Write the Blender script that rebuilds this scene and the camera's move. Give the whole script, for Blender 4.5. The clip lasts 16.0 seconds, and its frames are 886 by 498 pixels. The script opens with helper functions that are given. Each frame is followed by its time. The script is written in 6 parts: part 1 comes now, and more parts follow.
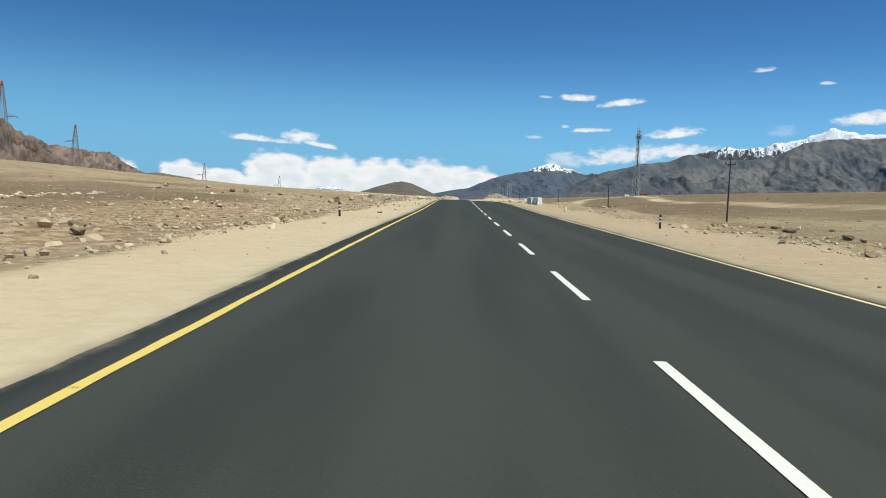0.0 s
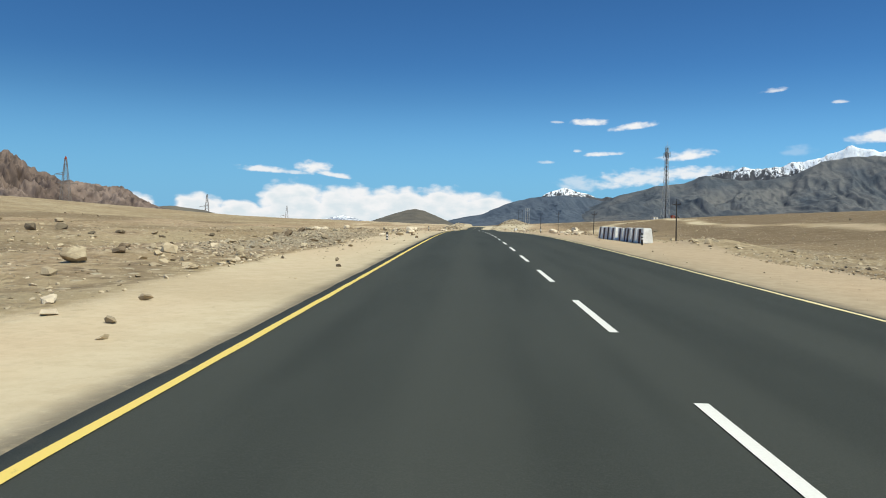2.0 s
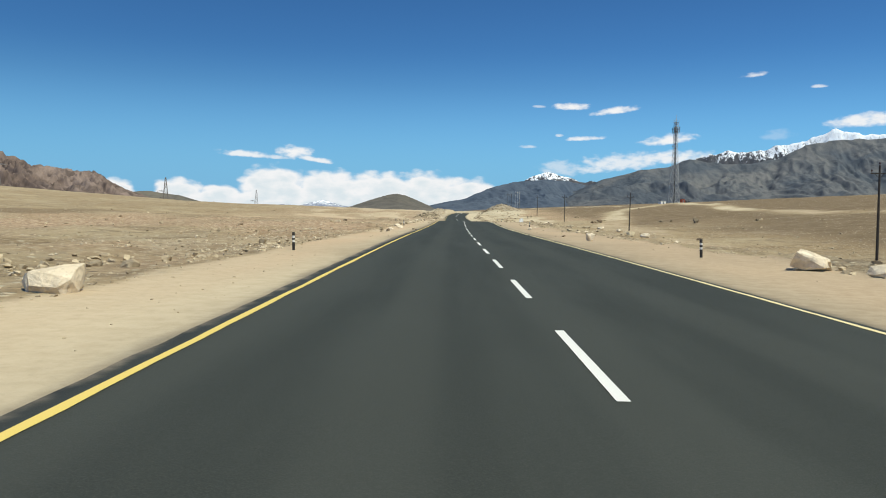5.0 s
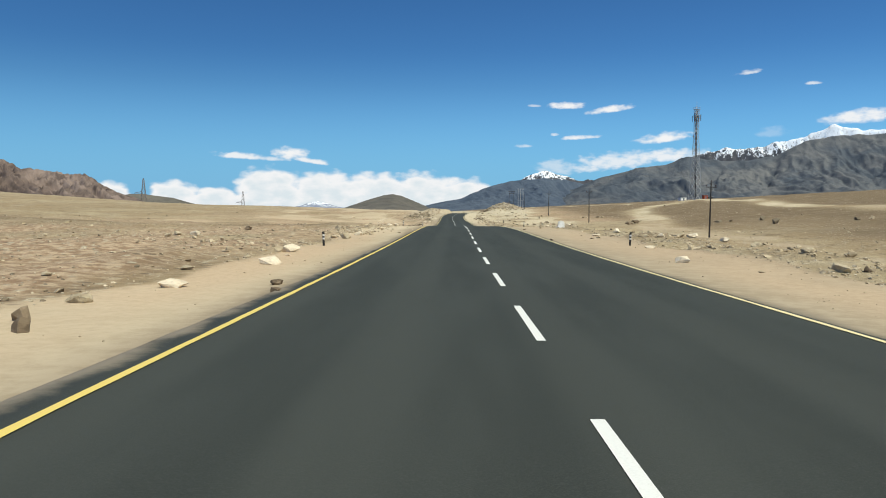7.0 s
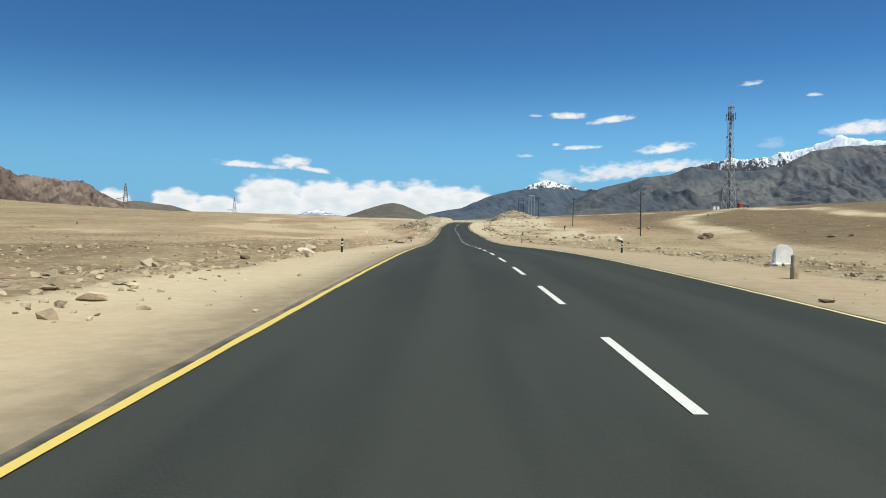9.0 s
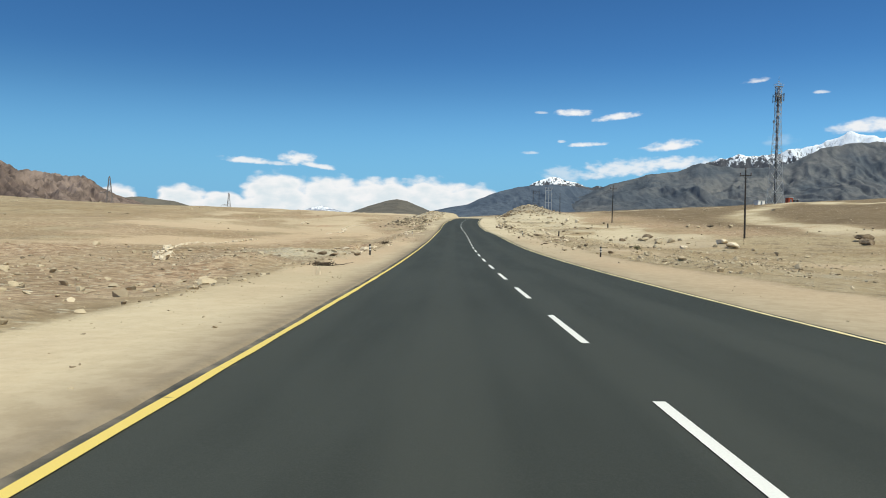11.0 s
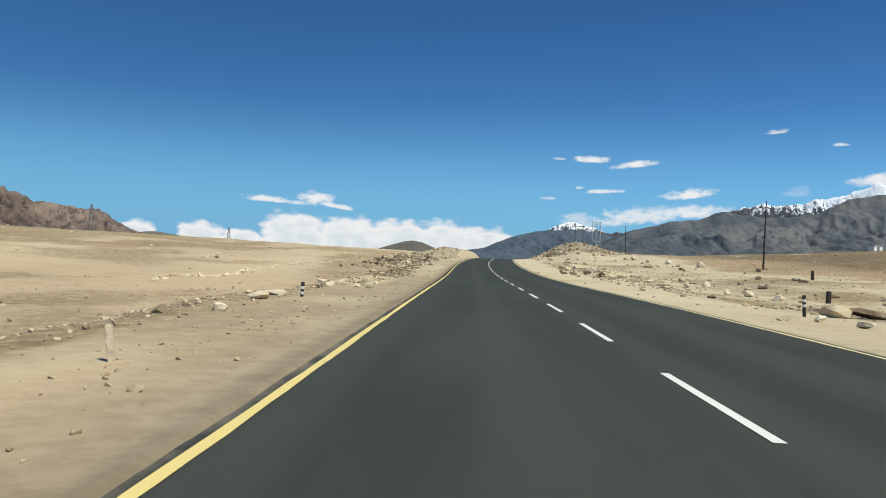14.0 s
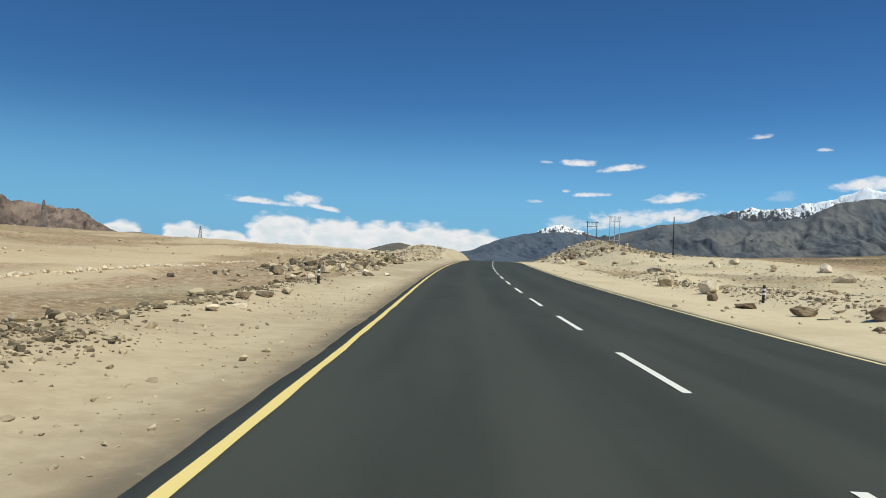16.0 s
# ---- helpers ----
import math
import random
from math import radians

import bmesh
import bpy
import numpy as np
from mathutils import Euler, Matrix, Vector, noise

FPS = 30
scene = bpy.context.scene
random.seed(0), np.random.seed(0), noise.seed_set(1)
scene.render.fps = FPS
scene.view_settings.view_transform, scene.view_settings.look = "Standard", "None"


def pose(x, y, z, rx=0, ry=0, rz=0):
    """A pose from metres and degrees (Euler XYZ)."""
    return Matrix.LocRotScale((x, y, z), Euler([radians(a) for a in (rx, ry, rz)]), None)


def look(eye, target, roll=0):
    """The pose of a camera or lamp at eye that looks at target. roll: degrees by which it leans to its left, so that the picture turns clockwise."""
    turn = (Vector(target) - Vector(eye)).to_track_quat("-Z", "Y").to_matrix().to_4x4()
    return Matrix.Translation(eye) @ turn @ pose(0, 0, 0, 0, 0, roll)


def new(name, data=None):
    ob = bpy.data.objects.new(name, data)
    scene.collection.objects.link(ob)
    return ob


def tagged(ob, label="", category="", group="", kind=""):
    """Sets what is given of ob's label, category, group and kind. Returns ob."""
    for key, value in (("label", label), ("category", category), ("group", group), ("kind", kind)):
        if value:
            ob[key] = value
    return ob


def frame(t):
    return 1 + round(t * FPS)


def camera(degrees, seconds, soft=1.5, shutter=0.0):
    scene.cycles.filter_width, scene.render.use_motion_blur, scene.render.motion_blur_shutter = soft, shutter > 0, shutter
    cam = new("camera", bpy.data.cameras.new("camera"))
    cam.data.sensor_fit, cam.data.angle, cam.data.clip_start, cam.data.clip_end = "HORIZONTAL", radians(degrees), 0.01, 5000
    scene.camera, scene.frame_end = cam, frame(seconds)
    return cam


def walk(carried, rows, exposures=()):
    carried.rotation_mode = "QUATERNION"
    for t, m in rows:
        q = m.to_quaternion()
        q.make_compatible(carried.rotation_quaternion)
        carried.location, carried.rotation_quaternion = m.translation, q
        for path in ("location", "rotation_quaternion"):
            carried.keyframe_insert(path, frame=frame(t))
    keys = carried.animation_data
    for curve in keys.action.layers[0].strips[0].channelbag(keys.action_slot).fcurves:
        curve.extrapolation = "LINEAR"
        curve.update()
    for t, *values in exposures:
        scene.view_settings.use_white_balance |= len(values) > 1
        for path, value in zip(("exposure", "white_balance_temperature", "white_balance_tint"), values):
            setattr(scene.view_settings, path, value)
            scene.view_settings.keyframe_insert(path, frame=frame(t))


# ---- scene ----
cam = camera(59.51, 16.0, soft=1.0)
walk(cam, [
    (0.0, pose(-1.468, 2.055, 1.179, 86.329, -2.343, 0.679)),
    (0.5, pose(-1.408, 13.423, 1.333, 86.545, -1.250, 1.393)),
    (1.0, pose(-1.373, 23.924, 1.461, 87.268, -0.788, 1.647)),
    (1.5, pose(-1.290, 33.945, 1.582, 88.013, -1.023, 2.062)),
    (2.0, pose(-1.191, 44.511, 1.687, 88.290, -1.120, 1.698)),
    (2.5, pose(-1.056, 55.890, 1.829, 88.507, -1.100, 0.696)),
    (3.0, pose(-0.930, 66.490, 1.998, 88.571, -1.037, 0.792)),
    (3.5, pose(-0.820, 77.005, 2.215, 87.943, -0.772, 1.408)),
    (4.0, pose(-0.765, 86.716, 2.290, 87.165, -1.093, 0.840)),
    (4.5, pose(-0.689, 96.786, 2.352, 87.172, -1.053, 0.707)),
    (5.0, pose(-0.561, 107.457, 2.382, 87.190, -0.957, 0.392)),
    (5.5, pose(-0.416, 118.553, 2.387, 87.212, -0.843, 0.015)),
    (6.0, pose(-0.287, 129.898, 2.369, 87.230, -0.747, -0.300)),
    (6.5, pose(-0.199, 141.314, 2.328, 87.237, -0.707, -0.433)),
    (7.0, pose(-0.144, 152.707, 2.290, 87.202, -0.402, 0.117)),
    (7.5, pose(-0.178, 164.671, 2.213, 87.197, -0.759, 0.347)),
    (8.0, pose(-0.187, 176.058, 2.128, 87.670, -0.546, 0.747)),
    (8.5, pose(-0.125, 187.398, 2.102, 87.795, -0.203, 0.821)),
    (9.0, pose(-0.080, 197.880, 2.129, 87.881, -0.723, 0.204)),
    (9.5, pose(0.072, 208.459, 2.152, 87.852, -0.743, 0.247)),
    (10.0, pose(0.184, 219.283, 2.111, 87.784, -0.792, 0.349)),
    (10.5, pose(0.248, 230.415, 1.977, 87.703, -0.850, 0.470)),
    (11.0, pose(0.267, 241.921, 1.752, 87.635, -0.899, 0.572)),
    (11.5, pose(0.260, 253.863, 1.480, 87.606, -0.920, 0.615)),
    (12.0, pose(0.134, 266.047, 1.184, 87.633, -1.638, 0.608)),
    (12.5, pose(0.060, 277.539, 1.044, 87.823, -2.181, 0.463)),
    (13.0, pose(0.033, 289.092, 0.865, 88.056, -1.604, 1.047)),
    (13.5, pose(-0.010, 299.870, 0.831, 89.161, -1.698, 1.360)),
    (14.0, pose(-0.060, 311.404, 0.807, 90.756, -2.380, 1.772)),
    (14.5, pose(-0.092, 323.621, 0.865, 91.960, -3.316, 2.002)),
    (15.0, pose(-0.076, 335.210, 0.915, 91.398, -2.297, 2.124)),
    (15.5, pose(-0.042, 346.834, 0.917, 90.252, -1.457, 1.950)),
    (16.0, pose(-0.053, 357.287, 0.893, 90.982, -2.651, 0.793)),
], exposures=[(0.0, 0.0), (13.0, 0.0), (14.0, -0.08), (14.5, -0.05), (15.0, 0.0), (15.5, -0.06), (16.0, -0.12)])

# the road: its heading (degrees) and grade (per cent) at every 20 m, half its width, and where the first dash ends
HEADING = [-0.17, -0.36, -0.53, -0.35, -0.25, -0.15, -0.10, -0.24, -0.62, -0.89, -0.98, -0.55, -0.03, 0.12, 0.01, -0.64, -0.29, -0.19, -0.03, -0.08, -1.40, -2.54, -3.12, -3.15, -2.84, -2.37, -1.86, -1.36, -0.87, -0.38, 0.10, 0.58, 1.06, 1.54, 2.03, 2.51]
GRADE = [1.49, 1.10, 0.95, 1.76, 1.08, 0.22, -0.13, -0.46, -0.68, 0.03, 0.67, -0.89, -2.52, -2.24, -1.18, -0.20, 0.77, -0.46, 0.32, 1.83, 1.96, 1.84, 1.50, 0.91, 0.31, -0.21, -0.69, -1.17, -1.66, -2.15, -2.63, -3.12, -3.60, -4.08, -4.56, -5.05]
LANE = 3.48
DASH0 = 7.43

# ---- world, sun ----
SUN_AZ, SUN_EL = 138.0, 58.0          # degrees clockwise from +Y, and above the horizon
sun_way = Vector((math.sin(radians(SUN_AZ)) * math.cos(radians(SUN_EL)),
                  math.cos(radians(SUN_AZ)) * math.cos(radians(SUN_EL)), math.sin(radians(SUN_EL))))
sun = new("sun", bpy.data.lights.new("sun", "SUN"))
sun.data.energy, sun.data.angle, sun.data.color = 4.8, radians(0.53), (0.98, 0.975, 0.82)
sun.matrix_world = look((0, 0, 200), Vector((0, 0, 200)) - sun_way)

world = bpy.data.worlds.new("sky")
scene.world = world
world.use_nodes = True
wn, wl = world.node_tree.nodes, world.node_tree.links
wn.clear()
w_out = wn.new("ShaderNodeOutputWorld")
sky = wn.new("ShaderNodeTexSky")
sky.sky_type, sky.sun_disc = "NISHITA", False
sky.sun_elevation, sky.sun_rotation = radians(SUN_EL), radians(-SUN_AZ)
sky.altitude, sky.air_density, sky.dust_density, sky.ozone_density = 3400, 1.0, 0.35, 2.2
# thin mountain air: deeper and bluer towards the zenith than at sea level
deep = wn.new("ShaderNodeGamma")
deep.inputs["Gamma"].default_value = 1.65
sky_lo = wn.new("ShaderNodeVectorMath")
sky_lo.operation = "SCALE"
sky_lo.inputs["Scale"].default_value = 0.105
wl.new(sky.outputs["Color"], sky_lo.inputs[0])
wl.new(sky_lo.outputs["Vector"], deep.inputs["Color"])
sky_hi = wn.new("ShaderNodeVectorMath")
sky_hi.operation = "MULTIPLY"
sky_hi.inputs[1].default_value = (9.6, 14.2, 13.2)
wl.new(deep.outputs["Color"], sky_hi.inputs[0])
bg_sky = wn.new("ShaderNodeBackground")
bg_sky.inputs["Strength"].default_value = 0.1
sky_low = wn.new("ShaderNodeMix")
sky_low.data_type = "RGBA"
sky_top = wn.new("ShaderNodeVectorMath")
sky_top.operation = "SCALE"
wl.new(sky_hi.outputs["Vector"], sky_top.inputs[0])
wl.new(sky_top.outputs["Vector"], sky_low.inputs[6])
sky_low.inputs[7].default_value = (1.75, 4.35, 7.0, 1)
wl.new(sky_low.outputs[2], bg_sky.inputs["Color"])


def wmath(op, a, b=None, c=None):
    n = wn.new("ShaderNodeMath")
    n.operation = op
    for i, v in enumerate((a, b, c)):
        if v is None:
            continue
        if isinstance(v, (int, float)):
            n.inputs[i].default_value = v
        else:
            wl.new(v, n.inputs[i])
    return n.outputs[0]


# direction as azimuth and elevation in degrees
w_tc = wn.new("ShaderNodeTexCoord")
w_sep = wn.new("ShaderNodeSeparateXYZ")
wl.new(w_tc.outputs["Generated"], w_sep.inputs[0])
w_az = wmath("MULTIPLY", wmath("ARCTAN2", w_sep.outputs[0], w_sep.outputs[1]), 57.29578)
w_el = wmath("MULTIPLY", wmath("ARCSINE", w_sep.outputs[2]), 57.29578)
# pale air low over the horizon
w_low = wn.new("ShaderNodeMapRange")
w_low.inputs["From Min"].default_value, w_low.inputs["From Max"].default_value = 0.0, 12.0
w_low.inputs["To Min"].default_value, w_low.inputs["To Max"].default_value = 0.95, 0.0
w_low.interpolation_type = "SMOOTHSTEP"
wl.new(w_el, w_low.inputs["Value"])
wl.new(w_low.outputs[0], sky_low.inputs[0])
w_top = wn.new("ShaderNodeMapRange")
w_top.inputs["From Min"].default_value, w_top.inputs["From Max"].default_value = 9.0, 20.0
w_top.inputs["To Min"].default_value, w_top.inputs["To Max"].default_value = 1.0, 1.38
wl.new(w_el, w_top.inputs["Value"])
wl.new(w_top.outputs[0], sky_top.inputs["Scale"])
w_comb = wn.new("ShaderNodeCombineXYZ")
wl.new(w_az, w_comb.inputs[0])
wl.new(wmath("MULTIPLY", w_el, 1.9), w_comb.inputs[1])
w_noise = wn.new("ShaderNodeTexNoise")
w_noise.inputs["Scale"].default_value = 0.95
w_noise.inputs["Detail"].default_value = 4.0
w_noise.inputs["Roughness"].default_value = 0.5
wl.new(w_comb.outputs[0], w_noise.inputs["Vector"])
w_head = wn.new("ShaderNodeTexNoise")
w_head.inputs["Scale"].default_value = 1.3
w_head.inputs["Detail"].default_value = 2.0
w_head.inputs["Roughness"].default_value = 0.5
wl.new(w_comb.outputs[0], w_head.inputs["Vector"])
w_rag = wmath("ADD", wmath("MULTIPLY", wmath("SUBTRACT", w_noise.outputs["Fac"], 0.5), 1.5), wmath("MULTIPLY", wmath("SUBTRACT", w_head.outputs["Fac"], 0.5), 2.0))
w_lobe = wn.new("ShaderNodeTexVoronoi")
w_lobe.feature = "SMOOTH_F1"
w_lobe.inputs["Scale"].default_value = 0.85
w_lobe.voronoi_dimensions = "2D"
w_lobe.inputs["Smoothness"].default_value = 0.25
w_bend = wn.new("ShaderNodeVectorMath")
w_bend.operation = "MULTIPLY_ADD"
wl.new(w_noise.outputs["Color"], w_bend.inputs[0])
w_bend.inputs[1].default_value = (0.5, 0.5, 0)
wl.new(w_comb.outputs[0], w_bend.inputs[2])
wl.new(w_bend.outputs[0], w_lobe.inputs["Vector"])
w_curl = wn.new("ShaderNodeTexNoise")
w_curl.inputs["Scale"].default_value = 0.62
w_curl.inputs["Detail"].default_value = 7.0
w_curl.inputs["Roughness"].default_value = 0.55
wl.new(w_comb.outputs[0], w_curl.inputs["Vector"])
w_puff = wmath("ADD", wmath("MULTIPLY", wmath("SUBTRACT", 0.34, w_lobe.outputs["Distance"]), 0.5), wmath("MULTIPLY", wmath("SUBTRACT", w_curl.outputs["Fac"], 0.5), 1.15))
w_fine = wn.new("ShaderNodeTexNoise")
w_fine.inputs["Scale"].default_value = 0.9
w_fine.inputs["Detail"].default_value = 5.0
wl.new(w_comb.outputs[0], w_fine.inputs["Vector"])

w_masks, w_deeps = [], []


def cloud(az, el, w, h, lean=0.0, dense=1.0, crisp=False):
    """One cloud: centre and half sizes in degrees, lean: rise per degree, dense: how opaque."""
    da = wmath("SUBTRACT", w_az, az)
    de = wmath("SUBTRACT", wmath("SUBTRACT", w_el, el), wmath("MULTIPLY", da, lean))
    da, de = wmath("DIVIDE", da, w), wmath("DIVIDE", de, h)
    if not crisp:
        de = wmath("MAXIMUM", wmath("MULTIPLY", de, 0.85), wmath("MULTIPLY", de, -1.5))     # flat below, heaped above
    r = wmath("ADD", wmath("MULTIPLY", da, da), wmath("MULTIPLY", de, de))
    m = wmath("ADD", wmath("SUBTRACT", 1.0, r), w_puff if crisp else w_rag)
    n = wn.new("ShaderNodeMapRange")
    n.interpolation_type = "SMOOTHSTEP"
    n.inputs["From Min"].default_value, n.inputs["From Max"].default_value = (-0.15, 0.42) if crisp else (-0.15, 1.15)
    n.inputs["To Max"].default_value = dense
    wl.new(m, n.inputs["Value"])
    w_masks.append(n.outputs[0])
    if crisp:
        w_deeps.append(m)


# small fair-weather clouds
cloud(6.5, 7.65, 0.55, 0.12, 0, 0.5)
cloud(8.8, 7.58, 1.55, 0.30)
cloud(11.9, 7.28, 1.75, 0.30, 0.12)
cloud(21.1, 9.5, 1.0, 0.20, 0.10, 0.85)
cloud(25.2, 8.57, 0.55, 0.15, 0, 0.75)
cloud(8.0, 5.58, 0.34, 0.14)
cloud(9.9, 5.36, 1.5, 0.20, 0.05)
cloud(5.8, 4.75, 0.7, 0.14, 0, 0.7)
cloud(15.7, 5.2, 2.0, 0.42, 0.10)
cloud(12.6, 3.55, 4.2, 0.75, 0.10, 0.8)
cloud(16.0, 3.9, 3.0, 0.6, 0.05, 0.9)
cloud(8.2, 3.1, 1.8, 0.7, 0.0, 0.5)
cloud(28.0, 6.2, 2.6, 0.55, 0.05, 0.95)
cloud(22.8, 5.4, 1.2, 0.45, 0.0, 0.2)
cloud(-14.6, 3.78, 2.3, 0.27, -0.04, 0.9)
cloud(-11.2, 3.95, 1.5, 0.55)
cloud(-12.7, 3.66, 1.9, 0.2, -0.06, 0.7)
cloud(-10.1, 3.6, 1.7, 0.25, -0.15, 0.9)
# the bank low over the plain
for az, el, w, h in ((-23.4, 0.9, 1.5, 1.0), (-19.2, 0.8, 1.9, 1.25), (-16.4, 0.6, 2.0, 1.0), (-12.6, 1.2, 2.8, 2.0), (-8.8, 1.0, 3.0, 1.95), (-5.0, 1.0, 3.0, 1.9),
                     (-1.6, 1.0, 3.0, 1.9), (1.2, 0.9, 2.8, 1.6), (-8.0, 0.3, 15.0, 1.1)):
    cloud(az, el, w, h, crisp=True)
w_all = w_masks[0]
for w_m in w_masks[1:]:
    w_all = wmath("MAXIMUM", w_all, w_m)
# bright heads, greyer bodies
w_deep = w_deeps[0]
for w_m in w_deeps[1:]:
    w_deep = wmath("MAXIMUM", w_deep, w_m)
w_body = wmath("MULTIPLY_ADD", w_fine.outputs["Fac"], 1.2, w_deep)
w_tone = wn.new("ShaderNodeValToRGB")
w_tone.color_ramp.elements[0].position, w_tone.color_ramp.elements[0].color = 0.62, (0.955, 0.965, 0.97, 1)
w_tone.color_ramp.elements[1].position, w_tone.color_ramp.elements[1].color = 1.0, (0.76, 0.845, 0.885, 1)
wl.new(wmath("MULTIPLY", w_body, 0.6), w_tone.inputs[0])
bg_cloud = wn.new("ShaderNodeBackground")
bg_cloud.inputs["Strength"].default_value = 0.94
wl.new(w_tone.outputs["Color"], bg_cloud.inputs["Color"])
w_mix = wn.new("ShaderNodeMixShader")
wl.new(w_all, w_mix.inputs["Fac"])
wl.new(bg_sky.outputs[0], w_mix.inputs[1])
wl.new(bg_cloud.outputs[0], w_mix.inputs[2])
wl.new(w_mix.outputs[0], w_out.inputs["Surface"])

# ---- helpers of this scene ----


def part(name, bm, material, parent, label="", smooth=False):
    """Links a bmesh as one mesh object under a thing or a part."""
    me = bpy.data.meshes.new(name)
    bm.to_mesh(me)
    bm.free()
    me.materials.append(material)
    if smooth:
        me.polygons.foreach_set("use_smooth", [True] * len(me.polygons))
    ob = new(name, me)
    if parent is not None:
        ob.parent = parent
    return tagged(ob, label)


def empty(name, m, label, category, group="", kind=""):
    ob = new(name)
    ob.matrix_basis = m
    ob.empty_display_size = 0.2
    return tagged(ob, label, category, group, kind)


def box(bm, x0, y0, z0, x1, y1, z1):
    r = bmesh.ops.create_cube(bm, size=1.0)
    for v in r["verts"]:
        v.co = Vector((x0 + (v.co.x + 0.5) * (x1 - x0), y0 + (v.co.y + 0.5) * (y1 - y0), z0 + (v.co.z + 0.5) * (z1 - z0)))
    return r["verts"]


def beam(bm, a, b, w, w2=None):
    """A square bar from a to b, w thick."""
    a, b = Vector(a), Vector(b)
    d = b - a
    q = d.to_track_quat("Z", "Y").to_matrix().to_4x4()
    r = bmesh.ops.create_cube(bm, size=1.0)
    w2 = w if w2 is None else w2
    for v in r["verts"]:
        t = v.co.z + 0.5
        ww = w + (w2 - w) * t
        v.co = Matrix.Translation(a) @ q @ Vector((v.co.x * ww, v.co.y * ww, t * d.length))


def tube(bm, a, b, r0, r1, seg=10):
    a, b = Vector(a), Vector(b)
    d = b - a
    q = d.to_track_quat("Z", "Y").to_matrix().to_4x4()
    bmesh.ops.create_cone(bm, cap_ends=True, segments=seg, radius1=r0, radius2=r1, depth=d.length,
                          matrix=Matrix.Translation(a) @ q @ Matrix.Translation((0, 0, d.length / 2)))


def vnoise(x, y, seed=0):
    """Smooth value noise, -1..1, on numpy arrays."""
    xi, yi = np.floor(x).astype(np.int64), np.floor(y).astype(np.int64)
    fx, fy = x - xi, y - yi
    fx, fy = fx * fx * (3 - 2 * fx), fy * fy * (3 - 2 * fy)

    def h(i, j):
        n = (i * 374761393 + j * 668265263 + seed * 974711) & 0x7FFFFFFF
        n = ((n ^ (n >> 13)) * 1274126177) & 0x7FFFFFFF
        return ((n ^ (n >> 16)) & 0xFFFF) / 32767.5 - 1
    a, b, c, d = h(xi, yi), h(xi + 1, yi), h(xi, yi + 1), h(xi + 1, yi + 1)
    return (a * (1 - fx) + b * fx) * (1 - fy) + (c * (1 - fx) + d * fx) * fy


def fbm(x, y, seed=0, octaves=4):
    out, amp = 0, 1.0
    for k in range(octaves):
        out = out + amp * vnoise(x * 2 ** k, y * 2 ** k, seed + k * 17)
        amp *= 0.5
    return out


def step(a, b, x):
    t = np.clip((x - a) / (b - a), 0, 1)
    return t * t * (3 - 2 * t)


# ---- the road's line, and the lie of the land ----


def spline(knots):
    """Cubic B-spline through evenly spaced knots, at every metre of the road."""
    y = np.array(knots)
    u = ROAD_S / 20.0
    k = np.clip(u.astype(int), 0, len(y) - 2)
    f = u - k
    e = np.concatenate([[2 * y[0] - y[1]], y, [2 * y[-1] - y[-2]]])
    a, b, c, d = e[k], e[k + 1], e[k + 2], e[k + 3]
    return ((1 - f) ** 3 * a + (3 * f ** 3 - 6 * f ** 2 + 4) * b + (-3 * f ** 3 + 3 * f ** 2 + 3 * f + 1) * c + f ** 3 * d) / 6


ROAD_S = np.arange(0, 701, 1.0)
turn, rise = np.radians(spline(HEADING)), spline(GRADE) / 100
ROAD_X = np.concatenate([[0], np.cumsum(-np.sin((turn[1:] + turn[:-1]) / 2))])
ROAD_Y = np.concatenate([[0], np.cumsum(np.cos((turn[1:] + turn[:-1]) / 2))])
ROAD_Z = np.concatenate([[0], np.cumsum((rise[1:] + rise[:-1]) / 2)])
# carried straight on behind the start
back = np.arange(-160, 0, 1.0)
ROAD_X = np.concatenate([back * -np.sin(turn[0]), ROAD_X])
ROAD_Z = np.concatenate([back * rise[0] * 0.5, ROAD_Z])
ROAD_Y = np.concatenate([back, ROAD_Y])
soft = np.convolve(np.pad(ROAD_Z, 30, mode="edge"), np.ones(61) / 61, mode="valid")


def road_x(y):
    return np.interp(y, ROAD_Y, ROAD_X)


def road_z(y):
    return np.interp(y, ROAD_Y, ROAD_Z)


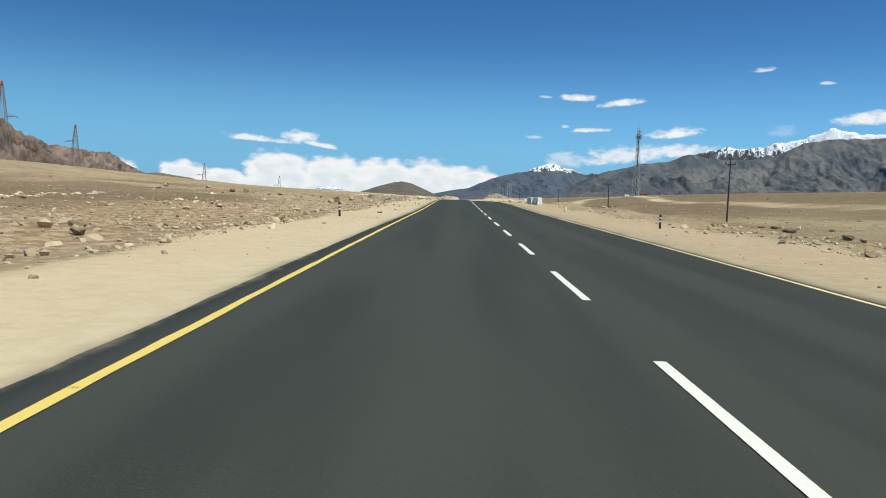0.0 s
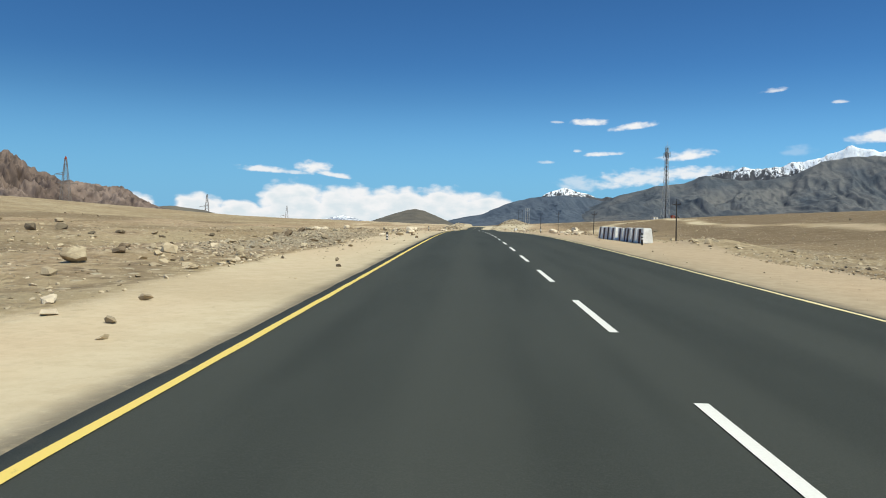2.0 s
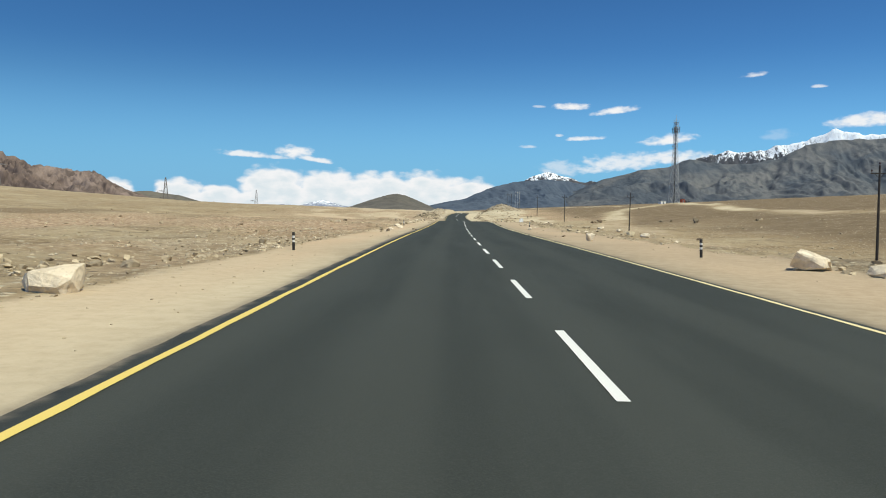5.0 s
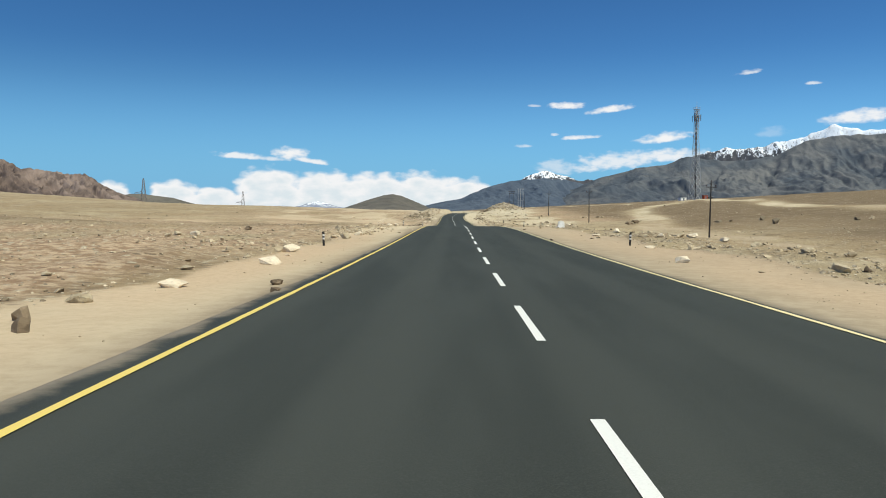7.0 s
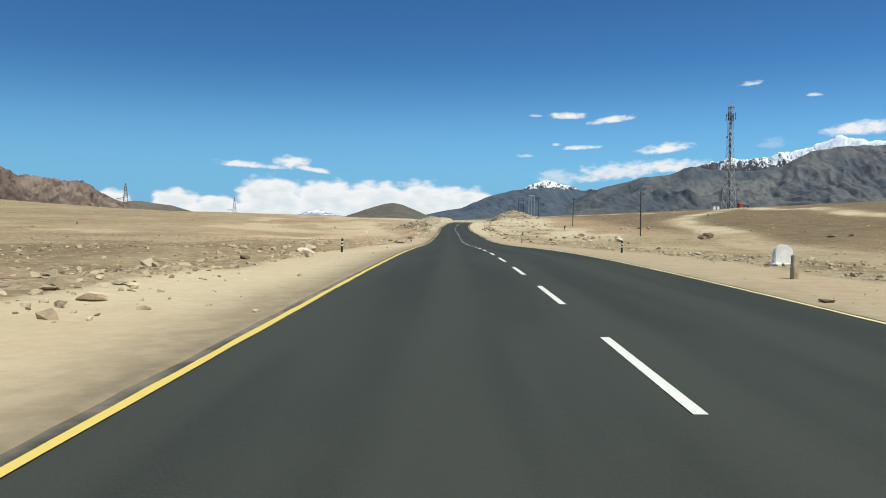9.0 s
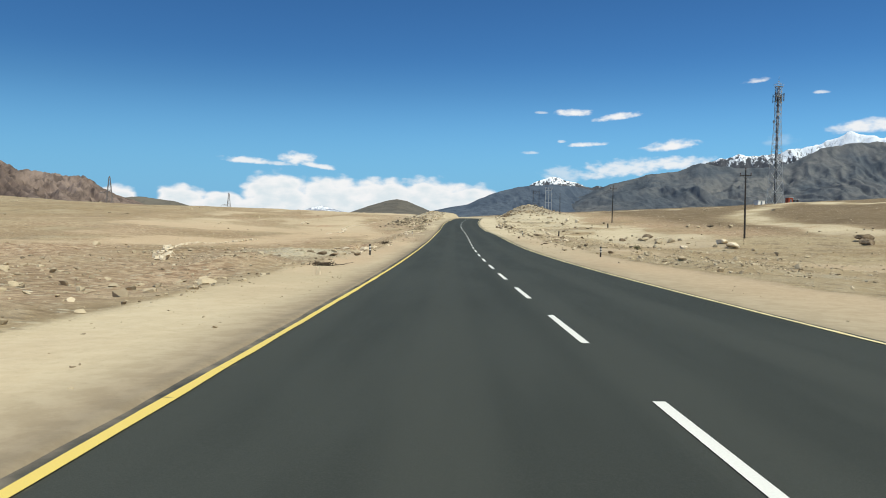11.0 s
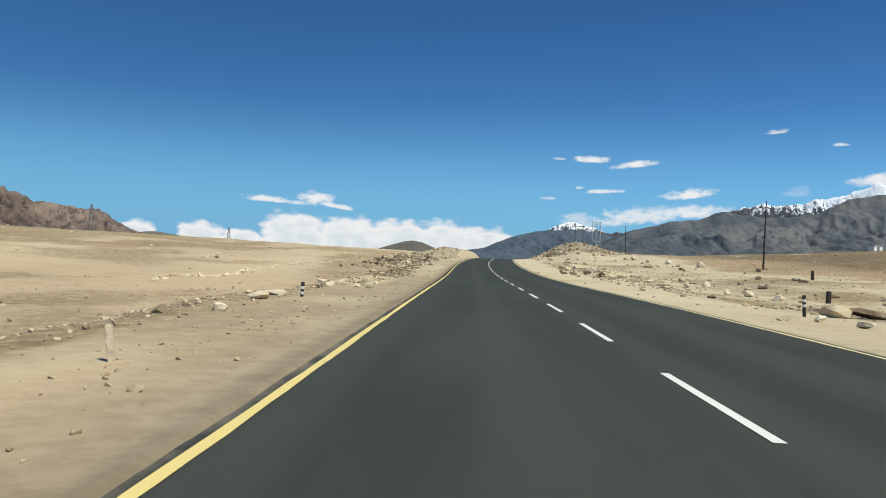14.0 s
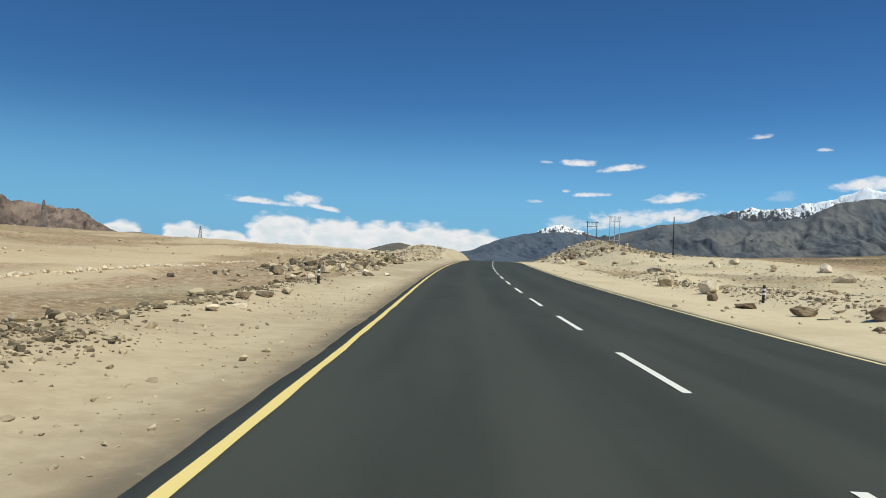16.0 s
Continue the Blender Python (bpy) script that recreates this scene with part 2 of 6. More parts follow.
def land(x, y):
    """The height of the ground, on numpy arrays."""
    x, y = np.asarray(x, float), np.asarray(y, float)
    d = x - road_x(y)
    near = road_z(np.clip(y, -160, 640))
    wide = np.interp(np.clip(y, -160, 560), ROAD_Y, soft)
    far = step(6, 30, np.abs(d))
    z = near * (1 - far) + wide * far
    # to the right: a shallow hollow, then a long rise
    hollow = np.interp(y, [0, 60, 110, 165, 210, 250, 326, 398, 474, 530, 700], [-1.0, -1.1, -1.5, -1.9, -1.5, -1.0, 0.1, 0.8, 2.1, 2.2, 2.0])
    right = np.where(d < 30, step(7, 26, d) * hollow,
                     hollow + (np.interp(d, [30, 60, 130, 400, 1000, 4600], [0, 1.2, 8.3, 23, 30, 30]) - hollow * 0.9 * step(30, 130, d)))
    # to the left: a level plain that climbs towards the hills
    k = np.interp(y, [0, 450, 600, 780, 890, 1100], [13, 12.5, 8.2, 5.6, 4.2, 3])
    left = k * np.interp(-d, [0, 40, 150, 270, 600, 4600], [0, 0, 0.28, 1.0, 1.5, 2.0])
    left = left + 1.25 * step(395, 505, y) * step(7, 26, -d)
    z = z + np.where(d > 0, right, left)
    # dips and swells on either hand
    z = z + 0.5 * np.exp(-((d - 22) / 6.5) ** 2 - ((y - 104) / 28.0) ** 2) + 0.25 * np.exp(-((d - 20) / 6.0) ** 2 - ((y - 229) / 20.0) ** 2)
    z = z - 0.72 * np.exp(-((d - 17.5) / 6.5) ** 2 - ((y - 325) / 22.0) ** 2)
    z = z - 0.75 * step(6.8, 11.0, -d) * (1 - step(22, 42, -d)) * step(282, 298, y) * (1 - step(425, 450, y))
    z = z - 0.4 * step(5.8, 7.4, -d) * (1 - step(7.4, 11.0, -d)) * step(284, 290, y) * (1 - step(298, 306, y))
    z = z - 0.5 * np.exp(-((d + 16) / 5.0) ** 2 - ((y - 79) / 11.0) ** 2)
    # mounds of spoil beside the road
    z = z + 3.3 * np.exp(-((d - 18) / 7.0) ** 2 - ((y - 505) / 26.0) ** 2)
    z = z + 1.5 * np.exp(-((d - 15) / 4.0) ** 2 - ((y - 455) / 22.0) ** 2)
    z = z + 0.95 * np.exp(-((d + 12.5) / 3.2) ** 2 - ((y - 424) / 15.0) ** 2)
    z = z + 0.8 * np.exp(-((d + 10.5) / 2.6) ** 2 - ((y - 470) / 12.0) ** 2)
    # a flat-topped bank left standing inside the bend
    z = z + 1.75 * step(4.2, 7.0, -d + 0.7 * vnoise(x / 5, y / 5, 78)) * (1 - step(11, 18, -d)) * step(462, 486, y) * (1 - step(560, 600, y))
    # low banks at the edge of the verge
    z = z + 0.35 * np.exp(-((d + 9.0) / 1.3) ** 2) * step(0.1, 0.6, fbm(y / 9, y * 0 + 3.3, 5, 2)) * step(150, 190, y)
    z = z + 0.30 * np.exp(-((d - 9.6) / 1.5) ** 2) * step(0.0, 0.6, fbm(y / 8, y * 0 + 8.3, 9, 2))
    for y_a, y_b, d_c, h_b in ((347, 366, -6.55, 0.24), (364, 384, -7.1, 0.2), (194, 216, -7.8, 0.25), (84, 96, -11.2, 0.3), (352, 404, 8.5, 0.28), (326, 336, 8.2, 0.2)):
        z = z + h_b * np.exp(-((d - d_c) / 1.1) ** 2) * step(y_a - 3, y_a + 3, y) * (1 - step(y_b - 3, y_b + 3, y)) * (0.8 + 0.4 * vnoise(x / 1.4, y / 1.4, 77))
    # relief, none of it on the graded strip
    rough = step(6.2, 9.5, np.abs(d)) * (1 - 0.7 * step(60, 300, np.abs(d)))
    z = z + rough * (0.17 * fbm(x / 7, y / 7, 1) + 0.075 * fbm(x / 1.8, y / 1.8, 2, 3))
    z = z + rough * step(20, 60, np.abs(d)) * 0.5 * fbm(x / 38, y / 38, 3, 3)
    z = z + step(3.9, 4.6, np.abs(d)) * 0.009 * fbm(x / 0.9, y / 1.6, 4, 2) - 0.035 * step(3.5, 3.9, np.abs(d))
    # under the asphalt
    return z - 0.10 * (1 - step(3.58, 3.74, np.abs(d)))


def gz(x, y):
    return float(land(np.array([x]), np.array([y]))[0])


# ---- materials ----


def material(name, rough=0.9, metal=0.0, spec=0.3):
    m = bpy.data.materials.new(name)
    m.use_nodes = True
    b = m.node_tree.nodes["Principled BSDF"]
    b.inputs["Roughness"].default_value, b.inputs["Metallic"].default_value = rough, metal
    b.inputs["Specular IOR Level"].default_value = spec
    return m, m.node_tree.nodes, m.node_tree.links, b


def mix(nodes, links, fac, a, b, mode="MIX"):
    n = nodes.new("ShaderNodeMix")
    n.data_type, n.blend_type = "RGBA", mode
    for sock, v in ((n.inputs[0], fac), (n.inputs[6], a), (n.inputs[7], b)):
        if isinstance(v, (int, float)):
            sock.default_value = v
        elif isinstance(v, tuple):
            sock.default_value = (*v, 1)
        else:
            links.new(v, sock)
    return n.outputs[2]


def noise_tex(nodes, links, vec, scale, detail=5.0, rough=0.55, distort=0.0):
    n = nodes.new("ShaderNodeTexNoise")
    n.inputs["Scale"].default_value, n.inputs["Detail"].default_value = scale, detail
    n.inputs["Roughness"].default_value, n.inputs["Distortion"].default_value = rough, distort
    if vec is not None:
        links.new(vec, n.inputs["Vector"])
    return n.outputs["Fac"]


def ramp(nodes, links, fac, lo, hi, a=0.0, b=1.0):
    n = nodes.new("ShaderNodeMapRange")
    n.interpolation_type = "SMOOTHSTEP"
    for k, v in (("From Min", lo), ("From Max", hi), ("To Min", a), ("To Max", b)):
        n.inputs[k].default_value = v
    links.new(fac, n.inputs["Value"])
    return n.outputs[0]


def bump(nodes, links, height, bsdf, strength=0.4, dist=0.05):
    n = nodes.new("ShaderNodeBump")
    n.inputs["Strength"].default_value, n.inputs["Distance"].default_value = strength, dist
    links.new(height, n.inputs["Height"])
    links.new(n.outputs["Normal"], bsdf.inputs["Normal"])


def scaled(nodes, links, sx, sy, sz, src="Object"):
    tc = nodes.new("ShaderNodeTexCoord")
    mp = nodes.new("ShaderNodeMapping")
    mp.inputs["Scale"].default_value = (sx, sy, sz)
    links.new(tc.outputs[src], mp.inputs["Vector"])
    return mp.outputs[0]


def plain(name, a, b, scale, rough=0.8, metal=0.0, spec=0.3, bumps=0.2, dist=0.01):
    """Two tones in a cloudy mix, with a fine relief."""
    m, n, l, p = material(name, rough, metal, spec)
    v = scaled(n, l, 1, 1, 1)
    f = noise_tex(n, l, v, scale, 6, 0.6)
    l.new(mix(n, l, ramp(n, l, f, 0.35, 0.65), a, b), p.inputs["Base Color"])
    bump(n, l, noise_tex(n, l, v, scale * 6, 4), p, bumps, dist)
    return m


def make_ground():
    m, n, l, p = material("desert_ground", 0.95, 0, 0.15)
    v = scaled(n, l, 1, 1, 1)
    big = noise_tex(n, l, v, 0.035, 5, 0.55, 0.4)
    mid = noise_tex(n, l, v, 0.3, 6, 0.6, 0.3)
    fine = noise_tex(n, l, v, 2.6, 6, 0.65)
    grain = noise_tex(n, l, v, 22, 4, 0.7)
    # open desert: tan, brown and reddish earth
    col = mix(n, l, ramp(n, l, big, 0.40, 0.62), (0.345, 0.254, 0.144), (0.444, 0.355, 0.219))
    col = mix(n, l, ramp(n, l, mid, 0.50, 0.62, 0, 0.65), col, (0.205, 0.150, 0.090))
    col = mix(n, l, ramp(n, l, fine, 0.53, 0.64, 0, 0.7), col, (0.56, 0.455, 0.305))
    clod = noise_tex(n, l, v, 1.1, 5, 0.6, 0.3)
    col = mix(n, l, ramp(n, l, clod, 0.55, 0.65, 0, 0.5), col, (0.185, 0.135, 0.082))
    # streaks of drifted pale sand
    vs = scaled(n, l, 0.05, 0.012, 1)
    streak = noise_tex(n, l, vs, 2.2, 4, 0.6, 0.8)
    col = mix(n, l, ramp(n, l, streak, 0.54, 0.68, 0, 0.6), col, (0.491, 0.408, 0.277))
    # the graded strip of sand beside the road, and the wheel tracks
    at = n.new("ShaderNodeAttribute")
    at.attribute_name = "sand"
    edge = n.new("ShaderNodeMath")
    edge.operation = "MULTIPLY_ADD"
    l.new(mid, edge.inputs[0])
    edge.inputs[1].default_value = 0.9
    l.new(at.outputs["Fac"], edge.inputs[2])
    sand = mix(n, l, ramp(n, l, fine, 0.38, 0.62), (0.580, 0.487, 0.330), (0.622, 0.533, 0.372))
    sand = mix(n, l, ramp(n, l, noise_tex(n, l, v, 0.12, 4), 0.50, 0.68, 0, 0.5), sand, (0.425, 0.345, 0.219))
    crust = noise_tex(n, l, v, 6.5, 5, 0.7, 0.4)
    sand = mix(n, l, ramp(n, l, crust, 0.52, 0.68, 0, 0.2), sand, (0.345, 0.285, 0.188))
    sand = mix(n, l, ramp(n, l, crust, 0.46, 0.32, 0, 0.2), sand, (0.64, 0.54, 0.375))
    warm = n.new("ShaderNodeAttribute")
    warm.attribute_name = "warm"
    warm_sand = mix(n, l, ramp(n, l, crust, 0.36, 0.64), (0.575, 0.428, 0.280), (0.495, 0.358, 0.230))
    red = n.new("ShaderNodeAttribute")
    red.attribute_name = "red"
    col = mix(n, l, red.outputs["Fac"], col, mix(n, l, ramp(n, l, fine, 0.42, 0.58), (0.335, 0.215, 0.130), (0.60, 0.445, 0.295)))
    earth = n.new("ShaderNodeAttribute")
    earth.attribute_name = "earth"
    sand = mix(n, l, earth.outputs["Fac"], sand, mix(n, l, ramp(n, l, fine, 0.38, 0.62), (0.285, 0.222, 0.148), (0.365, 0.290, 0.198)))
    sand = mix(n, l, warm.outputs["Fac"], sand, warm_sand)
    col = mix(n, l, ramp(n, l, edge.outputs[0], 0.75, 1.05), col, sand)
    # brown earth farther out
    far = n.new("ShaderNodeAttribute")
    far.attribute_name = "brown"
    col = mix(n, l, far.outputs["Fac"], col, mix(n, l, ramp(n, l, mid, 0.35, 0.65), (0.176, 0.125, 0.073), (0.226, 0.166, 0.100)))
    stony = n.new("ShaderNodeMath")
    stony.operation = "SUBTRACT"
    stony.use_clamp = True
    stony.inputs[0].default_value = 1.0
    l.new(at.outputs["Fac"], stony.inputs[1])
    # scattered specks of dark and pale grit
    grit = n.new("ShaderNodeTexVoronoi")
    grit.inputs["Scale"].default_value = 8.5
    l.new(v, grit.inputs["Vector"])
    gsep = n.new("ShaderNodeSeparateColor")
    l.new(grit.outputs["Color"], gsep.inputs[0])
    for lo, hi, tone in ((0.90, 0.92, (0.180, 0.141, 0.098)), (0.07, 0.05, (0.586, 0.534, 0.408))):
        g1 = n.new("ShaderNodeMath")
        g1.operation = "MULTIPLY"
        l.new(ramp(n, l, gsep.outputs[0], lo, hi), g1.inputs[0])
        l.new(ramp(n, l, grit.outputs["Distance"], 0.24, 0.14), g1.inputs[1])
        g2 = n.new("ShaderNodeMath")
        g2.operation = "MULTIPLY"
        l.new(g1.outputs[0], g2.inputs[0])
        l.new(ramp(n, l, stony.outputs[0], 0.1, 0.6), g2.inputs[1])
        col = mix(n, l, g2.outputs[0], col, tone)
    # stony ground: pale and dark stones sitting close together, none on the graded strip
    vo = n.new("ShaderNodeTexVoronoi")
    vo.inputs["Scale"].default_value = 3.2
    l.new(v, vo.inputs["Vector"])
    vsep = n.new("ShaderNodeSeparateColor")
    l.new(vo.outputs["Color"], vsep.inputs[0])
    round_m = ramp(n, l, vo.outputs["Distance"], 0.42, 0.22)
    for lo, hi, tone in ((0.66, 0.72, (0.586, 0.514, 0.373)), (0.20, 0.14, (0.180, 0.136, 0.090))):
        s1 = n.new("ShaderNodeMath")
        s1.operation = "MULTIPLY"
        l.new(ramp(n, l, vsep.outputs[1], lo, hi), s1.inputs[0])
        l.new(round_m, s1.inputs[1])
        s2 = n.new("ShaderNodeMath")
        s2.operation = "MULTIPLY"
        l.new(s1.outputs[0], s2.inputs[0])
        l.new(stony.outputs[0], s2.inputs[1])
        s3 = n.new("ShaderNodeMath")
        s3.operation = "MULTIPLY"
        l.new(s2.outputs[0], s3.inputs[0])
        l.new(ramp(n, l, mid, 0.36, 0.56, 0.15, 0.9), s3.inputs[1])
        col = mix(n, l, s3.outputs[0], col, tone)
    # patches of grey stone chips
    chips = n.new("ShaderNodeAttribute")
    chips.attribute_name = "chips"
    pebble = n.new("ShaderNodeTexVoronoi")
    pebble.inputs["Scale"].default_value = 10.0
    l.new(v, pebble.inputs["Vector"])
    stone = mix(n, l, pebble.outputs["Color"], (0.285, 0.258, 0.195), (0.560, 0.510, 0.400))
    chip_edge = n.new("ShaderNodeMath")
    chip_edge.operation = "MULTIPLY"
    l.new(chips.outputs["Fac"], chip_edge.inputs[0])
    l.new(ramp(n, l, fine, 0.35, 0.6), chip_edge.inputs[1])
    col = mix(n, l, chip_edge.outputs[0], col, stone)
    # dust and tar crumbs by the asphalt
    tar = n.new("ShaderNodeAttribute")
    tar.attribute_name = "tar"
    tar_fac = n.new("ShaderNodeMath")
    tar_fac.operation = "MULTIPLY"
    l.new(tar.outputs["Fac"], tar_fac.inputs[0])
    l.new(ramp(n, l, crust, 0.15, 0.50, 0.35, 1.0), tar_fac.inputs[1])
    col = mix(n, l, tar_fac.outputs[0], col, (0.123, 0.108, 0.086))
    coarse = n.new("ShaderNodeMath")
    coarse.operation = "MULTIPLY"
    l.new(ramp(n, l, grain, 0.40, 0.72, 0, 0.42), coarse.inputs[0])
    l.new(ramp(n, l, stony.outputs[0], 0.0, 1.0, 0.10, 1.0), coarse.inputs[1])
    col = mix(n, l, coarse.outputs[0], col, (0.227, 0.174, 0.114))
    l.new(col, p.inputs["Base Color"])
    tot = n.new("ShaderNodeMath")
    tot.operation = "MULTIPLY_ADD"
    l.new(fine, tot.inputs[0])
    tot.inputs[1].default_value = 2.2
    l.new(grain, tot.inputs[2])
    hgt = n.new("ShaderNodeMath")
    hgt.operation = "MULTIPLY_ADD"
    l.new(round_m, hgt.inputs[0])
    l.new(stony.outputs[0], hgt.inputs[1])
    l.new(tot.outputs[0], hgt.inputs[2])
    flat = n.new("ShaderNodeMath")
    flat.operation = "MULTIPLY"
    l.new(hgt.outputs[0], flat.inputs[0])
    l.new(ramp(n, l, stony.outputs[0], 0.0, 0.8, 0.12, 1.0), flat.inputs[1])
    bump(n, l, flat.outputs[0], p, 0.7, 0.08)
    return m


def make_asphalt():
    m, n, l, p = material("asphalt", 0.8, 0, 0.2)
    v = scaled(n, l, 1, 1, 1)
    at = n.new("ShaderNodeAttribute")
    at.attribute_name = "across"
    grain = noise_tex(n, l, v, 90, 3, 0.8)
    blotch = noise_tex(n, l, scaled(n, l, 0.5, 0.06, 0.5), 2.0, 5, 0.6)
    col = mix(n, l, ramp(n, l, blotch, 0.35, 0.68), (0.0350, 0.0395, 0.0335), (0.0475, 0.0525, 0.0450))
    # paths worn by wheels, a little paler and smoother
    w = n.new("ShaderNodeMath")
    w.operation = "SINE"
    k = n.new("ShaderNodeMath")
    k.operation = "MULTIPLY_ADD"
    k.inputs[1].default_value, k.inputs[2].default_value = 3.6, 0.9
    l.new(at.outputs["Fac"], k.inputs[0])
    l.new(k.outputs[0], w.inputs[0])
    path = ramp(n, l, w.outputs[0], -0.2, 0.9, 0, 0.6)
    col = mix(n, l, path, col, (0.055, 0.0595, 0.0505))
    col = mix(n, l, ramp(n, l, grain, 0.45, 0.75, 0, 0.5), col, (0.097, 0.098, 0.083))
    # dust blown in over the edges
    dust = n.new("ShaderNodeMath")
    dust.operation = "ABSOLUTE"
    l.new(at.outputs["Fac"], dust.inputs[0])
    dn = n.new("ShaderNodeMath")
    dn.operation = "MULTIPLY_ADD"
    l.new(noise_tex(n, l, v, 1.4, 5, 0.65), dn.inputs[0])
    dn.inputs[1].default_value = 0.5
    drift = n.new("ShaderNodeAttribute")
    drift.attribute_name = "drift"
    reach = n.new("ShaderNodeMath")
    reach.operation = "ADD"
    l.new(dust.outputs[0], reach.inputs[0])
    l.new(drift.outputs["Fac"], reach.inputs[1])
    l.new(reach.outputs[0], dn.inputs[2])
    col = mix(n, l, ramp(n, l, dn.outputs[0], 3.98, 4.25, 0, 0.88), col, (0.40, 0.325, 0.225))
    l.new(col, p.inputs["Base Color"])
    bump(n, l, grain, p, 0.5, 0.006)
    return m


def make_paint(name, base, worn):
    m, n, l, p = material(name, 0.6, 0, 0.4)
    v = scaled(n, l, 1, 1, 1)
    geo = n.new("ShaderNodeNewGeometry")
    wear = noise_tex(n, l, geo.outputs["Position"], 6.0, 7, 0.7)
    specks = noise_tex(n, l, geo.outputs["Position"], 60.0, 3, 0.7)
    col = mix(n, l, ramp(n, l, specks, 0.4, 0.75, 0, 0.35), base, worn)
    col = mix(n, l, ramp(n, l, wear, 0.62, 0.74, 0, 0.8), col, (0.07, 0.07, 0.065))
    l.new(col, p.inputs["Base Color"])
    bump(n, l, specks, p, 0.3, 0.004)
    return m


def make_rock(name, a, b, c, island=False):
    """Broken stone in three tones; each stone a little different."""
    m, n, l, p = material(name, 0.9, 0, 0.2)
    geo = n.new("ShaderNodeNewGeometry")
    pos = geo.outputs["Position"]
    f1, f2 = noise_tex(n, l, pos, 1.9, 6, 0.65, 0.3), noise_tex(n, l, pos, 14, 6, 0.7)
    if island:
        rnd = geo.outputs["Random Per Island"]
    else:
        oi = n.new("ShaderNodeObjectInfo")
        rnd = oi.outputs["Random"]
    col = mix(n, l, rnd, a, b)
    col = mix(n, l, ramp(n, l, f1, 0.42, 0.68, 0, 0.85), col, c)
    col = mix(n, l, ramp(n, l, f2, 0.45, 0.72, 0, 0.5), col, (a[0] * 0.55, a[1] * 0.52, a[2] * 0.5))
    if not island:
        dark_blotch = noise_tex(n, l, pos, 2.7, 4, 0.5, 0.5)
        col = mix(n, l, ramp(n, l, dark_blotch, 0.52, 0.62, 0, 0.3 if a[0] > 0.5 else 0.55), col, (a[0] * 0.36, a[1] * 0.33, a[2] * 0.31))
    l.new(col, p.inputs["Base Color"])
    bump(n, l, f2, p, 0.6, 0.04)
    return m


def make_mountain(name, a, b, streak, snow_from=None, snow_to=None, snow_rag=200.0):
    """Bare slopes in two tones, gully shade painted on as dark streaks; above a ragged line, snow."""
    m, n, l, p = material(name, 0.95, 0, 0.1)
    geo = n.new("ShaderNodeNewGeometry")
    pos = geo.outputs["Position"]
    f1 = noise_tex(n, l, pos, 0.004, 7, 0.6, 0.6)
    mp = n.new("ShaderNodeMapping")
    mp.inputs["Scale"].default_value = (1.0, 0.45, 0.38)
    mp.inputs["Rotation"].default_value = (0.35, 0.3, 0.5)
    l.new(pos, mp.inputs["Vector"])
    f2 = noise_tex(n, l, mp.outputs[0], 0.022, 8, 0.66, 0.5)
    col = mix(n, l, ramp(n, l, f1, 0.38, 0.64), a, b)
    # the streak tone colours in the shade of gullies
    col = mix(n, l, ramp(n, l, f2, 0.44, 0.66, 0, 0.7), col, streak)
    if snow_from is not None:
        sep = n.new("ShaderNodeSeparateXYZ")
        l.new(pos, sep.inputs[0])
        s = n.new("ShaderNodeMath")
        s.operation = "MULTIPLY_ADD"
        sm = n.new("ShaderNodeMapping")
        sm.inputs["Scale"].default_value = (1.0, 1.0, 0.28)
        l.new(pos, sm.inputs["Vector"])
        l.new(noise_tex(n, l, sm.outputs[0], 0.045, 8, 0.7, 0.4), s.inputs[0])
        s.inputs[1].default_value = snow_rag
        l.new(sep.outputs[2], s.inputs[2])
        # bare ribs of rock break the snow, closer together lower down
        rm = n.new("ShaderNodeMapping")
        rm.inputs["Scale"].default_value = (1.0, 0.5, 0.5)
        rm.inputs["Rotation"].default_value = (0.0, 0.6, 0.0)
        l.new(pos, rm.inputs["Vector"])
        rib = ramp(n, l, noise_tex(n, l, rm.outputs[0], 0.06, 6, 0.7, 0.5), 0.50, 0.58)
        full = ramp(n, l, sep.outputs[2], snow_to, snow_to + 95, 0.0, 0.8)
        bare = n.new("ShaderNodeMath")
        bare.operation, bare.use_clamp = "SUBTRACT", True
        l.new(rib, bare.inputs[0])
        l.new(full, bare.inputs[1])
        lie = n.new("ShaderNodeMath")
        lie.operation, lie.use_clamp = "SUBTRACT", True
        l.new(ramp(n, l, s.outputs[0], snow_from + snow_rag / 2, snow_to + snow_rag / 2), lie.inputs[0])
        l.new(bare.outputs[0], lie.inputs[1])
        col = mix(n, l, lie.outputs[0], col, (0.82, 0.85, 0.9))
    l.new(col, p.inputs["Base Color"])
    bump(n, l, f2, p, 0.5, 14.0)
    return m


M_GROUND, M_ASPHALT = make_ground(), make_asphalt()
M_YELLOW = make_paint("yellow_road_paint", (0.78, 0.59, 0.15), (0.70, 0.54, 0.20))
M_YELLOW_PALE = make_paint("faded_yellow_road_paint", (0.80, 0.68, 0.36), (0.72, 0.62, 0.36))
M_YELLOW_WORN = make_paint("worn_yellow_road_paint", (0.79, 0.625, 0.235), (0.71, 0.57, 0.27))
M_WHITE = make_paint("white_road_paint", (0.80, 0.79, 0.74), (0.60, 0.58, 0.52))
M_ROCK = make_rock("pale_stone", (0.488, 0.405, 0.274), (0.350, 0.285, 0.186), (0.615, 0.515, 0.358))
M_ROCK_DARK = make_rock("brown_stone", (0.165, 0.118, 0.076), (0.235, 0.178, 0.118), (0.330, 0.255, 0.172))
M_ROCK_WHITE = make_rock("whitish_stone", (0.742, 0.630, 0.465), (0.636, 0.530, 0.381), (0.827, 0.720, 0.558))
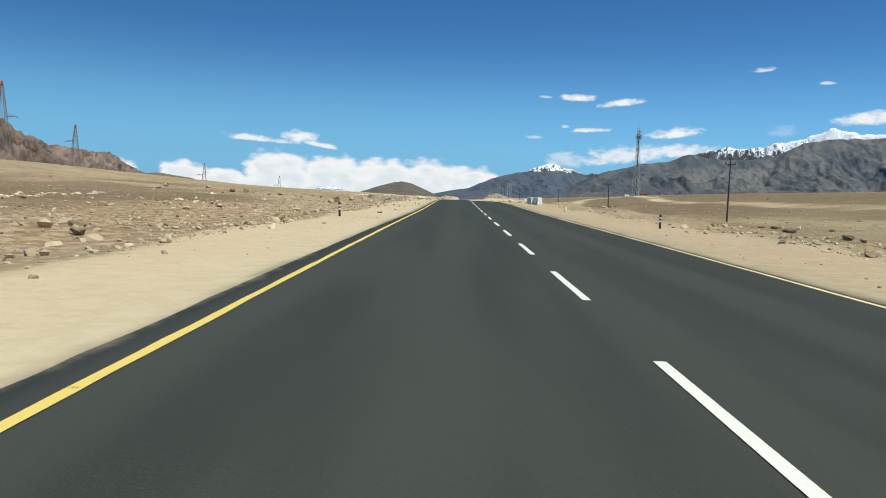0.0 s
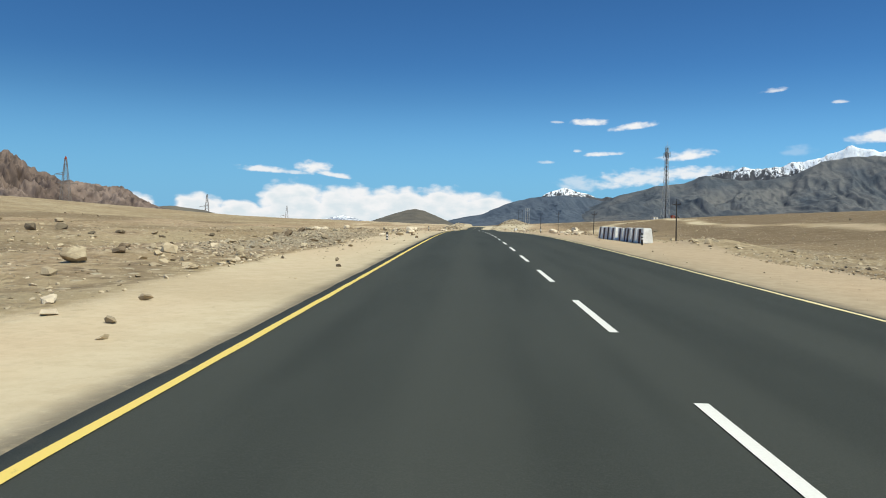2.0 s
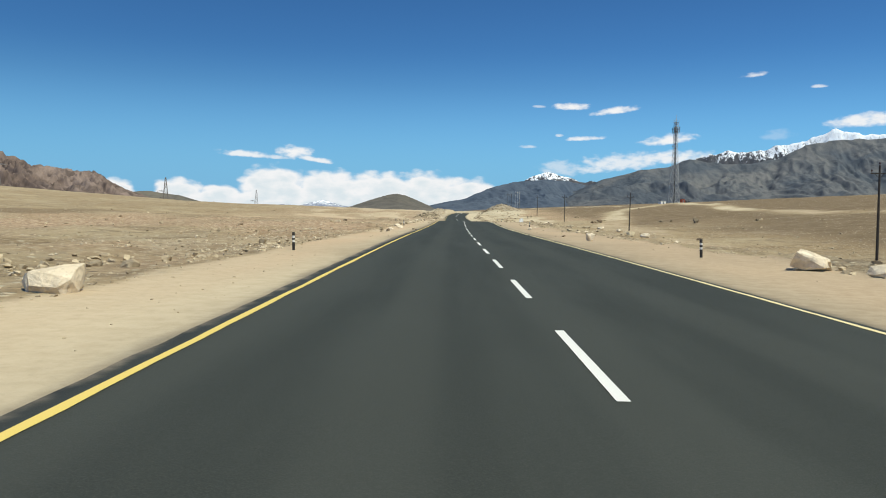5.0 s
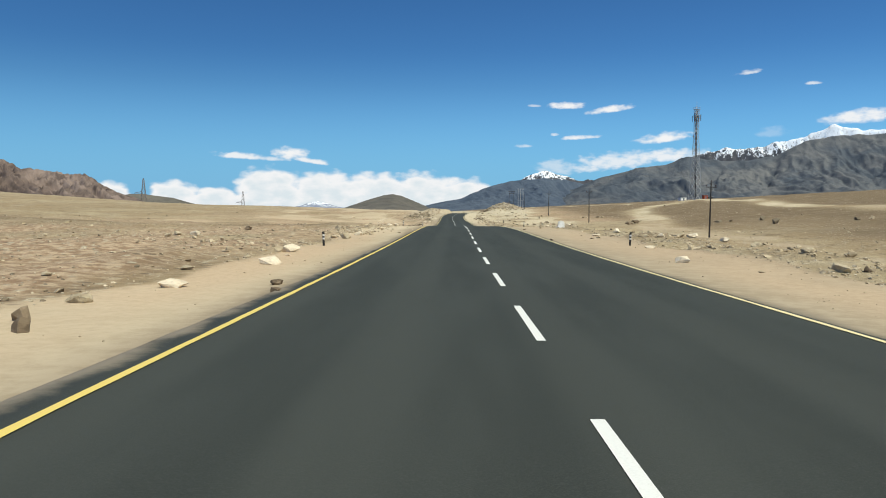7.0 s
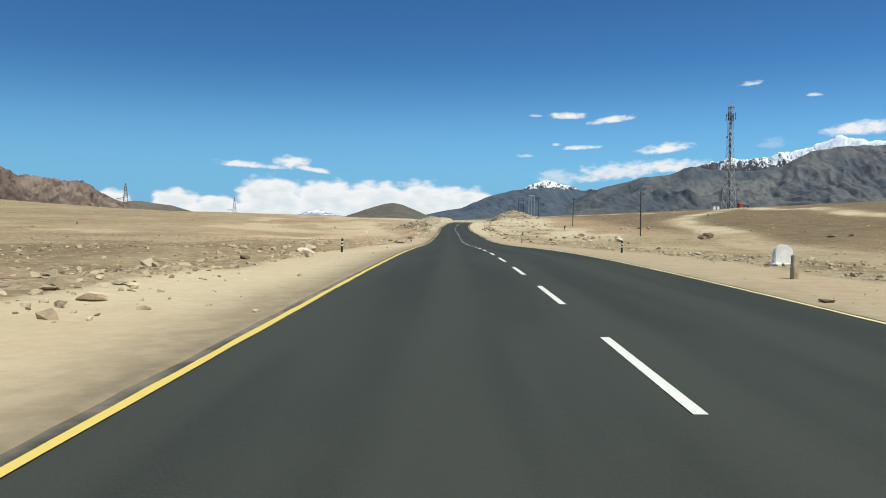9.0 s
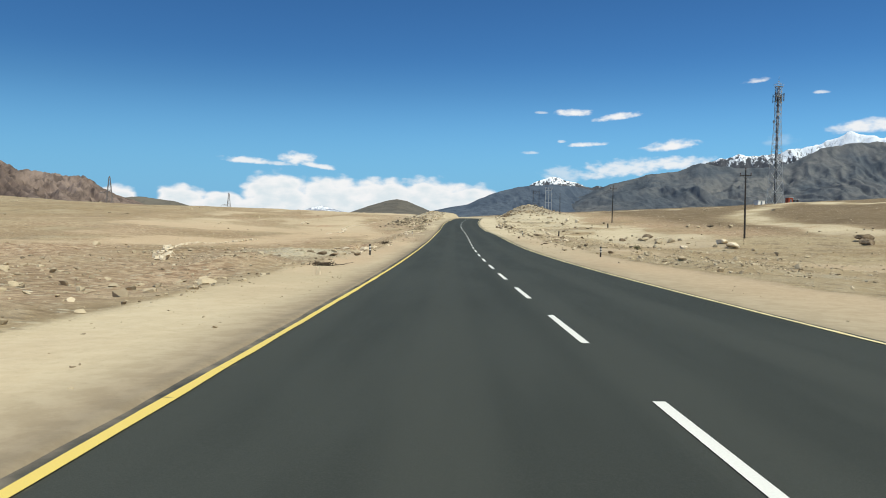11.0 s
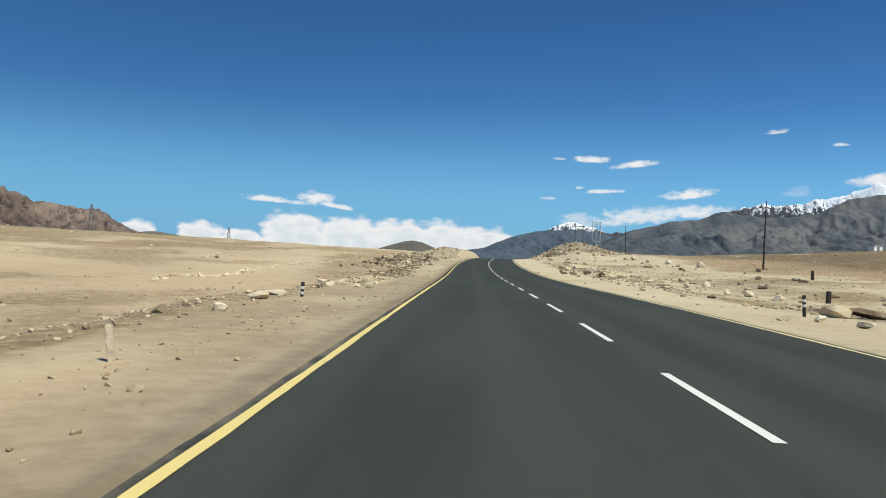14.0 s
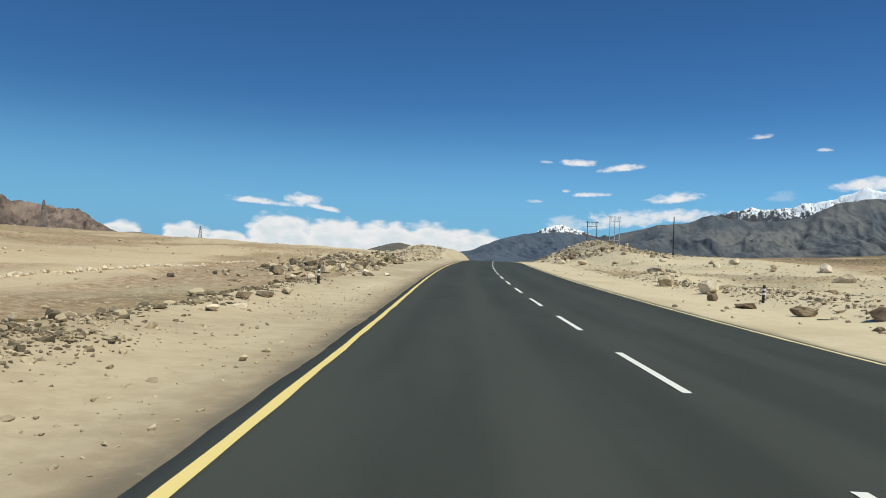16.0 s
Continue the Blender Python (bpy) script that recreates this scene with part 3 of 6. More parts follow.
M_LITTER = make_rock("stone_litter", (0.615, 0.505, 0.344), (0.265, 0.210, 0.140), (0.530, 0.430, 0.288), island=True)
M_LITTER_DARK = make_rock("dark_rubble", (0.125, 0.100, 0.070), (0.300, 0.245, 0.165), (0.190, 0.150, 0.102), island=True)
M_GRAVEL = make_rock("mixed_gravel", (0.721, 0.610, 0.446), (0.159, 0.122, 0.079), (0.615, 0.500, 0.344), island=True)
M_CHIPS = make_rock("grey_chips", (0.488, 0.410, 0.288), (0.233, 0.185, 0.126), (0.551, 0.460, 0.335), island=True)
M_CHIPS_PALE = make_rock("pale_chips", (0.615, 0.550, 0.409), (0.424, 0.370, 0.260), (0.657, 0.580, 0.437), island=True)
# distance haze is mixed into the next two base colours as a blue tint
M_GREY_MTN = make_mountain("hazy_grey_slopes", (0.084, 0.098, 0.116), (0.148, 0.149, 0.150), (0.048, 0.060, 0.076))
M_HAZE_BLUE_MTN = make_mountain("haze_blue_slopes", (0.074, 0.096, 0.130), (0.098, 0.122, 0.156), (0.054, 0.074, 0.106))
M_SNOW_MTN = make_mountain("snowy_slopes", (0.075, 0.078, 0.09), (0.10, 0.10, 0.108), (0.05, 0.053, 0.062), 318, 346, 340.0)
M_SNOW_PEAK = make_mountain("snowy_peak", (0.075, 0.078, 0.09), (0.10, 0.10, 0.108), (0.05, 0.053, 0.062), 192, 206, 190.0)
M_RED_MTN = make_mountain("reddish_slopes", (0.150, 0.112, 0.095), (0.258, 0.198, 0.168), (0.055, 0.043, 0.040))
M_DARK_HILL = make_mountain("dark_hill_slopes", (0.125, 0.115, 0.098), (0.16, 0.145, 0.12), (0.095, 0.09, 0.08))
M_FAR_SNOW = make_mountain("far_snowfields", (0.22, 0.25, 0.32), (0.3, 0.33, 0.4), (0.2, 0.22, 0.3), 20, 50)
M_CONCRETE_WHITE = plain("whitewashed_concrete", (0.80, 0.79, 0.76), (0.66, 0.64, 0.60), 3.5, 0.85, 0, 0.2, 0.35, 0.01)
M_MAROON = plain("maroon_paint", (0.070, 0.022, 0.020), (0.045, 0.020, 0.018), 5, 0.7, 0, 0.3, 0.2, 0.005)
M_BLACK = plain("black_paint", (0.022, 0.020, 0.019), (0.04, 0.036, 0.032), 9, 0.6, 0, 0.3, 0.2, 0.003)
M_POST_WHITE = plain("white_paint", (0.74, 0.74, 0.72), (0.58, 0.56, 0.52), 9, 0.6, 0, 0.3, 0.2, 0.003)
M_RUST = plain("dark_weathered_steel", (0.035, 0.030, 0.028), (0.06, 0.05, 0.043), 4, 0.65, 0.5, 0.4, 0.2, 0.003)
M_GALV = plain("galvanised_steel", (0.52, 0.53, 0.54), (0.34, 0.35, 0.36), 2, 0.5, 0.25, 0.5, 0.15, 0.004)
M_PANEL = plain("antenna_grey", (0.10, 0.12, 0.15), (0.16, 0.18, 0.21), 2, 0.5, 0, 0.4, 0.1, 0.003)
M_CABLE = plain("black_cable", (0.03, 0.032, 0.036), (0.05, 0.052, 0.058), 2, 0.6, 0, 0.3, 0.1, 0.003)
M_REDPAINT = plain("red_oxide_paint", (0.36, 0.07, 0.03), (0.28, 0.06, 0.03), 2, 0.6, 0, 0.3, 0.1, 0.003)
M_PYLON = plain("weathered_pylon_steel", (0.17, 0.155, 0.15), (0.23, 0.21, 0.20), 1.2, 0.6, 0.2, 0.4, 0.1, 0.003)
M_INSUL = plain("brown_porcelain", (0.05, 0.026, 0.02), (0.07, 0.035, 0.026), 8, 0.25, 0, 0.5, 0.05, 0.002)
M_SHRUB = plain("dry_scrub", (0.10, 0.105, 0.055), (0.17, 0.15, 0.085), 6, 0.9, 0, 0.2, 0.2, 0.01)

# ---- ground ----


def grid_object(name, xs, ys, zs, mat, layers=()):
    """A sheet over a grid of points, with float layers on its vertices."""
    rows, cols = xs.shape
    me = bpy.data.meshes.new(name)
    idx = np.arange(rows * cols).reshape(rows, cols)
    quads = np.stack([idx[:-1, :-1], idx[:-1, 1:], idx[1:, 1:], idx[1:, :-1]], -1).reshape(-1, 4)
    me.vertices.add(rows * cols)
    me.vertices.foreach_set("co", np.stack([xs, ys, zs], -1).astype(np.float32).ravel())
    me.loops.add(quads.size)
    me.loops.foreach_set("vertex_index", quads.astype(np.int32).ravel())
    me.polygons.add(len(quads))
    me.polygons.foreach_set("loop_start", np.arange(0, quads.size, 4, dtype=np.int32))
    me.polygons.foreach_set("use_smooth", np.ones(len(quads), dtype=bool))
    for key, values in layers:
        a = me.attributes.new(key, "FLOAT", "POINT")
        a.data.foreach_set("value", values.astype(np.float32).ravel())
    me.update(calc_edges=True)
    me.validate()
    me.materials.append(mat)
    return new(name, me)


half = np.concatenate([[0, 1.8, 3.2, 3.45, 3.58, 3.64, 3.70, 3.75, 3.82, 3.94, 4.08, 4.26], np.arange(4.5, 14, 0.42), np.arange(14, 26, 0.8), np.arange(26, 52, 1.6),
                       np.arange(52, 170, 3.6), np.geomspace(172, 4700, 34)])
cols = np.concatenate([-half[::-1], half[1:]])
rows = np.concatenate([-np.geomspace(4000, 44, 24), np.arange(-40, 460, 0.65), np.arange(460, 660, 1.5), np.geomspace(662, 4700, 60)])
GY, GD = np.meshgrid(rows, cols, indexing="ij")
GX = road_x(GY) + GD
GZ = land(GX, GY)
ragged = 0.9 * fbm(GX / 3.5, GY / 6.0, 21, 3)
edge_at = np.where(GD < 0, np.interp(GY, [0, 60, 120, 330, 345, 368, 384, 420], [6.3, 6.4, 6.6, 6.6, 6.0, 7.0, 7.2, 7.4]), np.interp(GY, [0, 100, 250, 300, 380, 420], [8.4, 8.0, 7.4, 7.0, 8.6, 8.0]))
verge = 1 - step(-0.6, 1.0, np.abs(GD) - edge_at + ragged * 0.55)
# sandy tracks across the right-hand slope
t1 = np.abs(GX - np.interp(GY, [40, 150, 330, 420, 545], [70, 78, 92, 105, 122]))
t2 = np.abs(GX - np.interp(GY, [150, 300, 350, 420, 520], [20, 40, 52, 66, 122]))
track = np.maximum(1 - step(2.5, 6.5, t1), (1 - step(2.5, 7.0, t2)) * step(130, 170, GY) * (1 - step(510, 540, GY)))
open_r = step(225, 300, GY) * step(7, 9, GD) * (1 - step(22, 38, GD)) * np.clip(0.5 + 0.2 * step(320, 350, GY) + 0.6 * fbm(GX / 8, GY / 14, 83, 3), 0, 1)
open_l = step(255, 310, GY) * step(7, 9, -GD) * (1 - step(45, 90, -GD)) * np.clip(0.4 + 0.3 * step(300, 340, GY) + 0.7 * fbm(GX / 9, GY / 24, 85, 3), 0, 1)
earth = np.interp(GY, [0, 100, 150, 190, 206, 262, 272, 300, 312, 336, 350, 365, 420], [0.05, 0.1, 0.62, 0.45, 0.1, 0.15, 0.55, 0.5, 1.3, 1.05, 0.75, 0.7, 0.5]) * np.clip(0.85 + 0.5 * fbm(GX / 2.5, GY / 6, 87, 3), 0, 1.2)
earth = np.where(GD < 0, np.maximum(earth, (1 - step(3.8, 5.3, -GD + 0.3 * ragged)) * np.interp(GY, [0, 110, 150], [0.2, 0.35, 0.9])), earth * 0.3 + np.interp(GY, [0, 260, 300, 340], [0.7, 0.65, 0.4, -0.1]))
warm = np.interp(GY, [0, 60, 110, 145, 195, 212, 255, 275, 300, 318, 336, 420], [0.5, 0.45, 0.4, 0.85, 0.7, 0.3, 0.35, 0.75, 0.7, 0.55, 0.2, 0.0]) * np.clip(0.85 + 0.5 * fbm(GX / 3, GY / 7, 95, 3), 0, 1.1)
warm = np.clip(np.where(GD < 0, np.where(GD < -8, np.maximum(warm, 0.78 * step(262, 300, GY) * (1 - 0.5 * step(345, 400, GY))), warm), warm * 0.5 + np.interp(GY, [0, 260, 330], [0.22, 0.2, 0.0])), 0, 0.9) * step(3.8, 5.6, np.abs(GD))
red = step(6.2, 8.5, -GD) * (1 - step(35, 90, -GD)) * np.clip(np.interp(GY, [0, 10, 40, 60, 140, 165, 215, 235, 262, 275, 290, 310], [0.3, 0.4, 0.4, 0.1, 0.1, 0.75, 0.6, 0.15, 0.3, 0.6, 0.5, 0.45]) + 0.5 * fbm(GX / 5, GY / 12, 89, 3), 0, 0.9)
pale = step(338, 343, GY) * (1 - step(347, 353, GY)) * step(5.4, 6.0, -GD) * (1 - step(8.0, 10.5, -GD))
earth = np.where(GD < -7.4, earth * 0.2, earth)
red = np.maximum(red, step(320, 345, GY) * step(17, 24, GD) * (1 - step(45, 60, GD)) * np.clip(0.45 + 0.6 * fbm(GX / 9, GY / 15, 91, 3), 0, 0.8))
patch = np.clip(1.4 * np.exp(-((GD + 8.6) / 1.9) ** 2 - ((GY - 282.5) / 7.5) ** 2) - 0.2, 0, 1)
earth, warm, red = earth * (1 - 0.9 * pale), warm * (1 - patch), red * (1 - patch)
sand = np.maximum(np.maximum(np.maximum(verge, np.maximum(pale, patch)), np.maximum(open_r * 0.8, open_l * 0.7)), 0.62 * track * (0.8 + 0.5 * fbm(GX / 14, GY / 14, 81, 3)))
mounds = step(5, 8, -GD) * (1 - step(14, 22, -GD)) * step(458, 480, GY) * (1 - step(560, 600, GY)) + np.exp(-((GD - 17) / 10.0) ** 2 - ((GY - 492) / 46.0) ** 2) + np.exp(-((GD + 12.5) / 5.0) ** 2 - ((GY - 440) / 40.0) ** 2)
chips = np.clip(np.exp(-((GD + 10) / 2.6) ** 2 - ((GY - 82) / 13.0) ** 2) * 1.3 + np.exp(-((GD + 9.5) / 2.6) ** 2 - ((GY - 282) / 8.0) ** 2) * 1.2
                + np.exp(-((GD - 15) / 6.0) ** 2) * step(0.1, 0.5, fbm(GX / 9, GY / 9, 31, 2)) * 0.6 + mounds, 0, 1) * (1 - verge)
brown = np.maximum(step(34, 48, GD), 0.75 * step(13, 24, GD) * (1 - step(120, 190, GY))) * np.clip(0.85 + 0.6 * fbm(GX / 45, GY / 70, 71, 3) + 0.3 * step(280, 330, GY), 0, 1) * (1 - np.clip(track, 0, 1)) * (1 - step(260, 600, GD) * 0.4)
brown = np.maximum(brown, step(20, 32, -GD) * step(-0.25, 0.4, fbm(GX / 16, GY / 60, 73, 3)) * 0.75 * (1 - 0.8 * step(250, 330, GY)) * (1 - step(90, 200, -GD)))
TAR_Y, TAR_AMOUNT = [0, 60, 110, 150, 185, 197, 206, 225, 270, 300, 318, 340, 365, 420], [1.0, 0.8, 0.7, 0.8, 0.5, 0.6, 0.3, 0.25, 0.45, 0.6, 0.4, 0.6, 0.85, 0.5]
brown = np.maximum(brown, 0.85 * step(13, 17, -GD) * (1 - step(40, 62, -GD)) * (1 - step(62, 85, GY)) * np.clip(0.9 + 0.5 * fbm(GX / 9, GY / 16, 74, 3), 0, 1))
brown = np.maximum(brown, 0.6 * step(9, 13, -GD) * (1 - step(17, 26, -GD)) * step(214, 226, GY) * (1 - step(246, 262, GY)))
tar = (1 - step(3.70, 4.06, np.abs(GD) + 0.09 * fbm(GX / 0.8, GY / 1.1, 41, 3))) * np.where(GD < 0, 0.95, 0.8) * np.interp(GY, TAR_Y, TAR_AMOUNT)
ground = tagged(grid_object("ground", GX, GY, GZ, M_GROUND, (("sand", sand), ("chips", chips), ("tar", tar), ("brown", brown), ("earth", earth), ("red", red), ("warm", warm))),
                "dry tan desert plain with sandy road verges", "ground", kind="structure")

# ---- road ----


def ribbon(d0, d1, y0, y1, lift, step_m=1.0, ragged_edge=0.0, cols_n=2, seed=0):
    """A strip that follows the road between two offsets from its middle."""
    ys = np.arange(y0, y1, step_m)
    t = np.linspace(0, 1, cols_n)
    D = d0 + (d1 - d0) * np.tile(t, (len(ys), 1))
    if ragged_edge:
        D[:, 0] += ragged_edge * fbm(ys / 0.8, ys * 0 + seed, 50 + seed, 4)
        D[:, -1] += ragged_edge * fbm(ys / 0.8, ys * 0 + seed + 5, 60 + seed, 4)
    Y = np.tile(ys[:, None], (1, cols_n))
    slope = -np.gradient(road_x(ys), ys)[:, None]
    return road_x(Y) + D, Y + D * slope, road_z(Y) + lift, D


RX, RY, RZ, RD = ribbon(-3.60, 3.60, -150, 690, 0.0, 0.3, 0.016, 33, 1)
# on one side the asphalt runs out past the painted line, more in some stretches
spill = np.interp(RY[:, 0], [0, 22, 40, 60, 95, 125, 143, 158, 172, 190, 262, 275, 298, 308, 340, 352, 365, 420], [0.24, 0.20, 0.06, 0.06, 0.08, 0.14, 0.30, 0.28, 0.12, 0.0, 0.0, 0.07, 0.10, 0.0, 0.0, 0.06, 0.07, 0.0])
RX[:, 0] -= spill
RD[:, 0] -= spill
# turned-down edges give the asphalt its thickness
RX = np.concatenate([RX[:, :1] - 0.04, RX, RX[:, -1:] + 0.04], 1)
RY = np.concatenate([RY[:, :1], RY, RY[:, -1:]], 1)
RZ = np.concatenate([RZ[:, :1] - 0.12, RZ, RZ[:, -1:] - 0.12], 1)
RD = np.concatenate([RD[:, :1], RD, RD[:, -1:]], 1)
road = tagged(grid_object("road", RX, RY, RZ, M_ASPHALT, (("across", RD), ("drift", np.where(RD < 0, 0.5, 0.15) * (1 - np.interp(RY, TAR_Y, TAR_AMOUNT))))),
              "smooth dark grey asphalt road with painted lines", "road", kind="structure")
for d_line, seed_line, half_line, paint in ((-LANE + 0.02, 3, 0.044, M_YELLOW), (LANE - 0.02, 4, 0.042, M_YELLOW_PALE)):
    for y_from, y_to, aside, lift in ((-140, 156.4, 0.0, 0.006), (155.9, 292.4, 0.016, 0.009), (291.9, 680, -0.006, 0.006)):
        EX, EY, EZ, ED = ribbon(d_line - half_line + aside, d_line + half_line + aside, y_from, y_to, lift, 0.5, 0.008, 3, seed_line)
        line = grid_object("edge_line", EX, EY, EZ, M_YELLOW_WORN if y_to == 680 and d_line < 0 else paint)
        line.parent = road
        tagged(line, "worn yellow edge line" if paint is M_YELLOW else "faded pale yellow edge line")
dash_mesh = bpy.data.meshes.new("lane_dash")
bm = bmesh.new()
dv = [[bm.verts.new((0.047 * s, -3.0 + 0.25 * i, 0)) for s in (-1, 1)] for i in range(13)]
for i in range(12):
    bm.faces.new((dv[i][0], dv[i][1], dv[i + 1][1], dv[i + 1][0]))
bm.to_mesh(dash_mesh)
bm.free()
dash_mesh.materials.append(M_WHITE)
for i in range(-12, 109):
    ye = DASH0 + 6.0 * i
    if ye > 660:
        break
    a, b = Vector((float(road_x(ye - 3)), ye - 3, float(road_z(ye - 3)))), Vector((float(road_x(ye)), ye, float(road_z(ye))))
    d = b - a
    dash = new("lane_dash", dash_mesh)
    dash.parent = road
    dash.matrix_basis = pose(b.x, b.y, b.z + 0.006, math.degrees(math.atan2(d.z, d.y)), 0, -math.degrees(math.atan2(d.x, d.y)))

# ---- mountains ----


def mountain(name, crest, r_foot, r_crest, seed, mat, label, spur=0.55, rug=0.07, n_az=260, n_r=130, spacing=430.0):
    """A range seen from the road: its skyline as azimuth and elevation, in degrees from the middle of the road."""
    az_k, el_k = np.array([c[0] for c in crest]), np.array([c[1] for c in crest])
    az = np.linspace(az_k[0], az_k[-1], n_az)
    el = np.interp(az, az_k, el_k)
    ker = np.ones(5) / 5
    el = np.convolve(np.pad(el, 2, mode="edge"), ker, mode="valid")
    top = np.tan(np.radians(el)) * r_crest + 1.2
    u = np.linspace(0, 1.12, n_r)
    A, U = np.meshgrid(np.radians(az), u, indexing="ij")
    R = r_foot + (r_crest - r_foot) * U
    X, Y = R * np.sin(A), 180 + R * np.cos(A)
    arc = A * r_crest
    wx, wy = fbm(arc / 700, R / 700, seed + 31, 3), fbm(arc / 700, R / 700, seed + 47, 3)
    # spurs and gullies run downhill, a little aslant
    big = 1 - np.abs(fbm((arc + 0.6 * R) / spacing + 0.45 * wx, R / (2.4 * spacing) + 0.45 * wy, seed, 2))
    small = 1 - np.abs(fbm((arc + 0.4 * R) / (0.36 * spacing) + 0.8 * wx, R / (0.9 * spacing) + 0.5 * wy, seed + 3, 4))
    ridged = 0.7 * big + 0.3 * small
    mid = np.clip(4 * U * (1 - U), 0, 1) ** 0.8
    face = np.where(U <= 1, U ** 1.05, 1 - (U - 1) * 4)
    Z = top[:, None] * face * (1 - spur * (1 - np.clip(ridged, -0.3, 1)) * mid)
    crag = (1 - np.abs(fbm((arc + 0.45 * R) / 58 + wx, R / 150 + wy, seed + 7, 4))) - 0.6
    Z += top[:, None] * rug * (1.6 * crag * mid + fbm(X / 60, Y / 60, seed + 9, 4) * 0.45) * np.clip(U * 1.3, 0, 1)
    fade = np.minimum(step(az_k[0], az_k[0] + 0.6, np.degrees(A)), 1)
    ob = grid_object(name, X, Y, Z * fade - 3, mat)
    return tagged(ob, label, "mountain", kind="structure")


# the blue of this range is distance haze held in its base colour
mountain("backdrop_haze_blue_range", [(-2.0, 0.3), (-1.0, 0.55), (0, 0.78), (1.2, 1.0), (2.0, 1.41), (3.2, 1.87), (5.3, 2.36), (6.5, 2.45), (7.6, 2.55),
         (9.0, 2.35), (10.2, 2.12), (11.0, 2.0), (12.5, 1.5), (15, 0.8)], 3500, 4300, 11, M_HAZE_BLUE_MTN, "barren mountains in the distance, tinted blue by haze", rug=0.05, n_az=420, n_r=150)
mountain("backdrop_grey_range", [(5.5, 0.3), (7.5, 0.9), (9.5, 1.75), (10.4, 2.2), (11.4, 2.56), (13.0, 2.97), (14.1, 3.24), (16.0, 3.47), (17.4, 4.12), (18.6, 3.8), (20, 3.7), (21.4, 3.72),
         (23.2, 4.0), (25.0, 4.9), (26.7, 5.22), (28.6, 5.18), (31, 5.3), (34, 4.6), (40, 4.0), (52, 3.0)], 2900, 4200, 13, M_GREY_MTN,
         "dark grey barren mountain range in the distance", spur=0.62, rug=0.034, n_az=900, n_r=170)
mountain("backdrop_snowy_range", [(13.2, 2.2), (14.5, 3.0), (16.2, 3.55), (17.2, 4.08), (18.0, 4.25), (18.7, 4.5), (19.2, 4.42), (19.8, 4.7), (20.6, 4.5), (21.6, 4.56), (22.3, 4.68), (23.0, 5.0), (23.8, 5.0),
         (24.7, 5.33), (26.0, 5.8), (26.7, 5.95), (27.3, 5.78), (27.9, 5.8), (29, 5.6), (33, 5.7), (40, 4.4)],
         4250, 4560, 23, M_SNOW_MTN, "snow-capped crest behind the grey range", spur=0.25, rug=0.05, n_az=520, n_r=60)
mountain("backdrop_snowy_peak", [(4.2, 1.2), (5.4, 2.3), (6.1, 2.75), (6.8, 2.95), (7.5, 3.14), (7.9, 3.05), (8.2, 2.85), (8.7, 2.78), (9.2, 2.6), (9.7, 2.42), (10.1, 2.36), (10.5, 2.5), (10.9, 2.4), (11.6, 2.1), (13, 1.5)],
         4250, 4560, 29, M_SNOW_PEAK, "snow-capped peak behind the grey range", spur=0.25, rug=0.05, n_az=240, n_r=60)
mountain("backdrop_red_hills", [(-60, 2.0), (-45, 3.6), (-38, 4.4), (-34, 4.5), (-31.5, 4.0), (-30.5, 3.6), (-29.0, 2.75), (-27.6, 2.55), (-26.4, 2.3), (-25.2, 2.36), (-24.4, 2.0),
         (-23.4, 1.42), (-22.0, 0.8), (-21, 0.4), (-20, 0.1)], 2500, 4000, 37, M_RED_MTN, "rugged reddish brown rocky hills", spur=0.9, n_az=700, n_r=190, rug=0.30, spacing=300.0)
mountain("backdrop_low_hills", [(-25, 0.3), (-23, 0.95), (-22.2, 1.08), (-21.2, 1.16), (-20.2, 0.95), (-19.4, 0.88), (-18.6, 0.62), (-17.8, 0.4), (-16.6, 0.1)], 4050, 4500, 41, M_DARK_HILL,
         "low dark hills beyond the plain", n_az=120, n_r=40)
mountain("backdrop_dark_hill", [(-8.4, 0.1), (-7.4, 0.26), (-6.0, 0.76), (-4.6, 1.22), (-3.9, 1.33), (-3.2, 1.18), (-2.4, 0.86), (-1.5, 0.48), (-0.4, 0.2)], 3300, 4250, 43, M_DARK_HILL,
         "rounded dark brown hill ahead", spur=0.2, rug=0.04, n_az=140, n_r=50)
mountain("backdrop_far_snowfields", [(-14, 0.2), (-12, 0.38), (-11, 0.3), (-10.2, 0.55), (-9.4, 0.75), (-8.8, 0.6), (-8.0, 0.35), (-7, 0.2)], 4350, 4650, 47, M_FAR_SNOW,
         "distant snowfields low on the horizon", n_az=100, n_r=30)

# ---- stones ----


def hull_stone(rnd, n=15, flat=0.6):
    """An angular broken stone, about 1 across, as vertices and triangles."""
    bm = bmesh.new()
    for _ in range(n):
        v = Vector((rnd.gauss(0, 1), rnd.gauss(0, 1), rnd.gauss(0, 1))).normalized() * rnd.uniform(0.78, 1.0)
        bm.verts.new((v.x * 0.5, v.y * 0.42, v.z * 0.5 * flat))
    r = bmesh.ops.convex_hull(bm, input=bm.verts)
    junk = [g for g in r["geom_interior"] + r["geom_unused"] if isinstance(g, bmesh.types.BMVert)]
    bmesh.ops.delete(bm, geom=list(set(junk)), context="VERTS")
    return bm


def stone_arrays(seed, n, flat):
    bm = hull_stone(random.Random(seed), n, flat)
    bmesh.ops.triangulate(bm, faces=bm.faces)
    bm.verts.index_update()
    co = np.array([v.co[:] for v in bm.verts])
    tri = np.array([[v.index for v in f.verts] for f in bm.faces])
    bm.free()
    return co, tri


STONES = [stone_arrays(100 + i, 11, 0.45 + 0.4 * (i % 3) / 2) for i in range(9)]


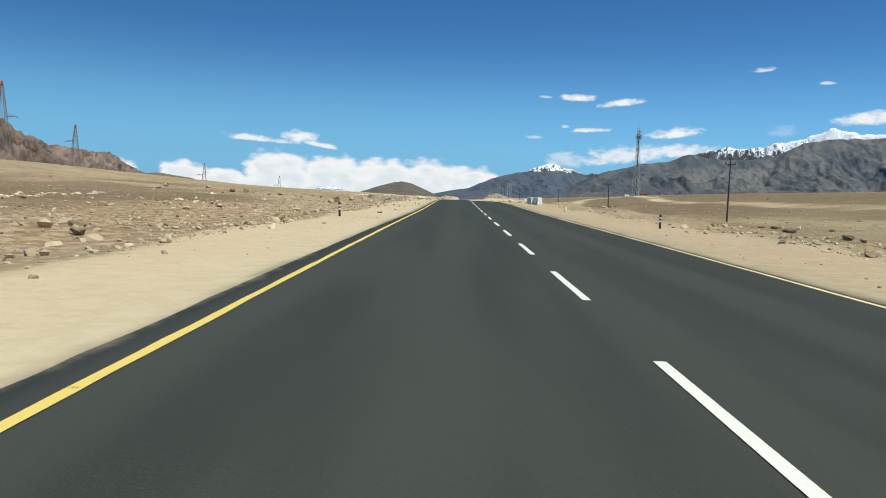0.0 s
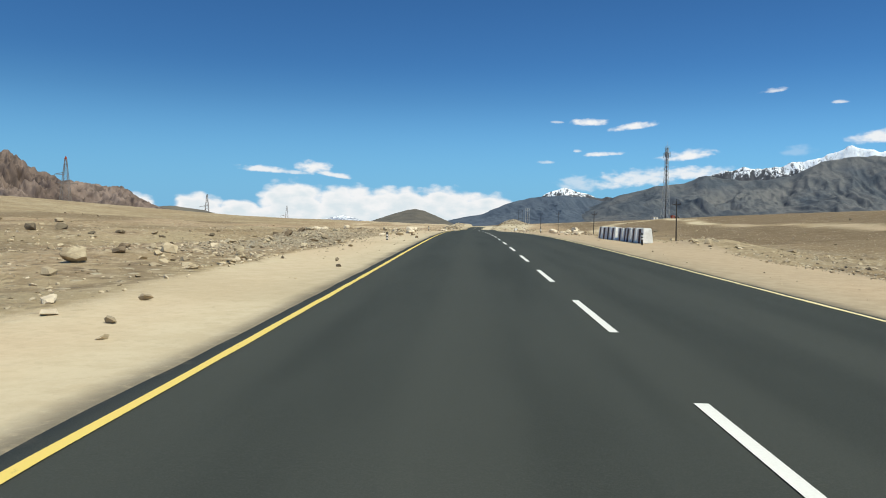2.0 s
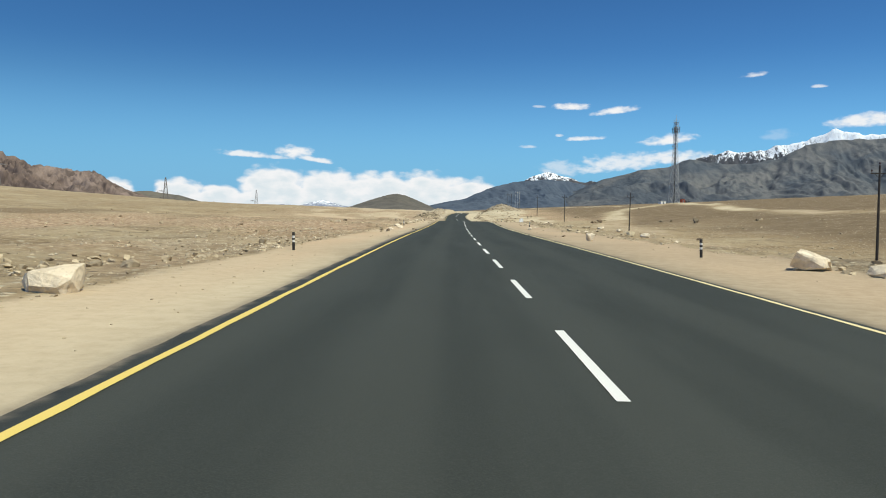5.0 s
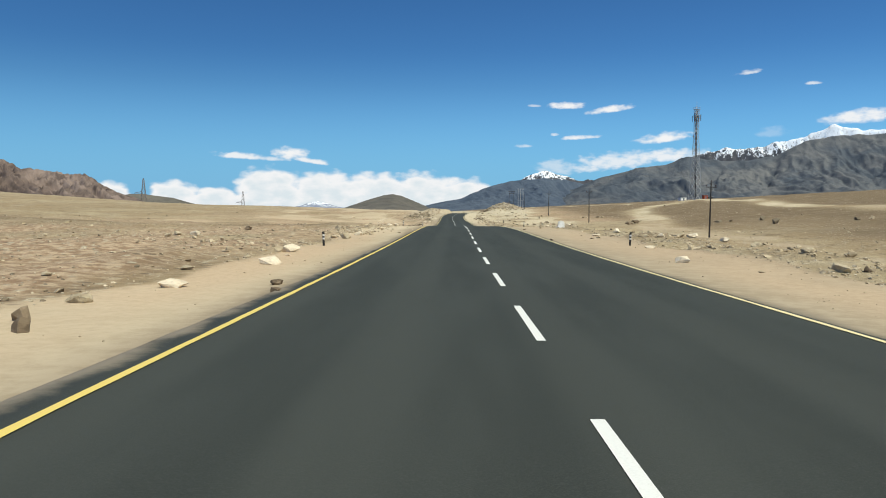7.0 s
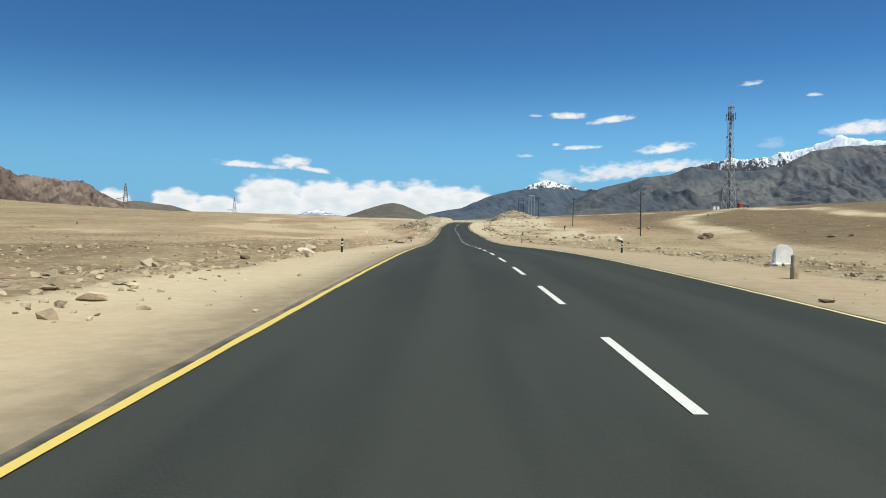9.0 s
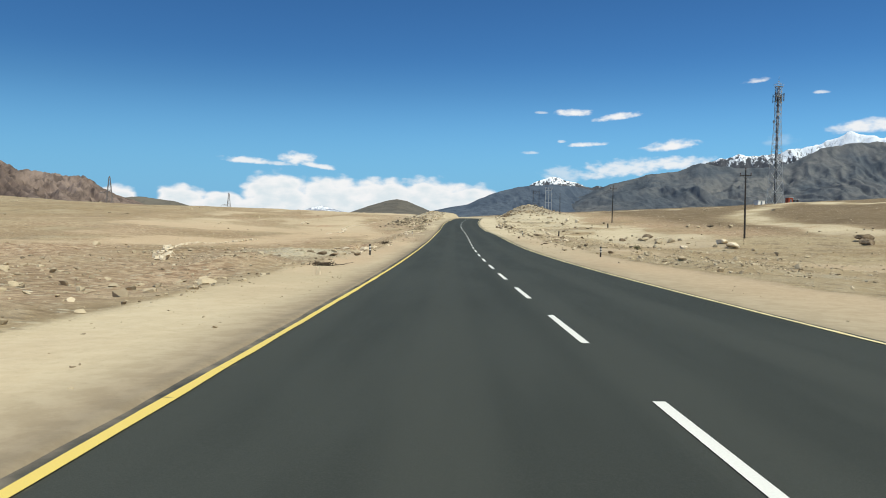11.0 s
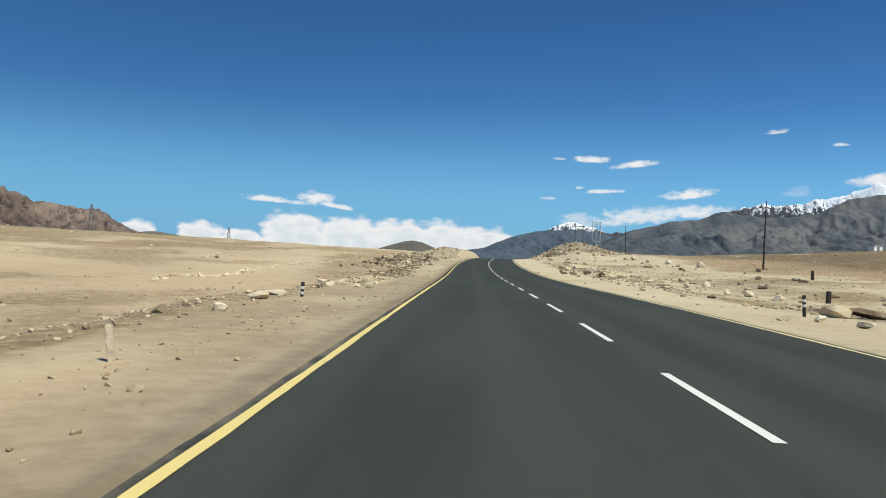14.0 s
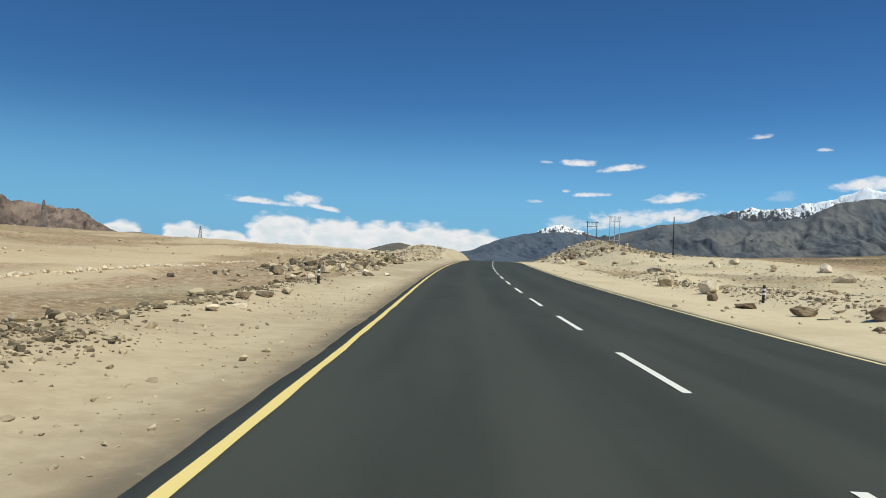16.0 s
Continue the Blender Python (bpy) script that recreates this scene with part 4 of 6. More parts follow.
def litter(name, pts, sizes, mat, label, seed, sink=0.34):
    """Many loose stones at given places on the ground, as one object."""
    rs = np.random.RandomState(seed)
    cos, tris, off = [], [], 0
    zs = land(pts[:, 0], pts[:, 1])
    kinds = rs.randint(0, len(STONES), len(pts))
    yaw, tilt = rs.uniform(0, 2 * np.pi, len(pts)), rs.uniform(-0.45, 0.45, len(pts))
    squash = rs.uniform(0.6, 1.15, len(pts))
    for i in range(len(pts)):
        co, tri = STONES[kinds[i]]
        c, s, ct, st = np.cos(yaw[i]), np.sin(yaw[i]), np.cos(tilt[i]), np.sin(tilt[i])
        p = co * np.array([1.0, 1.0, squash[i]]) * sizes[i]
        p = np.stack([p[:, 0], p[:, 1] * ct - p[:, 2] * st, p[:, 1] * st + p[:, 2] * ct], 1)
        p = np.stack([p[:, 0] * c - p[:, 1] * s, p[:, 0] * s + p[:, 1] * c, p[:, 2]], 1)
        low = p[:, 2].min()
        p = p + np.array([pts[i, 0], pts[i, 1], zs[i] - low - sink * (-low) * 2])
        cos.append(p)
        tris.append(tri + off)
        off += len(co)
    cos, tris = np.concatenate(cos), np.concatenate(tris)
    me = bpy.data.meshes.new(name)
    me.vertices.add(len(cos))
    me.vertices.foreach_set("co", cos.astype(np.float32).ravel())
    me.loops.add(tris.size)
    me.loops.foreach_set("vertex_index", tris.astype(np.int32).ravel())
    me.polygons.add(len(tris))
    me.polygons.foreach_set("loop_start", np.arange(0, tris.size, 3, dtype=np.int32))
    me.polygons.foreach_set("use_smooth", np.zeros(len(tris), dtype=bool))
    me.update(calc_edges=True)
    me.materials.append(mat)
    return tagged(new(name, me), label, "stones", kind="stuff")


def strew(n, d_lo, d_hi, fall, y_lo, y_hi, seed, patch=0.5):
    """Places between two offsets from the road, thinning outwards, in patches."""
    rs = np.random.RandomState(seed)
    out = np.zeros((0, 2))
    while len(out) < n:
        d = d_lo + np.minimum(rs.exponential(fall, 4 * n), abs(d_hi - d_lo)) * np.sign(d_hi - d_lo)
        y = rs.uniform(y_lo, y_hi, 4 * n)
        keep = rs.uniform(0, 1, 4 * n) < np.clip(0.5 + 1.3 * (fbm(d / 5 + seed, y / 9, 90 + seed, 3)) * patch, 0.03, 1)
        keep &= (rs.uniform(0, 1, 4 * n) < 0.22) | ~((d < -8.5) & (y > 298) & (y < 402))
        out = np.concatenate([out, np.stack([road_x(y[keep]) + d[keep], y[keep]], 1)])
    return out[:n]


def grain_sizes(n, mid, spread, top, seed):
    return np.minimum(np.random.RandomState(seed).lognormal(math.log(mid), spread, n), top)


litter("stone_litter", strew(12500, -6.5, -40, 8.5, -4, 470, 1, 0.9), grain_sizes(12500, 0.10, 0.60, 0.55, 1), M_LITTER,
       "loose angular stones strewn over the desert beside the road", 1)
litter("stone_litter", strew(13000, 7.6, 40, 9.0, -4, 470, 2, 0.9), grain_sizes(13000, 0.10, 0.60, 0.55, 2), M_LITTER,
       "loose angular stones strewn over the desert beside the road", 2)
litter("stone_litter", strew(15000, -6.6, -24, 6.0, -4, 345, 11, 1.1), grain_sizes(15000, 0.07, 0.5, 0.3, 11), M_GRAVEL,
       "small bright and dark stones scattered thickly beside the verge", 11)
litter("stone_litter", strew(13000, 7.6, 26, 6.0, -4, 420, 12, 1.1), grain_sizes(13000, 0.075, 0.5, 0.3, 12), M_GRAVEL,
       "small bright and dark stones scattered thickly beside the verge", 12)
verge_l, verge_r = strew(1500, -4.3, -7.2, 2.2, -4, 440, 3, 0.5), strew(1200, 4.4, 7.4, 2.2, -4, 440, 4, 0.5)
litter("verge_pebbles", np.concatenate([verge_l, verge_r]), grain_sizes(2700, 0.035, 0.5, 0.12, 3), M_LITTER,
       "pebbles scattered on the sandy verge", 3)
clod_y = np.random.RandomState(51).uniform(304, 334, 900)
clod_at = np.stack([road_x(clod_y) - 4.2 - np.random.RandomState(52).beta(1.1, 1.5, 900) * 4.2, clod_y], 1)
litter("soil_clods", clod_at, grain_sizes(900, 0.036, 0.7, 0.2, 53), M_LITTER, "brown clods of earth scattered on the verge", 53, 0.3)
crumb_y = np.random.RandomState(54).uniform(352, 382, 700)
crumb_at = np.stack([road_x(crumb_y) - 3.9 - np.random.RandomState(55).beta(1.0, 1.3, 700) * 2.6, crumb_y], 1)
litter("verge_pebbles", crumb_at, grain_sizes(700, 0.045, 0.5, 0.16, 56), M_LITTER, "pale pebbles strewn over the grey verge", 56, 0.3)
litter("far_stones", np.concatenate([strew(1800, -30, -160, 45, 0, 640, 5, 0.8), strew(1500, 32, 140, 40, 0, 640, 6, 0.8)]),
       grain_sizes(3300, 0.26, 0.5, 1.0, 4), M_LITTER, "stones dotted over the open plain", 4)
rs = np.random.RandomState(8)
chip_l = np.stack([rs.normal(-9.6, 1.8, 7500), rs.normal(83, 8.5, 7500)], 1)
chip_m = np.stack([rs.normal(-7.0, 1.2, 4200), rs.normal(282, 5.0, 4200)], 1)
litter("stone_chips", chip_l, grain_sizes(len(chip_l), 0.06, 0.5, 0.24, 5), M_CHIPS, "spread of grey-brown crushed stone chips", 5)
litter("stone_chips", chip_m, grain_sizes(len(chip_m), 0.045, 0.45, 0.15, 9), M_CHIPS_PALE, "spread of pale crushed stone chips", 9)
# spoil heaps
heap_r = np.stack([rs.normal(20.5, 6.0, 2600), rs.uniform(452, 545, 2600)], 1)
heap_r[:, 0] += road_x(heap_r[:, 1]) - 4.0
heap_r = heap_r[heap_r[:, 0] - road_x(heap_r[:, 1]) > 8.0]
heap_l = np.stack([rs.normal(-12.4, 2.3, 1500), rs.normal(424, 12, 1500)], 1)
heap_l[:, 0] += road_x(heap_l[:, 1])
heap_l = heap_l[heap_l[:, 0] - road_x(heap_l[:, 1]) < -7.6]
heap_l2 = np.stack([rs.normal(-10.6, 2.0, 700) + 5.5, rs.normal(470, 10, 700)], 1)
heap_l2 = heap_l2[heap_l2[:, 0] - road_x(heap_l2[:, 1]) < -7.2]
half_r, half_l = len(heap_r) // 2, len(heap_l) // 2
litter("rubble_heap", heap_r[:half_r], grain_sizes(half_r, 0.30, 0.6, 1.4, 6), M_LITTER, "heap of pale broken rock and rubble beside the bend", 6, 0.2)
litter("rubble_heap", heap_r[half_r:], grain_sizes(len(heap_r) - half_r, 0.28, 0.6, 1.4, 16), M_LITTER_DARK, "heap of dark broken rock and rubble beside the bend", 16, 0.2)
litter("rubble_heap", heap_l[:half_l], grain_sizes(half_l, 0.28, 0.6, 1.2, 7), M_LITTER, "heap of pale broken rock and rubble on the plain's edge", 7, 0.2)
litter("rubble_heap", heap_l[half_l:], grain_sizes(len(heap_l) - half_l, 0.28, 0.6, 1.2, 17), M_LITTER_DARK, "heap of dark broken rock and rubble on the plain's edge", 17, 0.2)
litter("rubble_heap", heap_l2, grain_sizes(len(heap_l2), 0.24, 0.6, 1.0, 8), M_LITTER, "heap of broken rock and rubble on the plain's edge", 8)


def bank(n, d_c, wide, y_a, y_b, mid, seed, mat):
    r = np.random.RandomState(seed)
    y = r.uniform(y_a, y_b, n)
    p = np.stack([road_x(y) + r.normal(d_c, wide, n), y], 1)
    return litter("stone_bank", p, grain_sizes(n, mid, 0.5, 0.75, seed), mat, "low bank of stones at the edge of the verge", seed)


bank(3600, -6.55, 0.42, 350, 366, 0.055, 31, M_LITTER_DARK)
bank(800, -6.55, 0.4, 349, 368, 0.07, 42, M_LITTER)
bank(800, -7.1, 0.4, 362, 384, 0.075, 38, M_LITTER_DARK)
bank(110, -6.5, 0.6, 340.5, 347, 0.12, 39, M_LITTER)
bank(160, -6.1, 0.2, 195.5, 202, 0.11, 44, M_LITTER)
bank(200, -7.6, 1.4, 198, 214, 0.12, 45, M_GRAVEL)
bank(70, -7.6, 0.5, 284, 300, 0.14, 32, M_LITTER)
bank(160, -7.8, 0.5, 194, 216, 0.15, 33, M_LITTER)
bank(1500, 8.4, 0.5, 350, 404, 0.09, 34, M_LITTER_DARK)
bank(900, 8.5, 0.7, 350, 404, 0.11, 43, M_LITTER)
bank(300, 8.6, 0.9, 296, 338, 0.15, 35, M_LITTER)
bank(900, 12.5, 3.2, 284, 350, 0.11, 40, M_LITTER)
bank(500, 14.0, 4.5, 350, 440, 0.13, 41, M_LITTER)
bank(220, -9.6, 1.0, 108, 128, 0.18, 36, M_LITTER)
bank(260, 12.5, 2.2, 8, 40, 0.17, 37, M_LITTER)
bank(170, 14.0, 2.6, 164, 190, 0.17, 46, M_LITTER)
bank(90, 13.0, 2.0, 52, 74, 0.18, 47, M_LITTER)


def stone_row(pts, n, mid, seed):
    """A line of pale stones laid out across the plain."""
    r = np.random.RandomState(seed)
    t = np.sort(r.uniform(0, len(pts) - 1, n))
    xs, ys = np.interp(t, range(len(pts)), [p[0] for p in pts]), np.interp(t, range(len(pts)), [p[1] for p in pts])
    p = np.stack([xs + r.normal(0, 0.12, n), ys + r.normal(0, 0.25, n)], 1)
    return litter("stone_row", p, grain_sizes(n, mid, 0.35, 0.6, seed), M_ROCK_WHITE, "row of whitish stones laid across the plain", seed, 0.15)


BOULDERS = 0
LOOSE = {}


def loose(x, y, w, h, mat):
    """A lesser rock, kept for the joined scatter of its tone."""
    LOOSE.setdefault("dark" if mat is M_ROCK_DARK else "pale", []).append((x, y, w))



def boulder(x, y, w, h, mat):
    """One rock standing out from the litter, w across and h high."""
    global BOULDERS
    BOULDERS += 1
    rnd = random.Random(BOULDERS * 7 + 3)
    w, h = w * 1.06, h * 1.05
    bm = bmesh.new()
    # a blocky lump, knocked about and split along a few planes
    for _ in range(18 if w > 0.5 else 13):
        v = Vector((rnd.gauss(0, 1), rnd.gauss(0, 1), rnd.gauss(0, 1))).normalized()
        v = Vector([math.copysign(abs(c) ** 0.7, c) for c in v]) * rnd.uniform(0.72, 1.0)
        bm.verts.new((v.x * 0.47, v.y * 0.40, v.z * 0.43))
    r = bmesh.ops.convex_hull(bm, input=bm.verts)
    junk = [g for g in r["geom_interior"] + r["geom_unused"] if isinstance(g, bmesh.types.BMVert)]
    bmesh.ops.delete(bm, geom=list(set(junk)), context="VERTS")
    for _ in range(3):
        n = Vector((rnd.gauss(0, 1), rnd.gauss(0, 1), rnd.gauss(0.3, 0.7))).normalized()
        c = bmesh.ops.bisect_plane(bm, geom=bm.verts[:] + bm.edges[:] + bm.faces[:], plane_co=n * rnd.uniform(0.22, 0.36), plane_no=n, clear_outer=True)
        rim = [g for g in c["geom_cut"] if isinstance(g, bmesh.types.BMEdge)]
        if len(rim) > 2:
            bmesh.ops.contextual_create(bm, geom=rim)
    for size, freq in ((0.035, 2.6), (0.022, 7.0))[:2 if w > 0.35 else 1]:
        bmesh.ops.triangulate(bm, faces=bm.faces)
        bmesh.ops.subdivide_edges(bm, edges=bm.edges, cuts=1, use_grid_fill=True)
        for v in bm.verts:
            v.co += v.co.normalized() * (noise.noise(v.co * freq + Vector((BOULDERS, 0, 0))) * size)
    q = Euler((rnd.uniform(-0.2, 0.2), rnd.uniform(-0.2, 0.2), rnd.uniform(0, 6.28))).to_matrix()
    deep = max(w * 0.8, h * 1.1)
    for v in bm.verts:
        v.co = Vector((v.co.x * 1.05 * w, v.co.y * 1.25 * deep, v.co.z * 1.2 * h))
        v.co = q @ v.co if abs(w - deep) < 0.3 * w else v.co
    low = min(v.co.z for v in bm.verts)
    for v in bm.verts:
        v.co.z -= low + 0.14 * h
    me = bpy.data.meshes.new("boulder")
    bm.to_mesh(me)
    bm.free()
    me.materials.append(mat)
    ob = new("boulder", me)
    ob.matrix_basis = pose(x, y, gz(x, y))
    tone = {"pale_stone": "tan weathered", "brown_stone": "dark brown", "whitish_stone": "pale whitish"}[mat.name]
    size = "large" if w > 0.6 else "small" if w < 0.3 else "medium-sized"
    return tagged(ob, f"{size} {tone} angular rock lying on sandy ground", "rock", "rocks beside the road")


boulder(-9.8, 19.2, 0.45, 0.22, M_ROCK_DARK)
boulder(-6.8, 25.4, 0.38, 0.24, M_ROCK)
loose(-6.1, 10.6, 0.14, 0.10, M_ROCK)
loose(-5.4, 25.9, 0.21, 0.11, M_ROCK)
boulder(-4.8, 38.0, 0.36, 0.11, M_ROCK)
boulder(-7.2, 27.7, 0.45, 0.25, M_ROCK)
loose(-7.2, 39.6, 0.17, 0.20, M_ROCK)
loose(-34.6, 107.4, 1.18, 0.52, M_ROCK)
loose(-5.4, 54.6, 0.23, 0.18, M_ROCK)
boulder(-4.5, 43.8, 0.26, 0.09, M_ROCK)
boulder(-6.6, 50.8, 0.31, 0.10, M_ROCK)
loose(-6.7, 45.9, 0.14, 0.09, M_ROCK)
loose(-4.9, 52.5, 0.19, 0.09, M_ROCK)
boulder(-6.4, 54.1, 0.32, 0.13, M_ROCK_WHITE)
loose(-4.4, 63.8, 0.17, 0.11, M_ROCK_DARK)
boulder(-12.5, 69.8, 0.53, 0.28, M_ROCK_DARK)
loose(-10.7, 68.2, 0.45, 0.19, M_ROCK)
boulder(-7.9, 67.3, 0.42, 0.24, M_ROCK)
boulder(-13.6, 95.0, 0.68, 0.32, M_ROCK_DARK)
boulder(-10.7, 89.2, 0.61, 0.36, M_ROCK_DARK)
boulder(-10.7, 91.2, 0.78, 0.27, M_ROCK)
boulder(-9.5, 87.7, 0.50, 0.20, M_ROCK)
boulder(-11.4, 94.4, 0.65, 0.22, M_ROCK)
loose(-7.5, 78.9, 0.19, 0.19, M_ROCK)
loose(-5.5, 77.4, 0.17, 0.10, M_ROCK)
boulder(-6.2, 115.5, 1.15, 0.65, M_ROCK_WHITE)
boulder(-7.2, 110.9, 0.65, 0.33, M_ROCK_WHITE)
boulder(-4.4, 91.5, 0.33, 0.20, M_ROCK_DARK)
boulder(-13.8, 112.1, 1.37, 0.60, M_ROCK_WHITE)
boulder(-14.5, 113.6, 1.54, 0.48, M_ROCK_WHITE)
boulder(-7.3, 114.6, 0.84, 0.25, M_ROCK)
boulder(-6.3, 114.1, 0.61, 0.29, M_ROCK)
boulder(-7.8, 108.6, 0.67, 0.34, M_ROCK)
boulder(8.1, 125.8, 1.05, 0.47, M_ROCK_WHITE)
boulder(10.0, 123.1, 0.83, 0.61, M_ROCK_WHITE)
boulder(8.0, 125.8, 1.20, 0.60, M_ROCK_WHITE)
boulder(9.6, 121.4, 1.00, 0.75, M_ROCK_WHITE)
boulder(8.6, 119.2, 0.80, 0.50, M_ROCK_WHITE)
boulder(8.9, 112.6, 0.90, 0.50, M_ROCK_WHITE)
boulder(8.7, 123.9, 0.70, 0.35, M_ROCK_WHITE)
boulder(9.0, 117.1, 0.65, 0.51, M_ROCK_WHITE)
boulder(8.3, 111.2, 0.86, 0.42, M_ROCK_WHITE)
loose(8.2, 104.0, 0.28, 0.26, M_ROCK)
boulder(8.8, 114.9, 0.56, 0.30, M_ROCK)
boulder(-3.2, 166.8, 0.28, 0.15, M_ROCK_DARK)
boulder(-5.2, 161.9, 0.26, 0.23, M_ROCK_DARK)
boulder(-5.4, 163.8, 0.41, 0.22, M_ROCK)
boulder(14.6, 192.9, 0.56, 0.31, M_ROCK)
loose(7.2, 170.6, 0.23, 0.17, M_ROCK)
boulder(-5.2, 178.3, 0.64, 0.30, M_ROCK_WHITE)
boulder(8.0, 183.3, 0.60, 0.18, M_ROCK_WHITE)
loose(14.5, 197.6, 0.53, 0.26, M_ROCK)
boulder(13.1, 209.7, 0.58, 0.26, M_ROCK)
loose(14.0, 209.9, 0.38, 0.27, M_ROCK)
boulder(15.3, 209.1, 1.06, 0.32, M_ROCK)
boulder(-5.4, 226.5, 0.69, 0.29, M_ROCK_WHITE)
boulder(-5.6, 202.5, 0.35, 0.14, M_ROCK)
boulder(-5.7, 229.8, 0.61, 0.38, M_ROCK_WHITE)
boulder(-6.9, 224.0, 0.39, 0.16, M_ROCK)
boulder(23.9, 335.3, 1.46, 0.64, M_ROCK_DARK)
loose(14.7, 307.5, 0.44, 0.24, M_ROCK)
loose(12.1, 299.8, 0.33, 0.30, M_ROCK_DARK)
boulder(8.6, 294.0, 0.54, 0.16, M_ROCK)
loose(8.0, 298.9, 0.20, 0.13, M_ROCK)
boulder(9.6, 306.5, 0.44, 0.18, M_ROCK)
boulder(12.8, 318.4, 0.75, 0.25, M_ROCK)
boulder(17.2, 325.1, 1.03, 0.52, M_ROCK)
loose(-8.4, 319.1, 0.25, 0.21, M_ROCK_WHITE)
boulder(-2.7, 309.8, 0.23, 0.11, M_ROCK_DARK)
boulder(-4.7, 330.5, 0.59, 0.18, M_ROCK_WHITE)
boulder(10.4, 331.8, 1.22, 0.29, M_ROCK_DARK)
boulder(9.5, 331.8, 0.99, 0.39, M_ROCK)
boulder(14.0, 357.1, 0.52, 0.40, M_ROCK_WHITE)
boulder(22.6, 365.3, 0.87, 0.24, M_ROCK)
boulder(-4.7, 328.8, 0.53, 0.18, M_ROCK_WHITE)
boulder(-5.4, 340.3, 0.59, 0.23, M_ROCK_WHITE)
boulder(14.3, 361.0, 0.60, 0.30, M_ROCK)
boulder(14.6, 364.6, 0.65, 0.38, M_ROCK)
boulder(11.9, 402.9, 1.50, 0.70, M_ROCK)
boulder(12.6, 383.3, 0.57, 0.30, M_ROCK_DARK)
boulder(11.0, 394.1, 0.57, 0.28, M_ROCK)
boulder(11.6, 390.3, 0.59, 0.33, M_ROCK)
boulder(15.2, 412.0, 0.83, 0.58, M_ROCK)
boulder(11.0, 383.6, 0.42, 0.18, M_ROCK)
loose(-8.2, 75.5, 0.33, 0.20, M_ROCK_DARK)
loose(-7.0, 74.3, 0.19, 0.12, M_ROCK_WHITE)
boulder(-5.3, 72.1, 0.29, 0.11, M_ROCK)
loose(-18.8, 87.9, 0.64, 0.38, M_ROCK)
boulder(-9.9, 79.0, 0.43, 0.18, M_ROCK)
boulder(-9.7, 77.2, 0.46, 0.17, M_ROCK)
boulder(-6.1, 89.6, 0.49, 0.19, M_ROCK_WHITE)
boulder(-3.8, 85.7, 0.26, 0.17, M_ROCK_DARK)
loose(-9.2, 69.9, 0.19, 0.14, M_ROCK_WHITE)
loose(-8.3, 70.1, 0.25, 0.09, M_ROCK_WHITE)
loose(-5.9, 64.3, 0.16, 0.09, M_ROCK_DARK)
boulder(-9.1, 62.1, 0.43, 0.20, M_ROCK_DARK)
loose(-13.3, 71.8, 0.48, 0.19, M_ROCK_DARK)
loose(-8.4, 62.4, 0.34, 0.14, M_ROCK_WHITE)
loose(-24.6, 88.7, 1.00, 0.40, M_ROCK_DARK)
loose(-20.4, 87.1, 0.67, 0.41, M_ROCK_DARK)
boulder(-6.8, 63.7, 0.30, 0.22, M_ROCK)
boulder(-10.3, 72.4, 0.47, 0.19, M_ROCK_WHITE)
boulder(-10.5, 74.9, 0.63, 0.20, M_ROCK)
boulder(-5.8, 53.0, 0.33, 0.12, M_ROCK_WHITE)
loose(-4.5, 51.5, 0.19, 0.09, M_ROCK_WHITE)
loose(-4.0, 61.7, 0.18, 0.10, M_ROCK_DARK)
boulder(-5.9, 48.8, 0.26, 0.12, M_ROCK)
loose(-6.2, 46.8, 0.22, 0.09, M_ROCK_WHITE)
loose(-6.1, 44.6, 0.14, 0.09, M_ROCK_WHITE)
loose(-35.7, 92.6, 1.19, 0.38, M_ROCK_WHITE)
loose(-25.7, 87.6, 0.94, 0.33, M_ROCK_DARK)
loose(-41.3, 109.7, 1.02, 0.48, M_ROCK)
loose(-21.1, 85.2, 0.66, 0.39, M_ROCK_DARK)
loose(-13.0, 190.0, 0.57, 0.22, M_ROCK_WHITE)
boulder(-6.0, 170.2, 0.37, 0.09, M_ROCK)
loose(-7.5, 167.0, 0.26, 0.09, M_ROCK_WHITE)
loose(-6.9, 169.7, 0.15, 0.09, M_ROCK_DARK)
boulder(-5.5, 190.5, 0.46, 0.21, M_ROCK_WHITE)
boulder(-4.9, 176.2, 0.25, 0.10, M_ROCK_WHITE)
boulder(-5.8, 174.8, 0.28, 0.13, M_ROCK)
boulder(-12.3, 190.4, 0.61, 0.27, M_ROCK_WHITE)
boulder(-6.1, 181.9, 0.36, 0.09, M_ROCK)
boulder(7.7, 292.3, 0.48, 0.14, M_ROCK)
boulder(20.7, 318.5, 1.16, 0.53, M_ROCK)
loose(19.4, 348.1, 0.54, 0.19, M_ROCK_DARK)
boulder(13.4, 345.1, 0.51, 0.32, M_ROCK_WHITE)
loose(24.5, 320.9, 0.54, 0.36, M_ROCK_WHITE)
boulder(7.3, 321.4, 0.33, 0.25, M_ROCK_DARK)
loose(8.2, 322.0, 0.24, 0.12, M_ROCK_WHITE)
boulder(7.4, 329.7, 0.44, 0.13, M_ROCK)
boulder(13.7, 352.7, 0.48, 0.37, M_ROCK_WHITE)
boulder(8.3, 329.9, 0.34, 0.20, M_ROCK_WHITE)
boulder(17.9, 349.9, 0.78, 0.17, M_ROCK_DARK)
boulder(21.4, 361.5, 0.80, 0.34, M_ROCK)
loose(16.2, 335.6, 0.57, 0.17, M_ROCK_DARK)
boulder(11.8, 321.9, 0.54, 0.31, M_ROCK_DARK)
loose(19.8, 344.9, 0.64, 0.25, M_ROCK)
